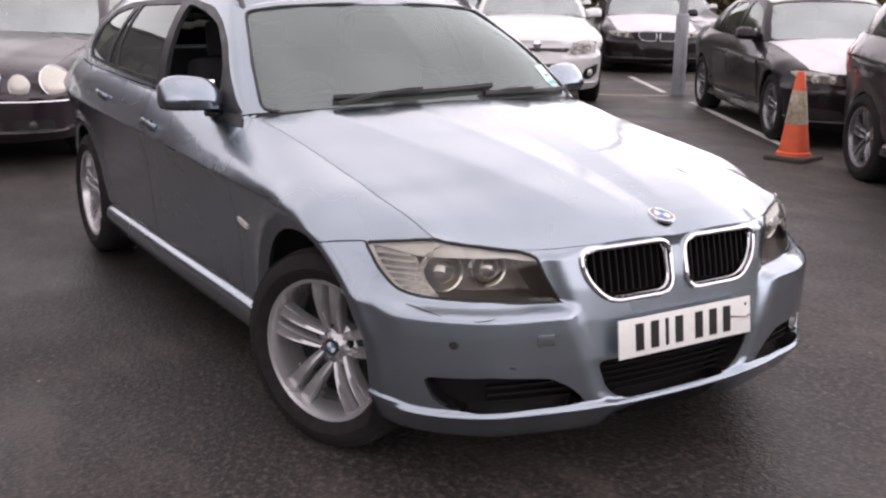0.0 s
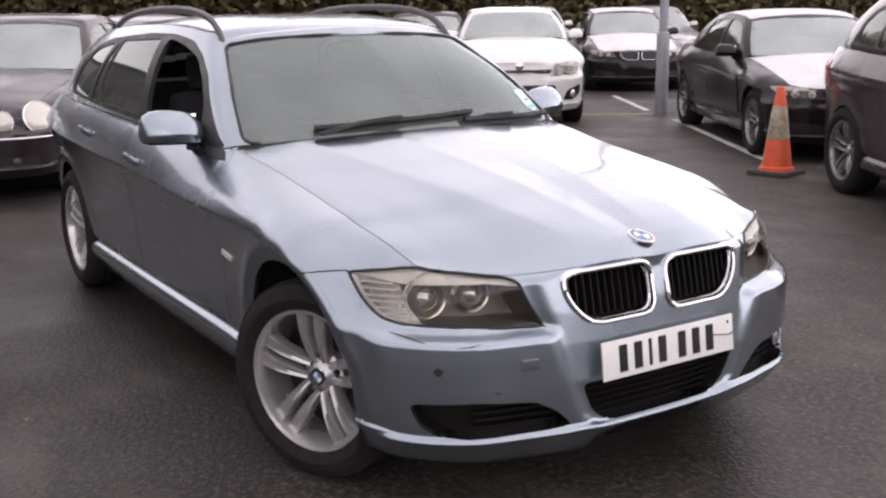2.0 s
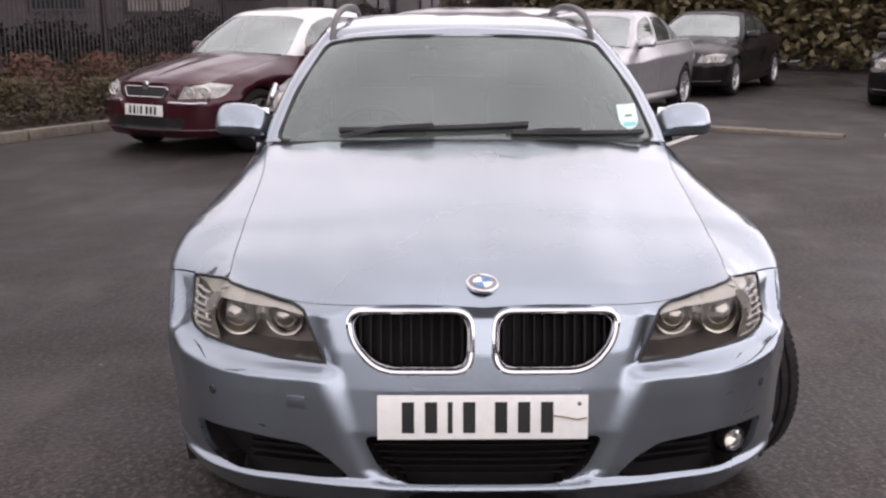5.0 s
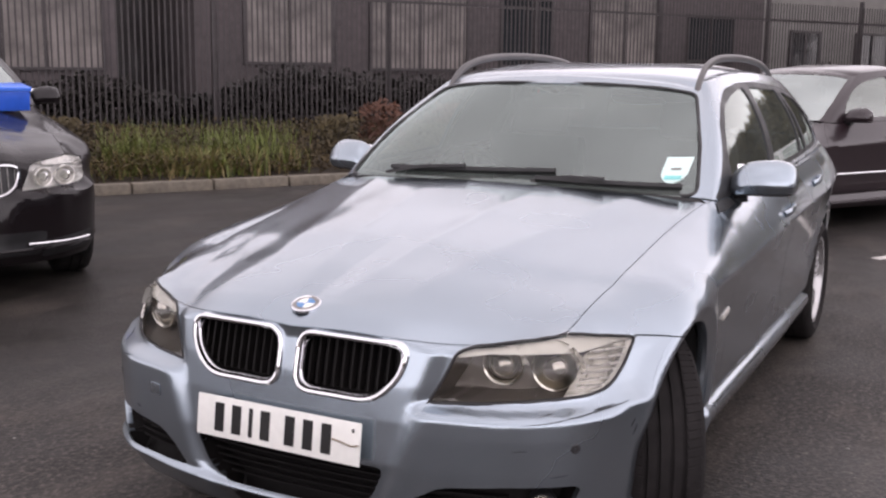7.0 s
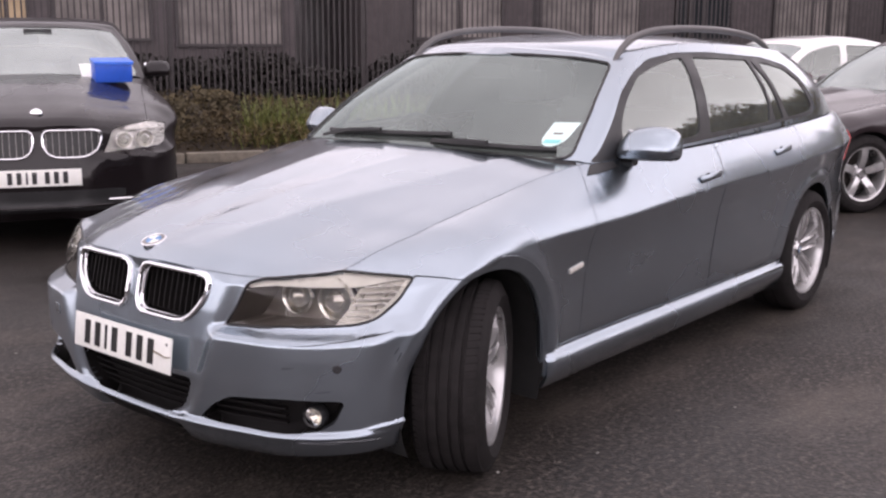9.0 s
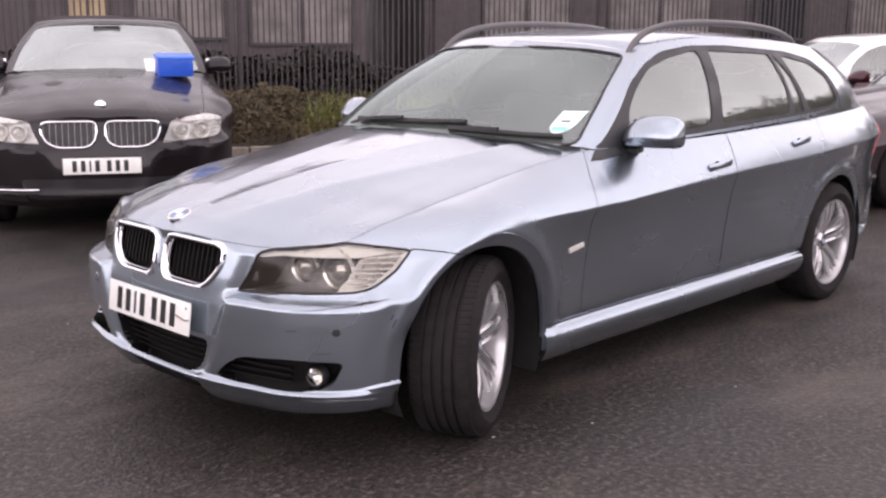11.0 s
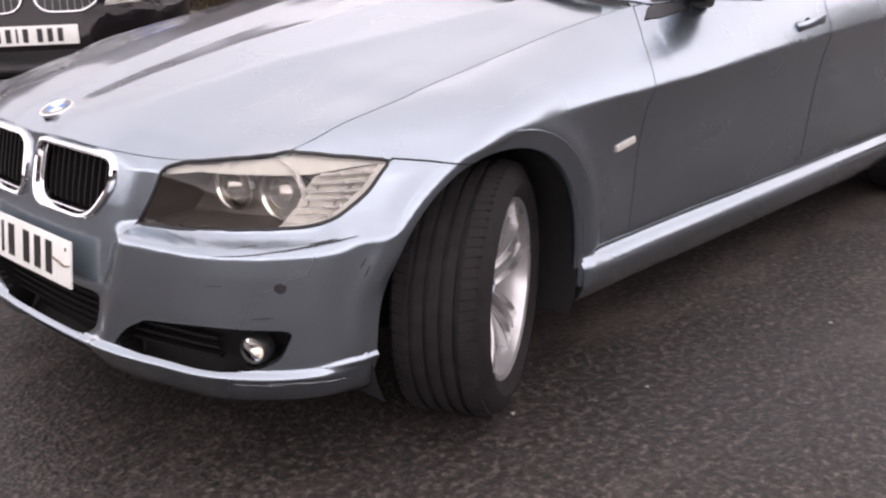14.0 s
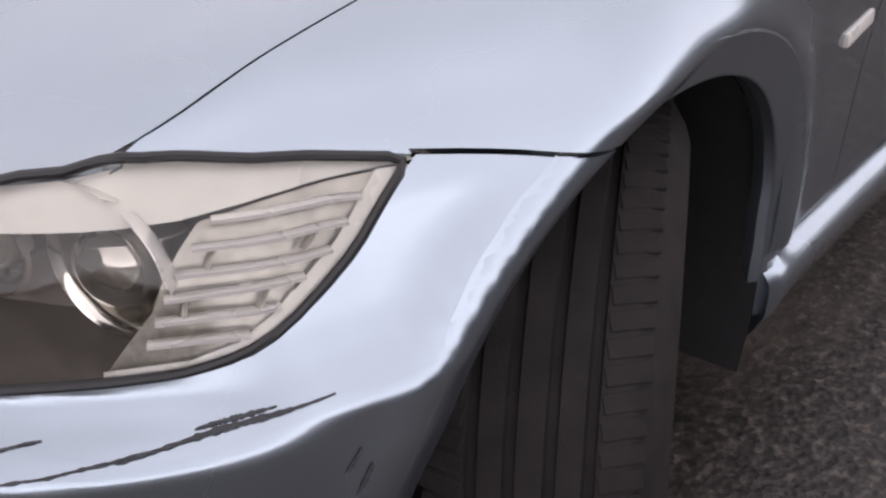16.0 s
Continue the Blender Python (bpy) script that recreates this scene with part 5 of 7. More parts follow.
def leaf_cloud(name, label, places, material, category, size=0.05, per=500, twig=True):
    """A shrub: thin twigs from the soil and a crown of many small leaves, ragged at the edge."""
    for u, w, r, h in places:
        sh = thing(name, label, category, Matrix.Translation(bay(u, w, 0.08)), name)
        c = []
        q = []
        rnd = random.Random(int((u * 31 + w * 17) * 100))
        for k in range(per):
            a, f = rnd.random() * 2 * math.pi, rnd.random() ** 0.5
            hh = rnd.random()
            lump = 0.72 + 0.5 * noise.noise(Vector((math.cos(a) * 2 + u, math.sin(a) * 2, hh * 3)))
            rr = r * f * lump * (1 - 0.55 * hh**2)
            p = Vector((rr * math.cos(a), rr * math.sin(a), 0.04 + h * hh * (0.75 + 0.35 * lump)))
            d = Vector((rnd.gauss(0, 1), rnd.gauss(0, 1), rnd.gauss(0.3, 0.7))).normalized()
            s = d.cross(Vector((rnd.random(), rnd.random(), rnd.random() + 0.1))).normalized()
            L, Wd = size * rnd.uniform(0.7, 1.6), size * rnd.uniform(0.25, 0.5)
            i = len(c)
            c += [p - d * L / 2, p + s * Wd, p + d * L / 2, p - s * Wd]
            q.append((i, i + 1, i + 2, i + 3))
        me = bpy.data.meshes.new("leaves")
        me.from_pydata(c, [], q)
        me.materials.append(material)
        lv = new("leaves", me)
        lv.parent = sh
        lv["kind"] = "stuff"
        tw = bmesh.new()
        for k in range(9):
            a = rnd.random() * 6.28
            tip = Vector((r * 0.6 * math.cos(a), r * 0.6 * math.sin(a), h * rnd.uniform(0.6, 1.0)))
            tw = sweep([Vector((0.05 * math.cos(a), 0.05 * math.sin(a), -0.05)), tip * 0.5 + Vector((0, 0, 0.05)), tip], ring(0.014, 0.014, 5), tw)
        part("twig", tw, M_BARK, sh)


def tuft(places, name, label, greens, hmax):
    """A clump of long arching blades."""
    for u, w, r, n in places:
        t = thing(name, label, "ornamental grass", Matrix.Translation(bay(u, w, 0.10)), name)
        rnd = random.Random(int((u * 13 + w * 7) * 100))
        for m_i, material in enumerate(greens):
            c, q = [], []
            for k in range(n):
                a, lean = rnd.random() * 6.283, rnd.uniform(0.15, 0.9)
                b0 = Vector((rnd.gauss(0, r * 0.35), rnd.gauss(0, r * 0.35), 0))
                d, s = Vector((math.cos(a), math.sin(a), 0)), Vector((-math.sin(a), math.cos(a), 0))
                hh, wd = hmax * rnd.uniform(0.5, 1.0), rnd.uniform(0.006, 0.013)
                i = len(c)
                for f in (0, 0.35, 0.7, 1.0):
                    p = b0 + d * (lean * r * f**1.8) + Vector((0, 0, hh * (f - 0.45 * lean * f * f)))
                    c += [p - s * wd * (1 - f * 0.9), p + s * wd * (1 - f * 0.9)]
                q += [(i + 2 * j, i + 2 * j + 1, i + 2 * j + 3, i + 2 * j + 2) for j in range(3)]
            me = bpy.data.meshes.new("blades")
            me.from_pydata(c, [], q)
            me.materials.append(material)
            o = new("blades", me)
            o.parent = t
            o["kind"] = "stuff"


tuft([(-1.5, -9.3, 0.45, 190), (-1.95, -9.6, 0.5, 210), (-2.55, -9.45, 0.5, 200), (-3.05, -9.3, 0.45, 170), (-3.5, -9.6, 0.35, 70)], "ornamental_grass", "tall green ornamental grass clump in the bed", [M_GRASS], 0.80)
tuft([(-1.3, -9.0, 0.35, 70), (-1.85, -8.95, 0.45, 190), (-2.25, -8.9, 0.45, 210), (-2.75, -8.95, 0.4, 150), (-3.3, -9.0, 0.35, 60)], "straw_grass", "low straw-coloured ornamental grass clump in the bed", [M_DRY, M_GRASS], 0.46)
leaf_cloud("low_shrub", "low brown-green shrub in the planting bed", [(-0.3, -9.5, 0.7, 0.55), (0.9, -9.4, 0.7, 0.5), (2.1, -9.5, 0.7, 0.55), (-5.6, -9.3, 0.65, 0.5), (-4.4, -9.9, 0.6, 0.6), (3.2, -9.3, 0.6, 0.45), (4.4, -9.5, 0.7, 0.5), (-6.8, -9.2, 0.7, 0.45), (-0.9, -10.3, 0.6, 0.6), (0.3, -10.4, 0.6, 0.7), (-8.0, -9.3, 0.7, 0.5)], M_HEDGE, "shrub", 0.06, 900)
leaf_cloud("russet_shrub", "russet dry-leaved shrub in the planting bed", [(-5.2, -10.1, 0.7, 0.75), (-6.4, -10.2, 0.7, 0.75), (-7.6, -10.2, 0.7, 0.7), (-8.9, -10.0, 0.7, 0.65), (-10.2, -10.0, 0.7, 0.6)], M_RUSSET, "shrub", 0.06, 900)

# steel fence: posts, two rails, upright pales
W_F = -11.3
fence = tagged(new("fence"), "dark steel upright-bar fence behind the bed", "fence", kind="structure")
pb = box(0.024, 0.006, 2.55, 0.0, (0, 0, 1.40))
pale = None
U0, STEP = -16.5, 0.082
for i in range(290):
    o = part("pale", pb, M_FENCE, fence, smooth=False) if pale is None else new("pale", pale.data)
    pale = pale or o
    o.parent, o.matrix_basis = fence, Matrix.Translation(bay(U0 + i * STEP, W_F + 0.02)) @ pose(0, 0, 0, 0, 0, -31)
far = bmesh.new()
for u in np.arange(-28.0, U0 - STEP / 2, STEP):
    p = bay(u, W_F + 0.02)
    far = join(far, box(0.024, 0.006, 2.55, 0.0, (0, 0, 1.40)), Matrix.Translation(p) @ pose(0, 0, 0, 0, 0, -31))
tagged(part("far_pales", far, M_FENCE, fence, smooth=False), kind="stuff")
post = None
U0 = -28.0
for i in range(14):
    o = part("post", box(0.07, 0.07, 2.8, 0.004, (0, 0, 1.4)), M_FENCE, fence) if post is None else new("post", post.data)
    post = post or o
    o.parent, o.matrix_basis = fence, Matrix.Translation(bay(U0 + i * 2.75, W_F - 0.04)) @ pose(0, 0, 0, 0, 0, -31)
for z in (0.45, 2.35):
    part("rail", box(36.2, 0.03, 0.045, 0.0, (0, 0, 0)), M_FENCE, fence, m=Matrix.Translation(bay(U0 + 18.05, W_F - 0.01, z)) @ pose(0, 0, 0, 0, 0, -31), smooth=False)

M_CLAD = mat("grey_brown_cladding", (0.075, 0.062, 0.064), 0.7, vary=0.3, scale=2.5, bump=0.2, bscale=20)
M_CLADL = mat("grey_render", (0.2, 0.19, 0.18), 0.8, vary=0.2, scale=2.0)
M_PANE = mat("dark_window_pane", (0.02, 0.022, 0.025), 0.08, vary=0.2, scale=3)
# pale pane colour stands in for bright patches showing between the fence bars
M_PALEPANE = mat("pale_window_pane", (0.135, 0.120, 0.112), 0.7, vary=0.6, scale=2.2)
M_LAMPLIT = mat("lamp_lit_pane", (0.30, 0.22, 0.13), 0.5, vary=0.4, scale=2, emit=0.05)
M_ROOFT = mat("dark_roof_tile", (0.06, 0.055, 0.055), 0.8, vary=0.3, scale=8)


def block(name, label, u, w, lu, lw, h, wall_m, windows, roof_m=None):
    """A plain building: walls, flat or pitched roof edge, windows set into frames on its near side."""
    t = thing(name, label, "building", Matrix.Translation(bay(u, w)) @ pose(0, 0, 0, 0, 0, -31))
    part("wall", box(lu, lw, h, 0.01, (0, -lw / 2, h / 2)), wall_m, t)
    part("roof", box(lu + 0.5, lw + 0.5, 0.25, 0.03, (0, -lw / 2, h + 0.125)), roof_m or M_ROOFT, t)
    for x, z, ww, hh, pane in windows:
        f = box(ww + 0.14, 0.08, 0.07, 0.005, (0, 0, hh / 2 + 0.035))
        for k in ((ww + 0.14, 0.07, 0, -hh / 2 - 0.035), (0.07, hh, -ww / 2 - 0.035, 0), (0.07, hh, ww / 2 + 0.035, 0), (0.05, hh, 0, 0)):
            f = box(k[0], 0.08, k[1], 0.005, (k[2], 0, k[3]), f)
        wd = part("window", f, M_FENCE, t, m=pose(x, 0.03, z))
        part("pane", box(ww, 0.02, hh, 0.0), pane, wd, m=pose(0, -0.01, 0), smooth=False)
    return t


block("warehouse", "long dark brown brick building behind the fence", -13.0, -17.5, 16.0, 8.0, 5.7, M_BRICK,
      [(-6, 2.2, 1.6, 1.1, M_PANE), (-3, 2.3, 2.1, 1.8, M_PALEPANE), (0, 2.2, 1.4, 1.5, M_PANE), (2.9, 2.25, 2.4, 1.8, M_PALEPANE), (6, 2.3, 1.9, 1.7, M_PALEPANE)])
block("house", "grey rendered house behind the fence", -27.5, -18.5, 11.0, 8.0, 5.5, M_CLADL, [(-3, 1.9, 1.5, 1.2, M_PANE), (0.5, 1.9, 1.5, 1.2, M_PANE), (3.6, 1.9, 1.2, 1.2, M_PANE)])
block("workshop", "grey-brown clad workshop behind the fence", 3.0, -17.5, 13.0, 8.0, 5.5, M_CLAD,
      [(-5.2, 2.25, 2.0, 1.9, M_PALEPANE), (-2.8, 2.3, 1.7, 1.8, M_PALEPANE), (-1.1, 2.05, 0.7, 1.6, M_LAMPLIT), (1.2, 2.35, 1.2, 1.6, M_PALEPANE), (3.2, 2.25, 1.8, 1.8, M_PALEPANE), (5.3, 2.2, 1.6, 1.2, M_PANE)])
# dark hedge along the foot of the fence
def hedge(name, label, u0, u1, w0, w1, h, n, material, size=0.14):
    c, q = [], []
    rnd = random.Random(int(u0 * 10 + w0))
    for k in range(n):
        u, w, z = rnd.uniform(u0, u1), rnd.uniform(w0, w1), rnd.random() ** 0.7
        top = h * (0.8 + 0.35 * noise.noise(Vector((u * 0.5, w * 0.5, 3.0))) + 0.15 * noise.noise(Vector((u * 2.2, w * 2.2, 1.0))))
        p = bay(u, w, 0.02 + z * top)
        d = Vector((rnd.gauss(0, 1), rnd.gauss(0, 1), rnd.gauss(0.2, 0.8))).normalized()
        s = d.cross(Vector((rnd.random() - 0.5, rnd.random() - 0.5, 1))).normalized()
        L, Wd = size * rnd.uniform(0.6, 1.5), size * rnd.uniform(0.3, 0.6)
        i = len(c)
        c += [p - d * L / 2, p + s * Wd, p + d * L / 2, p - s * Wd]
        q.append((i, i + 1, i + 2, i + 3))
    me = bpy.data.meshes.new(name)
    me.from_pydata(c, [], q)
    me.materials.append(material)
    return tagged(new(name, me), label, "hedge", kind="stuff")


M_DKHEDGE = mat("dark_hedge_leaf", (0.024, 0.021, 0.018), 0.9, vary=0.5, scale=3)
M_WOOD = mat("brown_winter_thicket", (0.15, 0.125, 0.062), 0.9, vary=0.5, scale=1.2)
hedge("hedge", "dark hedge along the foot of the fence", -28, 8, -12.3, -11.42, 1.45, 70000, M_DKHEDGE, 0.10)
M_COVER = mat("brown_ground_cover_leaf", (0.062, 0.042, 0.016), 0.85, vary=0.5, scale=4)
for w0, w1, hh, n in ((-9.2, -8.65, 0.34, 9000), (-10.1, -9.1, 0.52, 15000), (-11.2, -10.0, 0.78, 17000)):
    tagged(hedge("ground_cover", "dense brown-green ground cover on the planting bed", -9, 5.5, w0, w1, hh, n * 2, M_COVER, 0.036), category="ground cover", kind="stuff")
hedge("thicket", "tall brown leafless thicket beyond the parked rows", -30, -23, -14, 0.5, 6.6, 110000, M_WOOD, 0.21)
hedge("thicket", "brown leafless thicket beyond the parked rows", -30, -23, 0.5, 26, 3.4, 90000, M_WOOD, 0.17)
# unseen belts on two sides, added to close the horizon in the car's reflections
hedge("thicket", "unseen brown leafless thicket added beside the car park", -30, 24, 24, 29, 3.0, 80000, M_WOOD, 0.17)
hedge("hedge", "unseen dark hedge added to close the far side of the car park", 24, 27, -20, 26, 2.4, 22000, M_DKHEDGE, 0.30)

# ---- lamp post and cone ----
lp = thing("lamp_post", "grey galvanised lamp post with a wider base", "lamp post", Matrix.Translation((-7.75, 8.27, 0)))
part("base_sleeve", join(None, lathe([(0.088, 0), (0.088, 1.06), (0.082, 1.09), (0.058, 1.11)], 28), pose(0, 0, 0, 90, 0, 0)), M_POST, lp)
part("shaft", join(None, lathe([(0.058, 1.08), (0.05, 6.0), (0.001, 6.0)], 24), pose(0, 0, 0, 90, 0, 0)), M_POST, lp)
cone = thing("traffic_cone", "orange traffic cone with a grubby white sleeve", "traffic cone", pose(-3.12, 5.15, 0, 0, 0, 12))
part("base", box(0.37, 0.37, 0.04, 0.015, (0, 0, 0.02)), mat("grey_rubber", (0.06, 0.055, 0.05), 0.85, vary=0.3, scale=20), cone, "grey rubber base")
up = pose(0, 0, 0, 90, 0, 0)
part("body", join(None, lathe([(0.150, 0.04), (0.146, 0.066), (0.128, 0.076), (0.034, 0.745), (0.028, 0.752), (0.001, 0.752)], 32), up), M_ORANGE, cone)
part("sleeve", join(None, lathe([(0.0955, 0.31), (0.0975, 0.312), (0.0595, 0.590), (0.0575, 0.592)], 32), up), M_SLEEVE, cone, "scuffed white reflective sleeve")

# ---- the estate car ----
HERO = Shape(hero=True, fine=1.5)
estate = thing("estate_car", "silver-blue metallic estate car with scuffed bumper, wheels turned", "car")
tree, pc = build_body(estate, HERO, M_HERO)
wheel(estate, 0.015, 0.752, 1, 27, tread=True, fine=2)
wheel(estate, 0.07, -0.752, -1, 24, tread=True, fine=2)
for s in (1, -1):
    wheel(estate, -2.76, s * 0.742, s, 0, fine=2)
    door_mirror(estate, HERO, s, M_HERO)
    headlight(estate, pc.pop(("head", s)), s, HERO, True)


def nose_line(poly, lift=0.0):
    out = []
    for y, z in poly:
        p, n = on_nose(tree, y, z)
        out.append(p + n * lift)
    return out


def tub(b, depth, name, label):
    """A recess: the cut-out sheet moved back, with side walls up to the surface."""
    b = sunk(b, depth)
    return part(name, returns(b, -depth + 0.002), M_SLAT, estate, label, sharp=30)


for s in (1, -1):
    poly = KIDNEY if s > 0 else mirrored(KIDNEY)
    kd = tub(pc.pop(("kid", s)), 0.055, "grille", "black radiator grille in a chrome frame")
    fr = sweep(nose_line(poly, lift=0.002), [(-0.009, -0.006), (-0.006, 0.006), (0.0, 0.009), (0.006, 0.006), (0.009, -0.006)], closed=True, up=(1, 0, 0))
    part("grille_frame", fr, M_CHROME, kd, "chrome grille frame")
    fr = sweep(nose_line([(y * 0.93 + 0.013 * s, 0.637 + (z - 0.637) * 0.87) for y, z in poly], lift=-0.012), ring(0.007, 0.02, 8), closed=True, up=(1, 0, 0))
    part("inner_frame", fr, M_CHROME, kd)
    for k in range(11):
        y = s * (0.052 + 0.0255 * k)
        zs = [z for z in np.linspace(0.54, 0.73, 60) if inside(y, z, poly)]
        if len(zs) > 4:
            z0, z1 = zs[0] + 0.010, zs[-1] - 0.018
            pts = [on_nose(tree, y, z)[0] + Vector((-0.034, 0, 0)) for z in np.linspace(z0, z1, 7)]
            part("slat", sweep(pts, [(-0.004, -0.012), (0.004, -0.012), (0.0025, 0.012), (-0.0025, 0.012)], up=(1, 0, 0)), M_SLAT, kd)
    fg = tub(pc.pop(("fog", s)), 0.07, "side_intake", "black side air intake")
    for k in range(3):
        z = 0.292 + 0.022 * k
        pts = [on_nose(tree, s * y, z)[0] + Vector((-0.045, 0, 0)) for y in np.linspace(0.36, 0.60, 9)]
        part("intake_bar", sweep(pts, [(-0.008, -0.003), (0.008, -0.003), (0.008, 0.003), (-0.008, 0.003)]), M_SLAT, fg)
    if s > 0:
        p = on_nose(tree, 0.676, 0.318)[0] + Vector((-0.028, 0, 0))
        m = pose(*p, 0, 0, -90 + 18)
        lamp = part("fog_lamp", lathe([(0.024, -0.03), (0.026, 0.0), (0.031, 0.004), (0.036, -0.004), (0.036, -0.03)], 32), M_PLASTIC, fg, "round front fog lamp", m=m)
        part("reflector", lathe([(0.026, 0.0), (0.019, -0.012), (0.001, -0.020)], 28), M_BEZCHR, fg, m=m)
        part("lens", lathe([(0.027, 0.001), (0.018, 0.006), (0.001, 0.008)], 28), M_LENS, fg, m=m)
it = tub(pc.pop(("intake", 0)), 0.08, "lower_intake", "black lower air intake with mesh bars")
for k in range(6):
    z = 0.276 + 0.02 * k
    w = np.interp(z, [0.262, 0.300, 0.392], [0.19, 0.25, 0.295])
    pts = [on_nose(tree, y, z)[0] + Vector((-0.04, 0, 0)) for y in np.linspace(-w, w, 13)]
    part("intake_bar", sweep(pts, [(-0.006, -0.0022), (0.006, -0.0022), (0.006, 0.0022), (-0.006, 0.0022)]), M_SLAT, it)
cabin(estate, HERO)
np_ = number_plate(estate, pose(0.800, -0.003, 0.456, 0, -7, 0))
# cracked corner of the plate, and its screw
part("crack", sweep([(0.0042, 0.175, 0.004), (0.0042, 0.205, 0.0), (0.0042, 0.235, -0.006), (0.0042, 0.256, -0.001)], ring(0.004, 0.008, 6), up=(1, 0, 0)), mat("plate_crack_brown", (0.16, 0.12, 0.07), 0.8, vary=0.3, scale=80), np_)
part("screw", lathe([(0.001, 0.002), (0.004, 0.001), (0.005, 0)], 12), M_INK, np_, m=pose(0.0035, 0.238, 0.034, 0, 0, -90))

# bonnet badge: a plain quartered disc
bt = BVHTree.FromBMesh(HERO.sheet(HERO.bonnet))
hit = bt.ray_cast(Vector((0.662, 0, 2)), Vector((0, 0, -1)))
nx = hit[1]
mb = Matrix.Translation(hit[0] + nx * 0.002) @ nx.to_track_quat("Y", "Z").to_matrix().to_4x4()
bd = part("badge", lathe([(0.041, -0.004), (0.041, 0.003), (0.039, 0.005), (0.036, 0.005), (0.035, 0.003), (0.001, 0.003)], 40), M_CHROME, estate, "round chrome-ringed bonnet badge", m=mb)
part("badge_ring", lathe([(0.0352, 0.0035), (0.025, 0.0042)], 40), M_STEEL, bd)
for k in range(4):
    a0 = math.pi / 2 * k
    q = bmesh.new()
    vs = [q.verts.new((0, 0.0048, 0))] + [q.verts.new((0.025 * math.cos(a0 + t), 0.0048, 0.025 * math.sin(a0 + t))) for t in np.linspace(0, math.pi / 2, 9)]
    q.faces.new(vs[::-1])
    part("quadrant", q, M_LBLUE if k % 2 else M_PLATE, bd, smooth=False)

# black mirror sail where the door's front edge meets the pillar
for s in (1, -1):
    P = [[on_flank(tree, x0 + (x1 - x0) * f, z0 + (z1 - z0) * f, s) for f in np.linspace(0, 1, 5)] for x0, z0, x1, z1 in ((-0.664, 0.908, -0.672, 0.913), (-0.72, 0.908, -0.705, 0.935), (-0.79, 0.914, -0.77, 0.944), (-0.86, 0.922, -0.85, 0.944))]
    g = grid([[p + n * 0.004 for p, n in row] for row in P])
    bmesh.ops.recalc_face_normals(g, faces=g.faces)
    if sum(f.normal.y for f in g.faces) * s < 0:
        bmesh.ops.reverse_faces(g, faces=g.faces)
    part("mirror_sail", g, M_PLASTIC, estate, "black plastic mirror sail")

# rolled lips round the front wheel openings: round above, straight down below the hub
for s in (1, -1):
    cx, r, fwd, reach = 0.05, 0.362, 0.945, ARCH_R - 0.359
    edge = [(cx + fwd * r, z, 1.0, 0.0) for z in np.linspace(0.235, 0.315, 7)]
    for a in np.linspace(0, math.pi, 72):
        ux, uz = math.cos(a), math.sin(a)
        edge.append((cx + (fwd * r if ux > 0 else r + 0.007 * (1 - uz)) * ux, 0.325 + r * uz, ux, uz))
    edge += [(cx - r - 0.007 - 0.1 * (0.325 - z), z, -1.0, 0.0) for z in np.linspace(0.315, 0.235, 7)]
    skin = np.array([on_flank(tree, x + reach * ux, z + reach * uz, s)[0].y for x, z, ux, uz in edge])
    crest = np.convolve(np.pad(skin, 6, mode="edge"), np.ones(13) / 13, mode="valid")
    P = []
    for (x, z, ux, uz), sy, cy in zip(edge, skin, crest):
        row = []
        for dr, k, off in ((0.004, 0.0, -0.030), (-0.001, 0.0, -0.014), (0.0, 0.0, -0.001), (0.002, 0.04, 0.0), (0.016, 0.35, 0.0), (0.032, 0.70, 0.0), (0.045, 1.0, 0.0), (0.048, 1.0, -0.0008), (0.056, 1.0, -0.008)):
            row.append(Vector((x + dr * ux, (cy - s * 0.0175) * (1 - k) + (sy + s * 0.0006) * k + s * off, z + dr * uz)))
        P.append(row)
    g = grid(P)
    bmesh.ops.recalc_face_normals(g, faces=g.faces)
    if sum(f.normal.y for f in g.faces) * s < 0:
        bmesh.ops.reverse_faces(g, faces=g.faces)
    # the shut line over the bumper runs on across the lip
    lip_tree = BVHTree.FromBMesh(g)
    line = [lip_tree.ray_cast(Vector((x, s * 2.0, z)), Vector((0, -s, 0)))[0] for x, z in spline([(0.300, 0.7022), (0.255, 0.6960), (0.186, 0.6825), (0.10, 0.662)], 60)]
    line = [p for p in line if p]
    lip = part("arch_lip", g, M_HERO, estate, sharp=14)
    if len(line) > 2:
        part("shut_line", sweep(line, ring(0.0034, 0.0034, 6)), M_DARK, lip)

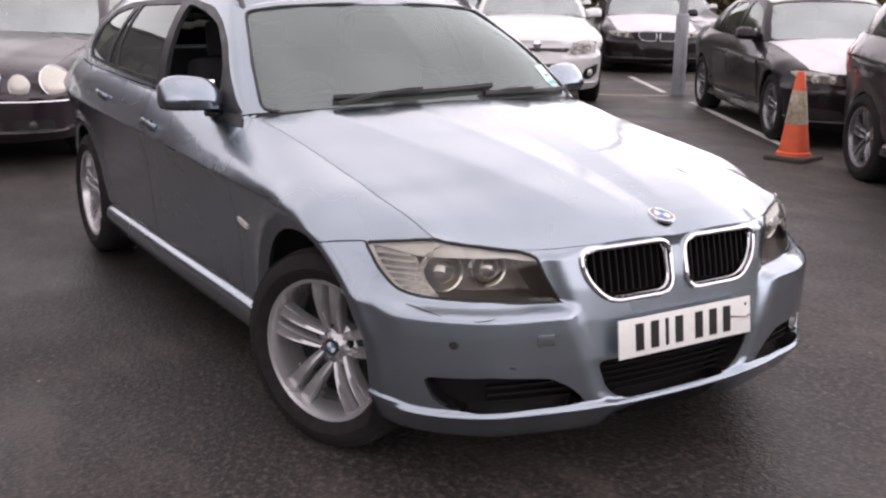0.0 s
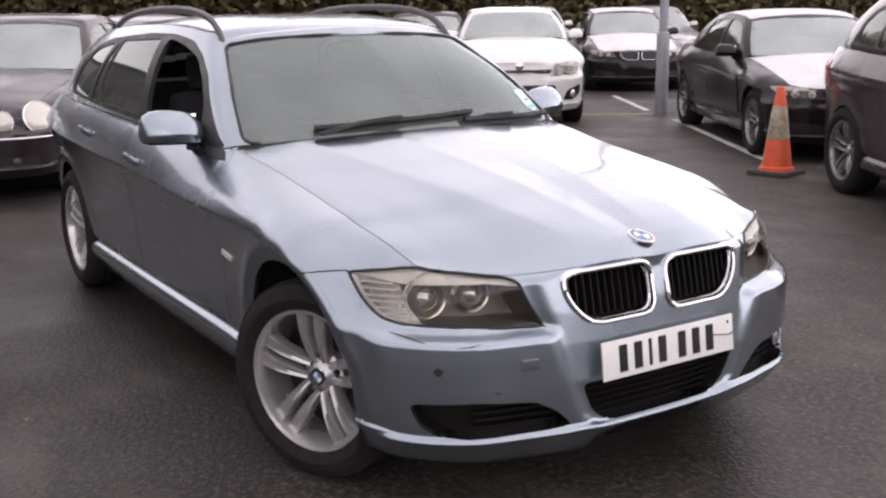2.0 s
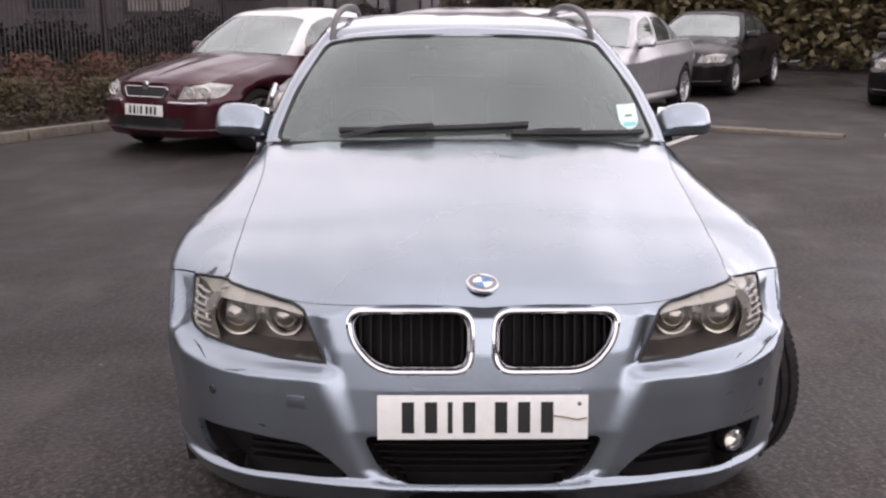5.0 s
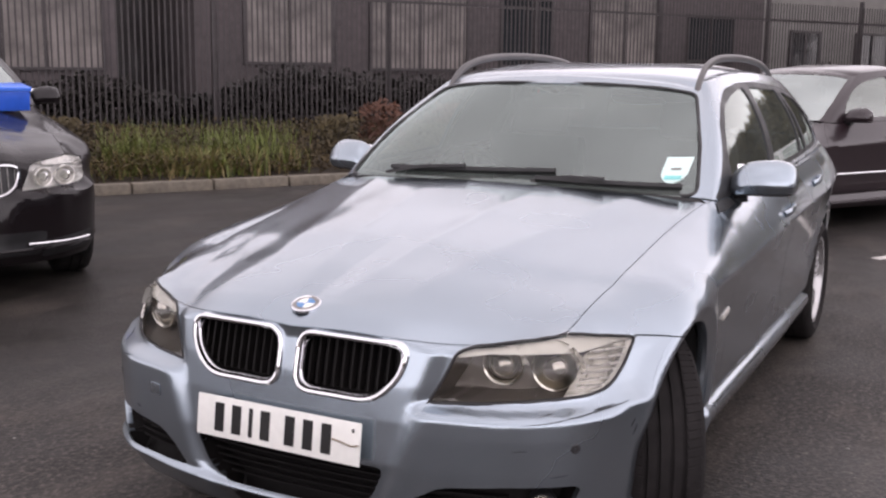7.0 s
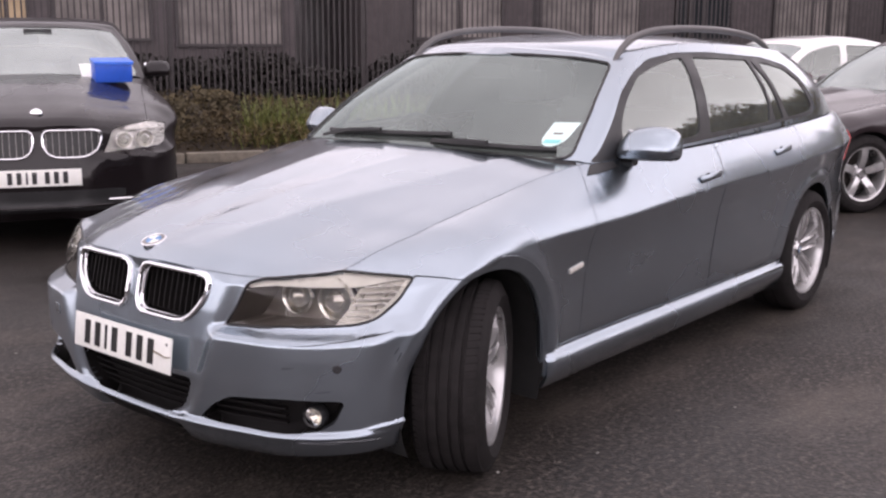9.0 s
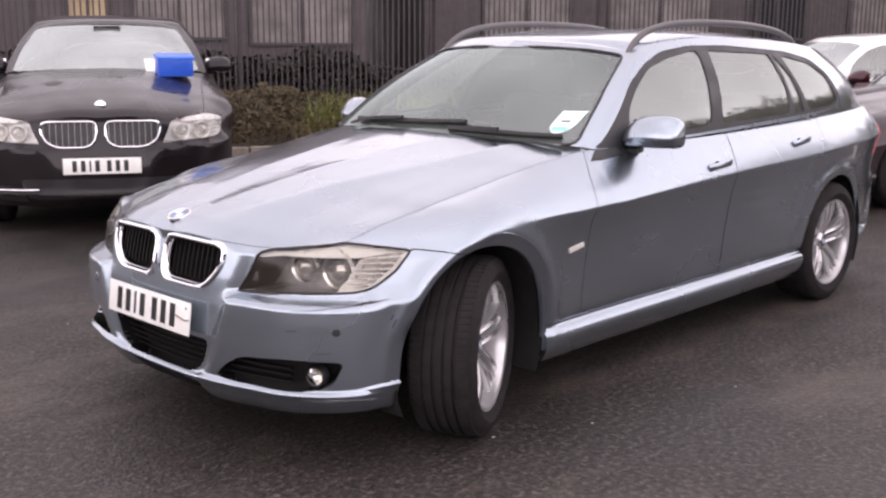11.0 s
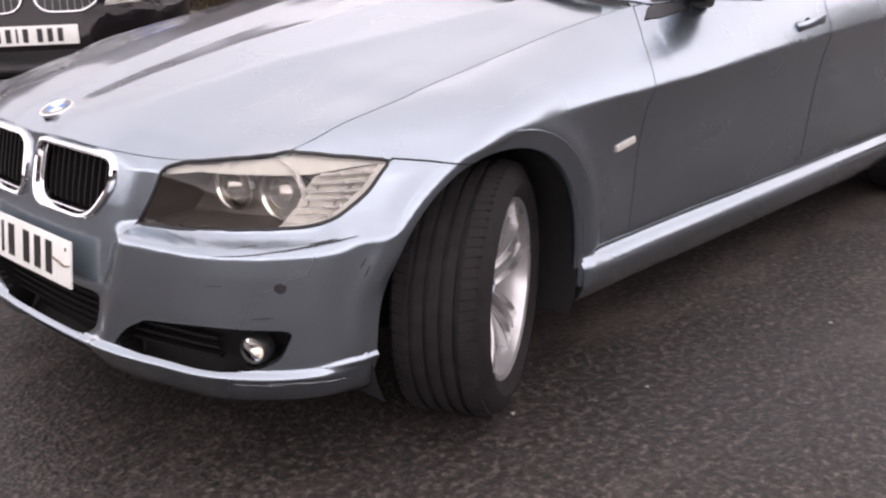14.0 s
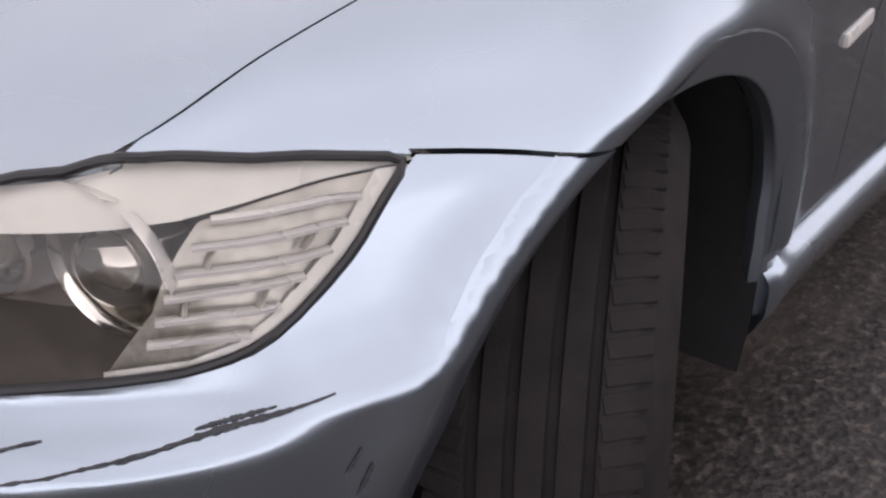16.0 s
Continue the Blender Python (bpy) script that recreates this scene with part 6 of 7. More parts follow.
# flanks: handles, side repeaters, sensors
for s in (1, -1):
    for x0, x1, z in ((-1.375, -1.555, 0.826), (-2.17, -2.34, 0.875)):
        pts, ctr = [], on_flank(tree, (x0 + x1) / 2, z, s)
        for f in np.linspace(0, 1, 11):
            p, n = on_flank(tree, x0 + (x1 - x0) * f, z + 0.012 * f, s)
            pts.append(p + n * (0.002 + 0.022 * math.sin(math.pi * f) ** 0.35))
        h = part("door_handle", sweep(pts, ring(0.013, 0.030, 10)), M_HERO, estate, "body-coloured door handle")
        # black disc laid on the door paints in the shade of the handle's hollow
        cup = lathe([(0.001, 0.0), (0.03, 0.001), (0.045, 0.004)], 28)
        bmesh.ops.scale(cup, vec=(0.60, 1, 0.55), verts=cup.verts)
        part("recess", cup, M_PLASTIC, h, m=Matrix.Translation(ctr[0] + ctr[1] * 0.0015 + Vector((0.045, 0, 0.006))) @ pose(0, 0, 0, -9 if s > 0 else 9, 0, 0 if s > 0 else 180))
    p, n = on_flank(tree, -0.472, 0.607, s)
    rp = box(0.088, 0.012, 0.020, 0.005)
    part("side_repeater", rp, M_CREAM, estate, "pale side indicator lens", m=Matrix.Translation(p) @ pose(0, 0, 0, 0, 9, 0))
    for y, z in ((0.748 if s > 0 else 0.701, 0.470),):
        p, n = on_nose(tree, s * y, z)
        m = Matrix.Translation(p + n * 0.0008) @ n.to_track_quat("Y", "Z").to_matrix().to_4x4()
        part("parking_sensor", lathe([(0.001, 0.0012), (0.0105, 0.0012), (0.011, 0.0), (0.0135, -0.001)], 20), M_DKALLOY, estate, m=m)
p, n = on_nose(tree, -0.47, 0.475)
m = Matrix.Translation(p + n * 0.0006) @ n.to_track_quat("Y", "Z").to_matrix().to_4x4()
part("tow_cover", box(0.05, 0.003, 0.032, 0.001), M_HERO, estate, m=m)

# scuffs on the bumper's corners: chipped paint down to black plastic
M_SCUFF = mat("scuffed_bumper_plastic", (0.03, 0.032, 0.036), 0.8, vary=0.4, scale=200)
M_SCRATCH = mat("pale_scratch", (0.50, 0.52, 0.55), 0.6, vary=0.2, scale=200)


def scuff(pts, width, material, s=1):
    line = []
    for y, z in spline(pts, 48):
        h = on_nose(tree, s * y, z)
        if h[0]:
            line.append((h[0], h[1]))
    P = []
    for i, (p, n) in enumerate(line):
        f = i / (len(line) - 1)
        w = width * math.sin(math.pi * min(max(f, 0.03), 0.97)) ** 0.6 * (0.45 + random.random() * 0.7)
        d = (line[min(i + 1, len(line) - 1)][0] - line[max(i - 1, 0)][0]).normalized()
        q = n.cross(d)
        P.append([p + n * 0.0012 + q * w / 2, p + n * 0.0016, p + n * 0.0012 - q * w / 2])
    g = grid(P)
    g.normal_update()
    for f in g.faces:
        if f.normal.x < 0:
            f.normal_flip()
    return part("scuff_mark", g, material, estate, "dark chipped scuff on the bumper paint" if material is M_SCUFF else "pale scratch on the bumper paint")


scuff([(0.64, 0.536), (0.69, 0.539), (0.73, 0.544), (0.755, 0.548)], 0.0035, M_SCUFF)
scuff([(0.745, 0.545), (0.775, 0.551), (0.80, 0.557), (0.833, 0.567)], 0.0065, M_SCUFF)
scuff([(0.768, 0.553), (0.785, 0.557), (0.806, 0.563)], 0.005, M_SCUFF)
scuff([(0.846, 0.478), (0.850, 0.492), (0.853, 0.505)], 0.005, M_SCUFF)
scuff([(0.842, 0.500), (0.846, 0.512), (0.849, 0.522)], 0.004, M_SCUFF)
scuff([(0.665, 0.549), (0.68, 0.552), (0.69, 0.553)], 0.003, M_SCUFF)
scuff([(0.62, 0.470), (0.64, 0.472), (0.655, 0.472)], 0.002, M_SCUFF)
scuff([(0.70, 0.400), (0.72, 0.402), (0.735, 0.404)], 0.002, M_SCUFF)
scuff([(0.72, 0.252), (0.77, 0.250), (0.81, 0.246)], 0.004, M_SCRATCH)
scuff([(0.66, 0.248), (0.70, 0.246), (0.74, 0.244)], 0.003, M_SCRATCH)
scuff([(0.60, 0.544), (0.63, 0.539), (0.66, 0.536)], 0.004, M_SCUFF, -1)
scuff([(0.72, 0.544), (0.75, 0.554), (0.775, 0.562)], 0.005, M_SCUFF, -1)
scuff([(0.55, 0.40), (0.56, 0.403), (0.57, 0.405)], 0.005, M_SCUFF, -1)

# roof rails
for s in (1, -1):
    pts = spline([(-1.225, 0.545, 1.30), (-1.285, 0.541, 1.355), (-1.40, 0.536, 1.405), (-1.62, 0.528, 1.436), (-1.95, 0.522, 1.446), (-2.3, 0.522, 1.440), (-2.6, 0.524, 1.415), (-2.76, 0.528, 1.375), (-2.82, 0.53, 1.34)], 44)
    part("roof_rail", sweep([(x, s * y, z) for x, y, z in pts], ring(0.024, 0.032, 12)), mat("satin_grey_rail", (0.11, 0.105, 0.105), 0.42, 0.3, vary=0.1, scale=20) if s > 0 else bpy.data.materials["satin_grey_rail"], estate, "satin grey roof rail")
# cowl, wipers, permit on the windscreen
g0 = np.array(BELT[:4])
bk = HERO.bonnet[-1]
t = np.linspace(0, 1, len(bk))
gg = spline(g0, len(bk))
P = [np.column_stack([bk[:, :2] * (1 - f) + gg[:, :2] * f, (bk[:, 2] - 0.022) * (1 - f) + (gg[:, 2] - 0.005) * f]) for f in (0, 0.5, 1)]
part("cowl", HERO.sheet(np.array(P)), M_PLASTIC, estate, "black plastic cowl under the windscreen")
st = BVHTree.FromBMesh(HERO.sheet(HERO.green))
edge = []
for y, z in SCREEN:
    h = st.ray_cast(Vector((2.0, y, z)), Vector((-1, 0, 0)))
    if h[0]:
        edge.append(h[0] + h[1] * 0.001)
part("screen_seal", sweep(edge, ring(0.013, 0.008, 8), closed=True, up=(0.7, 0, 0.7)), M_PLASTIC, estate, "black rubber windscreen seal")


def on_screen(y, z, lift=0.0):
    h = st.ray_cast(Vector((2.0, y, z)), Vector((-1, 0, 0)))
    return h[0] + h[1] * lift


for y0, z0, y1, z1, yp in ((-0.46, 1.000, 0.22, 1.022, -0.30), (0.16, 0.996, 0.650, 0.986, 0.30)):
    line = [on_screen(y0 + (y1 - y0) * f, z0 + (z1 - z0) * f, 0.012) for f in np.linspace(0, 1, 12)]
    wp = part("wiper", sweep(line, [(-0.006, -0.012), (0.006, -0.012), (0.010, 0.004), (0.0, 0.012), (-0.010, 0.004)], up=(0.6, 0, 0.8)), M_PLASTIC, estate, "black windscreen wiper")
    mid = on_screen(y0 + (y1 - y0) * 0.5, z0 + (z1 - z0) * 0.5, 0.03)
    root = Vector((-0.50 - abs(yp) * 0.12, yp - 0.16, 0.992))
    part("wiper_arm", sweep([root, (root + mid) / 2 + Vector((0.012, 0, 0.012)), mid], [(-0.009, -0.006), (0.009, -0.006), (0.007, 0.006), (-0.007, 0.006)]), M_PLASTIC, wp)
P = [[on_screen(0.6125 + k * 0.041 * math.sqrt(1 - (1 - min(1, f / 0.45 + 0.03)) ** 2), 1.004 + 0.082 * f, -0.002) for k in np.linspace(-1, 1, 9)] for f in np.linspace(0, 1, 14)]
pm = part("parking_permit", grid(P), M_STICK, estate, "pale mint paper permit stuck to the windscreen")
P = [[on_screen(y, z, 0.0) for y in np.linspace(0.598, 0.628, 5)] for z in np.linspace(1.044, 1.050, 3)]
part("print_bar", grid(P), M_HLBEZEL, pm)
P = [[on_screen(y, z, 0.0) for y in np.linspace(0.586, 0.638, 5)] for z in np.linspace(1.014, 1.026, 3)]
part("print_bar", grid(P), M_STICKB, pm)
# tail lamps
for s in (1, -1):
    b = HERO.sheet(HERO.side)
    keep = set(carve(b, [(-3.35, 0.74), (-3.80, 0.74), (-3.80, 0.90), (-3.42, 0.90)], (0, 2), lambda c, s=s: c.y * s > 0.40))
    bmesh.ops.delete(b, geom=[f for f in b.faces if f not in keep], context="FACES")
    part("tail_lamp", returns(sunk(b, -0.004), 0.01), M_RED, estate, "red tail lamp")

# ---- parked cars ----
def parked(name, label, x, y, h, paint_m, S, roof=None, bonnet=None, style="five", R=0.325, rim=0.22, lamps=True, alloy=None, pillar=None, slim=False):
    car = thing(name, label, "car", pose(x, y, 0, 0, 0, h), "parked cars")
    t, p = build_body(car, S, paint_m, roof, bonnet, pillar=pillar, glass_f=M_PSCREEN, detail=False, cut_lamps=lamps, lights=SLIM if slim else None)
    kw, ky = S.k[0], S.k[3]
    for s in (1, -1):
        for cx in (0, -2.76 * kw):
            wheel(car, cx, s * (0.765 * ky), s, 0, R=R, rim=rim, style=style, alloy=alloy)
        door_mirror(car, S, s, paint_m)
        if lamps:
            headlight(car, p.pop(("head", s)), s, S, slim=slim)
    cabin(car, S)
    b = S.sheet(S.bonnet)
    return car, t, BVHTree.FromBMesh(b)


def on_sheet(t, y, z, lift=0.0):
    h = t.ray_cast(Vector((3.0, y, z)), Vector((-1, 0, 0)))
    return h[0] + h[1] * lift, h[1]


def patch(car, t, poly, lift, material, name, label="", frame_m=None, fw=0.02):
    """A shaped piece laid over the nose of a car, following its surface, with an optional frame."""
    ys = [p[0] for p in poly]
    lo, hi = min(ys) + 0.002, max(ys) - 0.002
    P = []
    for y in np.linspace(lo, hi, 26):
        cut = []
        for (y0, z0), (y1, z1) in zip(poly, poly[1:] + poly[:1]):
            if (y0 > y) != (y1 > y):
                cut.append(z0 + (z1 - z0) * (y - y0) / (y1 - y0))
        P.append([on_sheet(t, y, z, lift)[0] for z in np.linspace(min(cut), max(cut), 7)])
    b = grid(P)
    b.normal_update()
    if sum(f.normal.x for f in b.faces) < 0:
        bmesh.ops.reverse_faces(b, faces=b.faces)
    ob = part(name, returns(b, 0.012), material, car, label)
    if frame_m:
        part("frame", sweep([on_sheet(t, y, z, lift + 0.004)[0] for y, z in poly], ring(fw, 0.02, 8), closed=True, up=(1, 0, 0)), frame_m, ob)
    return ob


def bars(ob, t, poly, n, vertical, material, lift=0.016, width=0.010):
    a = [p[0 if vertical else 1] for p in poly]
    lo, hi = min(a), max(a)
    for k in range(n):
        c = lo + (hi - lo) * (k + 0.5) / n
        other = [q for q in np.linspace(-1.2, 1.6, 280) if (inside(c, q, poly) if vertical else inside(q, c, poly))]
        if len(other) < 3:
            continue
        pts = [on_sheet(t, c if vertical else q, q if vertical else c, lift)[0] for q in np.linspace(other[0], other[-1], 6)]
        part("slat", sweep(pts, ring(width, width, 6), up=(1, 0, 0)), material, ob)


def plate_on(car, t, z, lift=0.012):
    p, n = on_sheet(t, 0.0, z, lift)
    return number_plate(car, pose(p.x, 0, z, 0, -4, 0))


def badge_on(car, p, r=0.04, material=None):
    return part("badge", lathe([(r, -0.006), (r, 0.004), (r * 0.85, 0.007), (0.001, 0.008)], 24), material or M_CHROME, car, "round bonnet badge", m=pose(*p, 0, 0, -90))


def oval(car, t, y, z, a, b, s):
    """An oval lamp: chrome rim, reflector and domed lens."""
    p, n = on_sheet(t, s * y, z, 0.0)
    m = Matrix.Translation(p - n * 0.01) @ n.to_track_quat("Y", "Z").to_matrix().to_4x4() @ Matrix.Diagonal((a, 1, b, 1))
    o = part("headlight", lathe([(1.0, -0.02), (1.03, 0.012), (0.98, 0.018), (0.95, 0.012)], 32), M_CHROME, car, "oval headlight", m=m)
    part("lens", lathe([(0.97, 0.010), (0.85, 0.020), (0.6, 0.030), (0.3, 0.035), (0.001, 0.036)], 28), M_LAMPF, o, "pale clear lamp face")
    return o


def seam_line(car, t, z, y0, y1, material, lift=0.008, w=0.02):
    pts = [on_sheet(t, y, z, lift)[0] for y in np.linspace(y0, y1, 14)]
    return part("bumper_strip", sweep(pts, ring(0.012, w, 6), up=(0, 0, 1)), material, car, "chrome bumper strip")


# black hatchback by the planting bed
gt, t, tb = parked("hatchback_car", "black metallic hatchback car nose-out beside planting bed", -1.38, -4.30, 59.2, M_BLACKP, Shape(3.07, 0.86, 1.05, 0.95, 1.14, 1.55, fine=0.6))
for s in (1, -1):
    kp = rounded([(0.03, 0.795), (0.03, 0.67), (0.09, 0.615), (0.30, 0.615), (0.38, 0.665), (0.405, 0.76), (0.37, 0.79)], 0.05, 3)
    kp = kp if s > 0 else mirrored(kp)
    g = patch(gt, t, kp, 0.002, M_PLASTIC, "grille", "black grille with chrome bars", M_CHROME)
    bars(g, t, kp, 9, True, M_STEEL, 0.004, 0.005)
    f = rounded([(0.50, 0.24), (0.86, 0.28), (0.84, 0.37), (0.52, 0.34)], 0.02, 2)
    patch(gt, t, f if s > 0 else mirrored(f), 0.002, M_PLASTIC, "side_intake", "black side air intake")
    seam_line(gt, t, 0.33, s * 0.42, s * 0.80, M_CHROME, 0.02, 0.016)
low = rounded([(-0.55, 0.40), (-0.5, 0.26), (0.5, 0.26), (0.55, 0.40)], 0.03, 2)
patch(gt, t, low, 0.002, M_PLASTIC, "lower_intake", "black lower air intake")
plate_on(gt, t, 0.49)
h = tb.ray_cast(Vector((0.66, 0, 3)), Vector((0, 0, -1)))
badge_on(gt, h[0] + Vector((0.01, 0, 0.012)))
h = tb.ray_cast(Vector((-0.40, 0.53, 3)), Vector((0, 0, -1)))
m = gt.matrix_basis @ Matrix.Translation(h[0] + Vector((0, 0, 0.004))) @ pose(0, 0, 0, 0, 7, 8)
tub_ = thing("blue_box", "bright blue plastic box standing on the bonnet", "plastic box", m)
bb = bmesh.new()
bb = box(0.20, 0.275, 0.135, 0.012, (0, 0, 0.0675), bb)
part("box_body", bb, M_BLUE, tub_)
part("lid", box(0.215, 0.29, 0.03, 0.01, (0, 0, 0.148)), mat("blue_plastic_lid", (0.05, 0.18, 0.75), 0.3, vary=0.08, scale=20), tub_)

paper = thing("paper_sheet", "white paper sheet leaning on the windscreen behind the box", "paper", gt.matrix_basis @ Matrix.Translation(h[0] + Vector((-0.13, -0.10, 0.075))) @ pose(0, 0, 0, 0, -52, 6))
part("sheet", box(0.004, 0.25, 0.17, 0.0012), M_PLATE, paper)

# dark saloon with oval lamps
merc, t, tb = parked("saloon_car", "dark plum-black saloon car with chrome grille", -6.62, -0.72, -31, M_MERC, Shape(2.85, 0.84, 1.1, 0.91, 1.0, 1.44, saloon=1, fine=0.6), lamps=False)
gp = rounded([(-0.37, 0.705), (-0.34, 0.54), (0.34, 0.54), (0.37, 0.705)], 0.03, 3)
g = patch(merc, t, gp, 0.004, M_PLASTIC, "grille", "chrome-barred radiator grille", M_CHROME, 0.026)
bars(g, t, gp, 5, False, M_CHROME, 0.016, 0.009)
part("centre_bar", sweep([on_sheet(t, 0, z, 0.018)[0] for z in (0.545, 0.62, 0.70)], ring(0.014, 0.012, 6), up=(1, 0, 0)), M_CHROME, g)
for s in (1, -1):
    oval(merc, t, 0.730, 0.645, 0.142, 0.132, s)
    oval(merc, t, 0.50, 0.620, 0.078, 0.088, s)
    seam_line(merc, t, 0.50, s * 0.30, s * 0.84, M_CHROME)
    f = rounded([(0.46, 0.27), (0.74, 0.27), (0.74, 0.36), (0.46, 0.36)], 0.03, 2)
    fo = patch(merc, t, f if s > 0 else mirrored(f), 0.002, M_PLASTIC, "fog_recess", "black fog lamp recess")
    p, n = on_sheet(t, s * 0.60, 0.315, 0.006)
    part("fog_lamp", lathe([(0.036, 0.0), (0.026, 0.005), (0.001, 0.008)], 20), M_RING, fo, m=Matrix.Translation(p) @ n.to_track_quat("Y", "Z").to_matrix().to_4x4())
    pts = [on_flank(t, x, 0.50, s)[0] + Vector((0, s * 0.006, 0)) for x in np.linspace(-0.45, -2.35, 12)]
    part("side_strip", sweep(pts, ring(0.012, 0.018, 6)), M_CHROME, merc, "chrome side strip")
    for x in (-1.45, -2.3):
        p, n = on_flank(t, x, 0.82, s)
        part("door_handle", sweep([p + Vector((0.09, s * 0.01, 0)), p + Vector((0, s * 0.035, 0)), p + Vector((-0.09, s * 0.01, 0))], ring(0.014, 0.022, 8)), M_CHROME, merc)
patch(merc, t, rounded([(-0.40, 0.36), (-0.38, 0.26), (0.38, 0.26), (0.40, 0.36)], 0.03, 2), 0.002, M_PLASTIC, "lower_intake", "black lower air intake")
plate_on(merc, t, 0.44, 0.02)

# maroon saloon
MAROON_AT = (-8.0, -2.62)
maroon, t, tb = parked("saloon_car", "dark maroon saloon car with a pale roof", *MAROON_AT, -31, M_MAROON, Shape(2.75, 0.8, 1.05, 0.88, 1.0, 1.44, saloon=1, fine=0.6), roof=M_WHITE, pillar=M_WHITE)
patch(maroon, t, rounded([(-0.30, 0.68), (-0.25, 0.58), (0.25, 0.58), (0.30, 0.68)], 0.03, 2), 0.003, M_PLASTIC, "grille", "black radiator grille", M_CHROME, 0.014)
patch(maroon, t, rounded([(-0.5, 0.38), (-0.45, 0.26), (0.45, 0.26), (0.5, 0.38)], 0.03, 2), 0.003, M_PLASTIC, "lower_intake", "black lower air intake")
badge_on(maroon, on_sheet(t, 0, 0.69, 0.01)[0], 0.045)
plate_on(maroon, t, 0.45)
seam_line(maroon, t, 0.53, -0.7, -0.32, M_CHROME)
seam_line(maroon, t, 0.53, 0.32, 0.7, M_CHROME)

# white small hatchback
kia, t, tb = parked("small_hatchback", "white small hatchback car with black lower grille", -8.12, 6.03, -33, M_WHITE, Shape(2.57, 0.83, 0.6, 0.86, 1.1, 1.455, cowl=0.15, fine=0.6), R=0.30, rim=0.20)
g = patch(kia, t, rounded([(-0.40, 0.705), (-0.38, 0.65), (-0.1, 0.665), (0, 0.655), (0.1, 0.665), (0.38, 0.65), (0.40, 0.705)], 0.015, 2), 0.003, M_PLASTIC, "grille", "narrow black upper grille", M_CHROME, 0.010)
gp = rounded([(-0.46, 0.52), (-0.40, 0.30), (0.40, 0.30), (0.46, 0.52)], 0.05, 3)
g = patch(kia, t, gp, 0.003, M_PLASTIC, "lower_grille", "black lower grille with bars")
bars(g, t, gp, 7, False, M_PLASTIC, 0.012, 0.008)
for s in (1, -1):
    f = rounded([(0.54, 0.34), (0.66, 0.33), (0.76, 0.40), (0.78, 0.52), (0.60, 0.46)], 0.03, 3)
    fo = patch(kia, t, f if s > 0 else mirrored(f), 0.003, M_PLASTIC, "fog_recess", "black fog lamp recess")
    p, n = on_sheet(t, s * 0.66, 0.41, 0.012)
    part("fog_lamp", lathe([(0.045, 0.0), (0.035, 0.01), (0.001, 0.015)], 20), M_REFLECT, fo, m=Matrix.Translation(p) @ n.to_track_quat("Y", "Z").to_matrix().to_4x4())
badge_on(kia, on_sheet(t, 0, 0.745, 0.008)[0], 0.05)

# black coupe and black saloon, new and still in their film
coupe, t, tb = parked("coupe_car", "black coupe car with white protective film on bonnet", -3.64, 6.68, -31.8, M_BLACKP, Shape(2.81, 0.78, 1.05, 0.91, 0.97, 1.38, saloon=0.6, fine=0.6), roof=M_FILM, bonnet=M_FILM, style="twin", alloy=M_MIDALLOY, slim=True)
bmw2, t2, _ = parked("saloon_car", "black saloon car with white protective film on bonnet", -11.27, 10.98, -33.5, M_BLACKP, Shape(2.81, 0.78, 1.05, 0.91, 1.0, 1.43, saloon=1, fine=0.6), roof=M_FILM, bonnet=M_FILM, alloy=M_DKALLOY, slim=True)
for car, tt in ((coupe, t), (bmw2, t2)):
    for s in (1, -1):
        kp = KIDNEY if s > 0 else mirrored(KIDNEY)
        g = patch(car, tt, kp, 0.002, M_PLASTIC, "grille", "black grille in a chrome frame", M_CHROME, 0.014)
        f = rounded([(0.40, 0.26), (0.76, 0.28), (0.76, 0.38), (0.45, 0.36)], 0.02, 2)
        patch(car, tt, f if s > 0 else mirrored(f), 0.002, M_PLASTIC, "side_intake", "black side air intake")
# film wrap over the coupe's flank, creased
for s in (-1,):
    pts = [[on_flank(t, x, z, s)[0] + Vector((0, s * (0.006 + 0.004 * abs(noise.noise(Vector((x * 7, z * 9, 0))))), 0)) for x in np.linspace(-0.50, -2.25, 40)] for z in np.linspace(0.36, 0.74, 14)]
    g = grid(pts)
    part("film_wrap", g, mat("clear_creased_film", (0.011, 0.009, 0.010), 0.2, coat=0.35, vary=0.3, scale=6, bump=0.25, bscale=9), coupe, "creased clear film over the doors")

# dark crossover, tail towards the cone
XS = Shape(2.7, 0.85, 0.85, 0.92, 1.1, 1.55, fine=0.6)
xcar, t, tb = parked("crossover_car", "dark brown crossover car with red tail lamps", 0.59, 4.18, -30, M_MERC, Shape(2.7, 0.85, 0.85, 0.92, 1.1, 1.55, fine=0.6), R=0.335, rim=0.225, style="twin", alloy=M_MIDALLOY)
for s in (1, -1):
    b = XS.sheet(XS.side)
    keep = set(carve(b, [(-3.05, 0.80), (-3.9, 0.80), (-3.9, 1.0), (-3.12, 1.0)], (0, 2), lambda c, s=s: c.y * s > 0.35))
    bmesh.ops.delete(b, geom=[f for f in b.faces if f not in keep], context="FACES")
    part("tail_lamp", returns(sunk(b, -0.006), 0.012), M_RED, xcar, "red tail lamp")

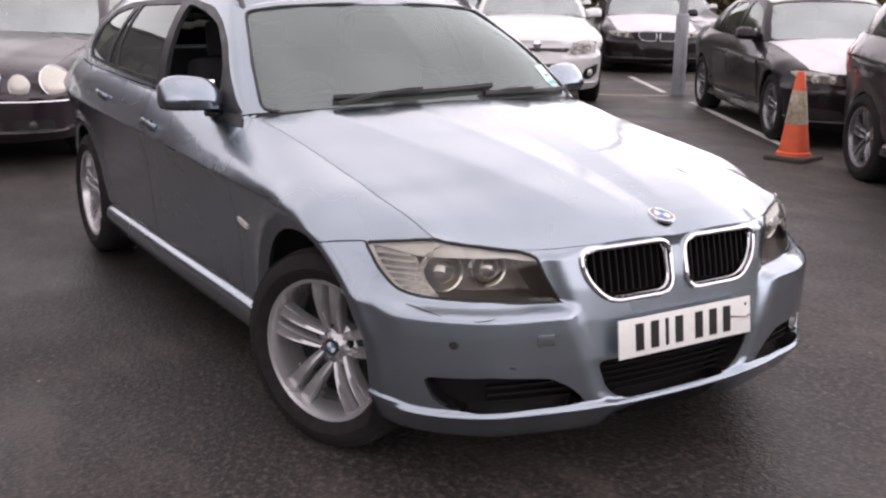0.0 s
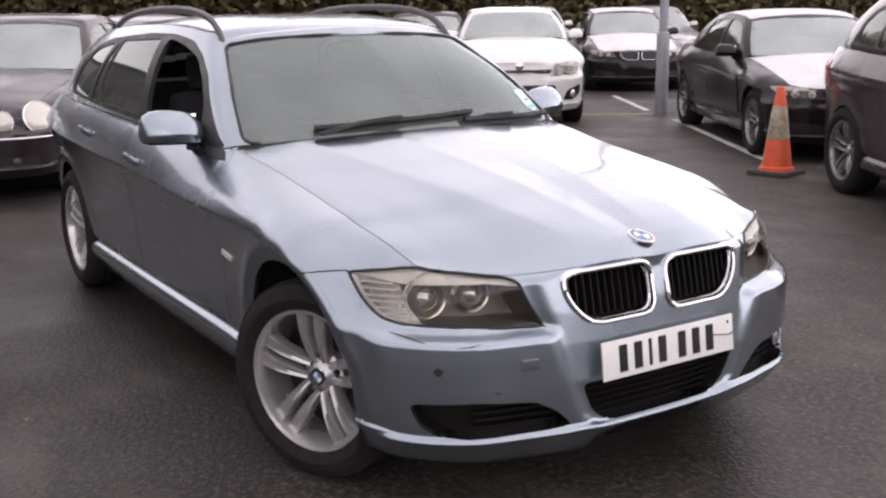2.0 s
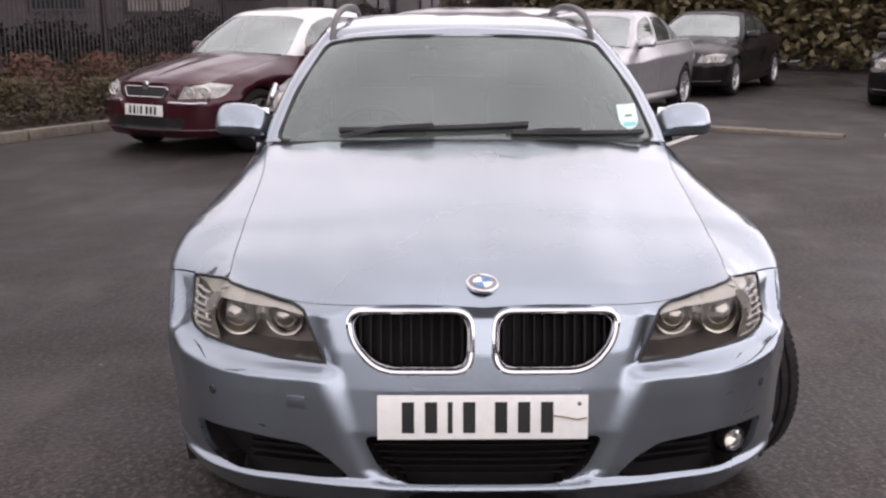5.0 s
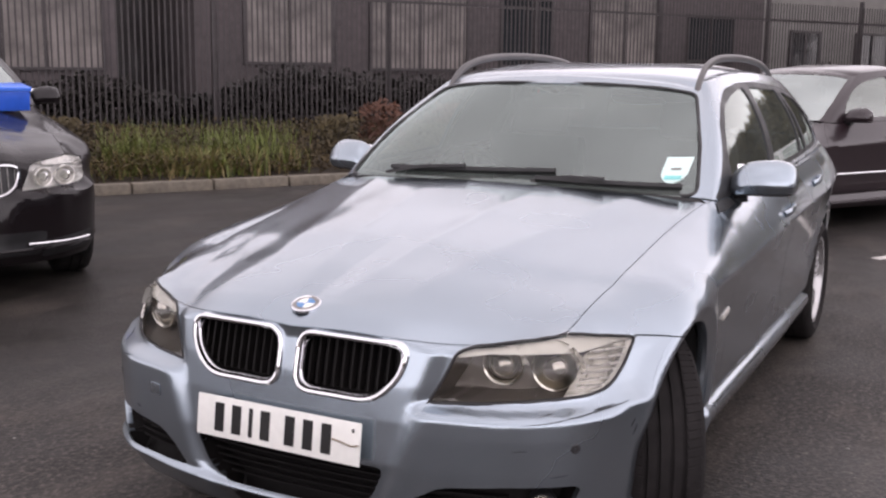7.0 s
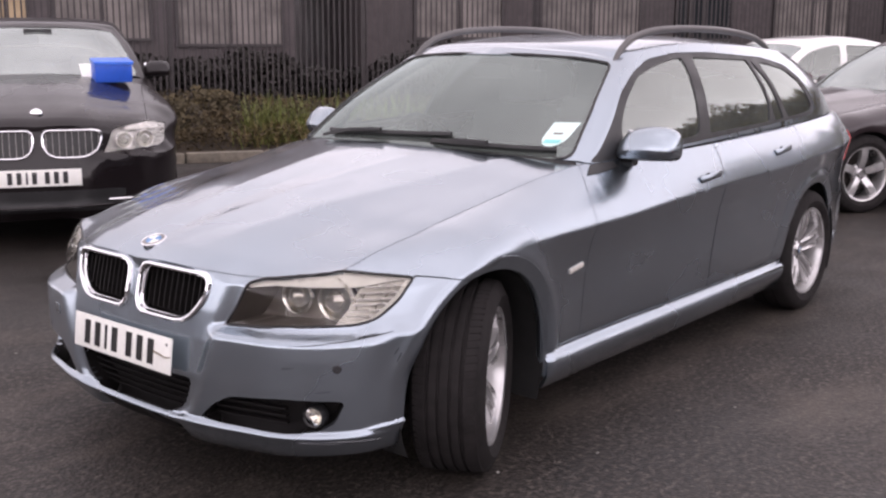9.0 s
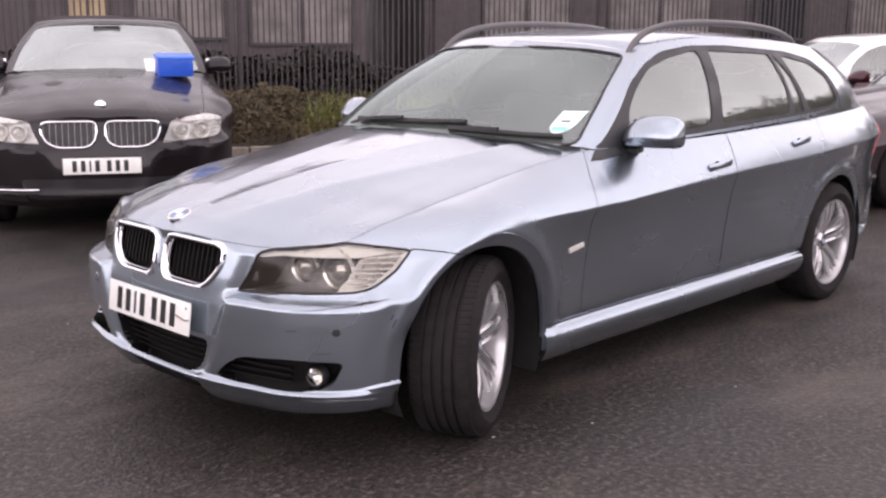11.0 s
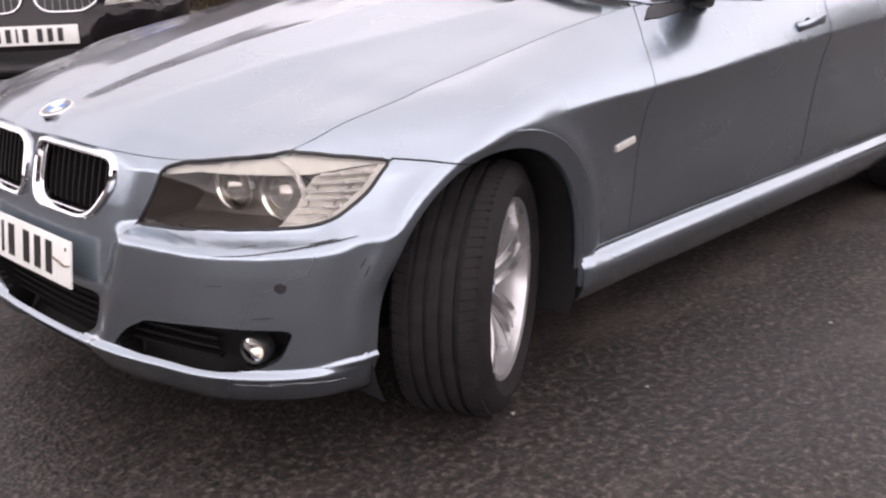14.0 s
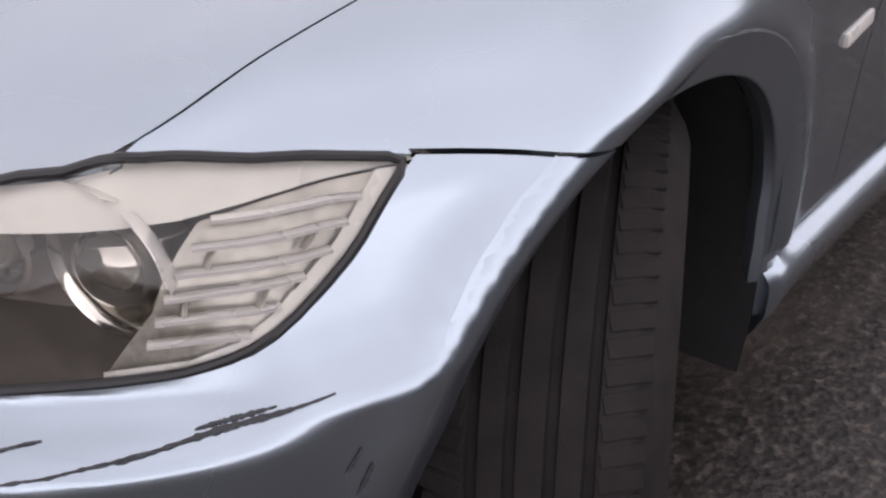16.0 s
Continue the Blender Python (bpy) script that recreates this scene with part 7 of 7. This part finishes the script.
# silver and dark cars of the far row
silver, t, tb = parked("saloon_car", "silver saloon car in the far row", -10.46, 1.49, -30.5, M_SILVER, Shape(2.75, 0.84, 1.0, 0.9, 1.0, 1.42, saloon=1, fine=0.6))
parked("saloon_car", "black saloon car parked tail to tail with the silver saloon", -15.1, 4.3, -31, M_BLACKP, Shape(2.75, 0.84, 1.0, 0.9, 1.0, 1.42, saloon=1, fine=0.5))
parked("saloon_car", "black saloon car parked in the far row", *bay(-14.6, -0.1).xy, -31, M_BLACKP, Shape(2.75, 0.84, 1.0, 0.9, 1.0, 1.42, saloon=1, fine=0.5))
parked("hatchback_car", "grey hatchback car parked in the far row", *bay(-20.5, 5.4).xy, -31, M_SILVER, Shape(2.6, 0.84, 0.7, 0.9, 1.05, 1.48, fine=0.5))
parked("small_hatchback", "white small car parked in the back row", *bay(-21.5, 2.6).xy, -31, M_WHITE, Shape(2.5, 0.8, 0.6, 0.86, 1.1, 1.5, cowl=0.1, fine=0.5))
parked("saloon_car", "white saloon car parked behind the row", *bay(-11.0, -6.2).xy, -31, M_WHITE, Shape(2.7, 0.8, 0.9, 0.88, 1.0, 1.45, fine=0.5))

# ---- loose stones on the asphalt ----
stone = bmesh.new()
bmesh.ops.create_icosphere(stone, subdivisions=1, radius=0.007)
for v in stone.verts:
    v.co.z = v.co.z * 0.55 + 0.003
    v.co *= 1 + 0.25 * noise.noise(v.co * 90)
M_STONE = mat("pale_chip", (0.26, 0.25, 0.23), 0.8, vary=0.25, scale=60)
first = None
for x, y in ((-1.088, 1.216), (0.004, 0.886), (0.42, 1.42), (-0.35, 1.05), (0.35, -1.55), (-0.9, -1.5), (0.9, -1.35), (1.3, -0.9), (-1.9, 1.75), (-1.5, 2.2), (1.15, 1.45), (0.75, 1.9)):
    o = part("stone_chip", stone, M_STONE) if first is None else new("stone_chip", first.data)
    first = first or o
    o.matrix_basis = pose(x, y, 0.0, 0, 0, random.uniform(0, 360))
    tagged(o, "small pale stone chip lying on the asphalt", "stone", "loose stone chips")
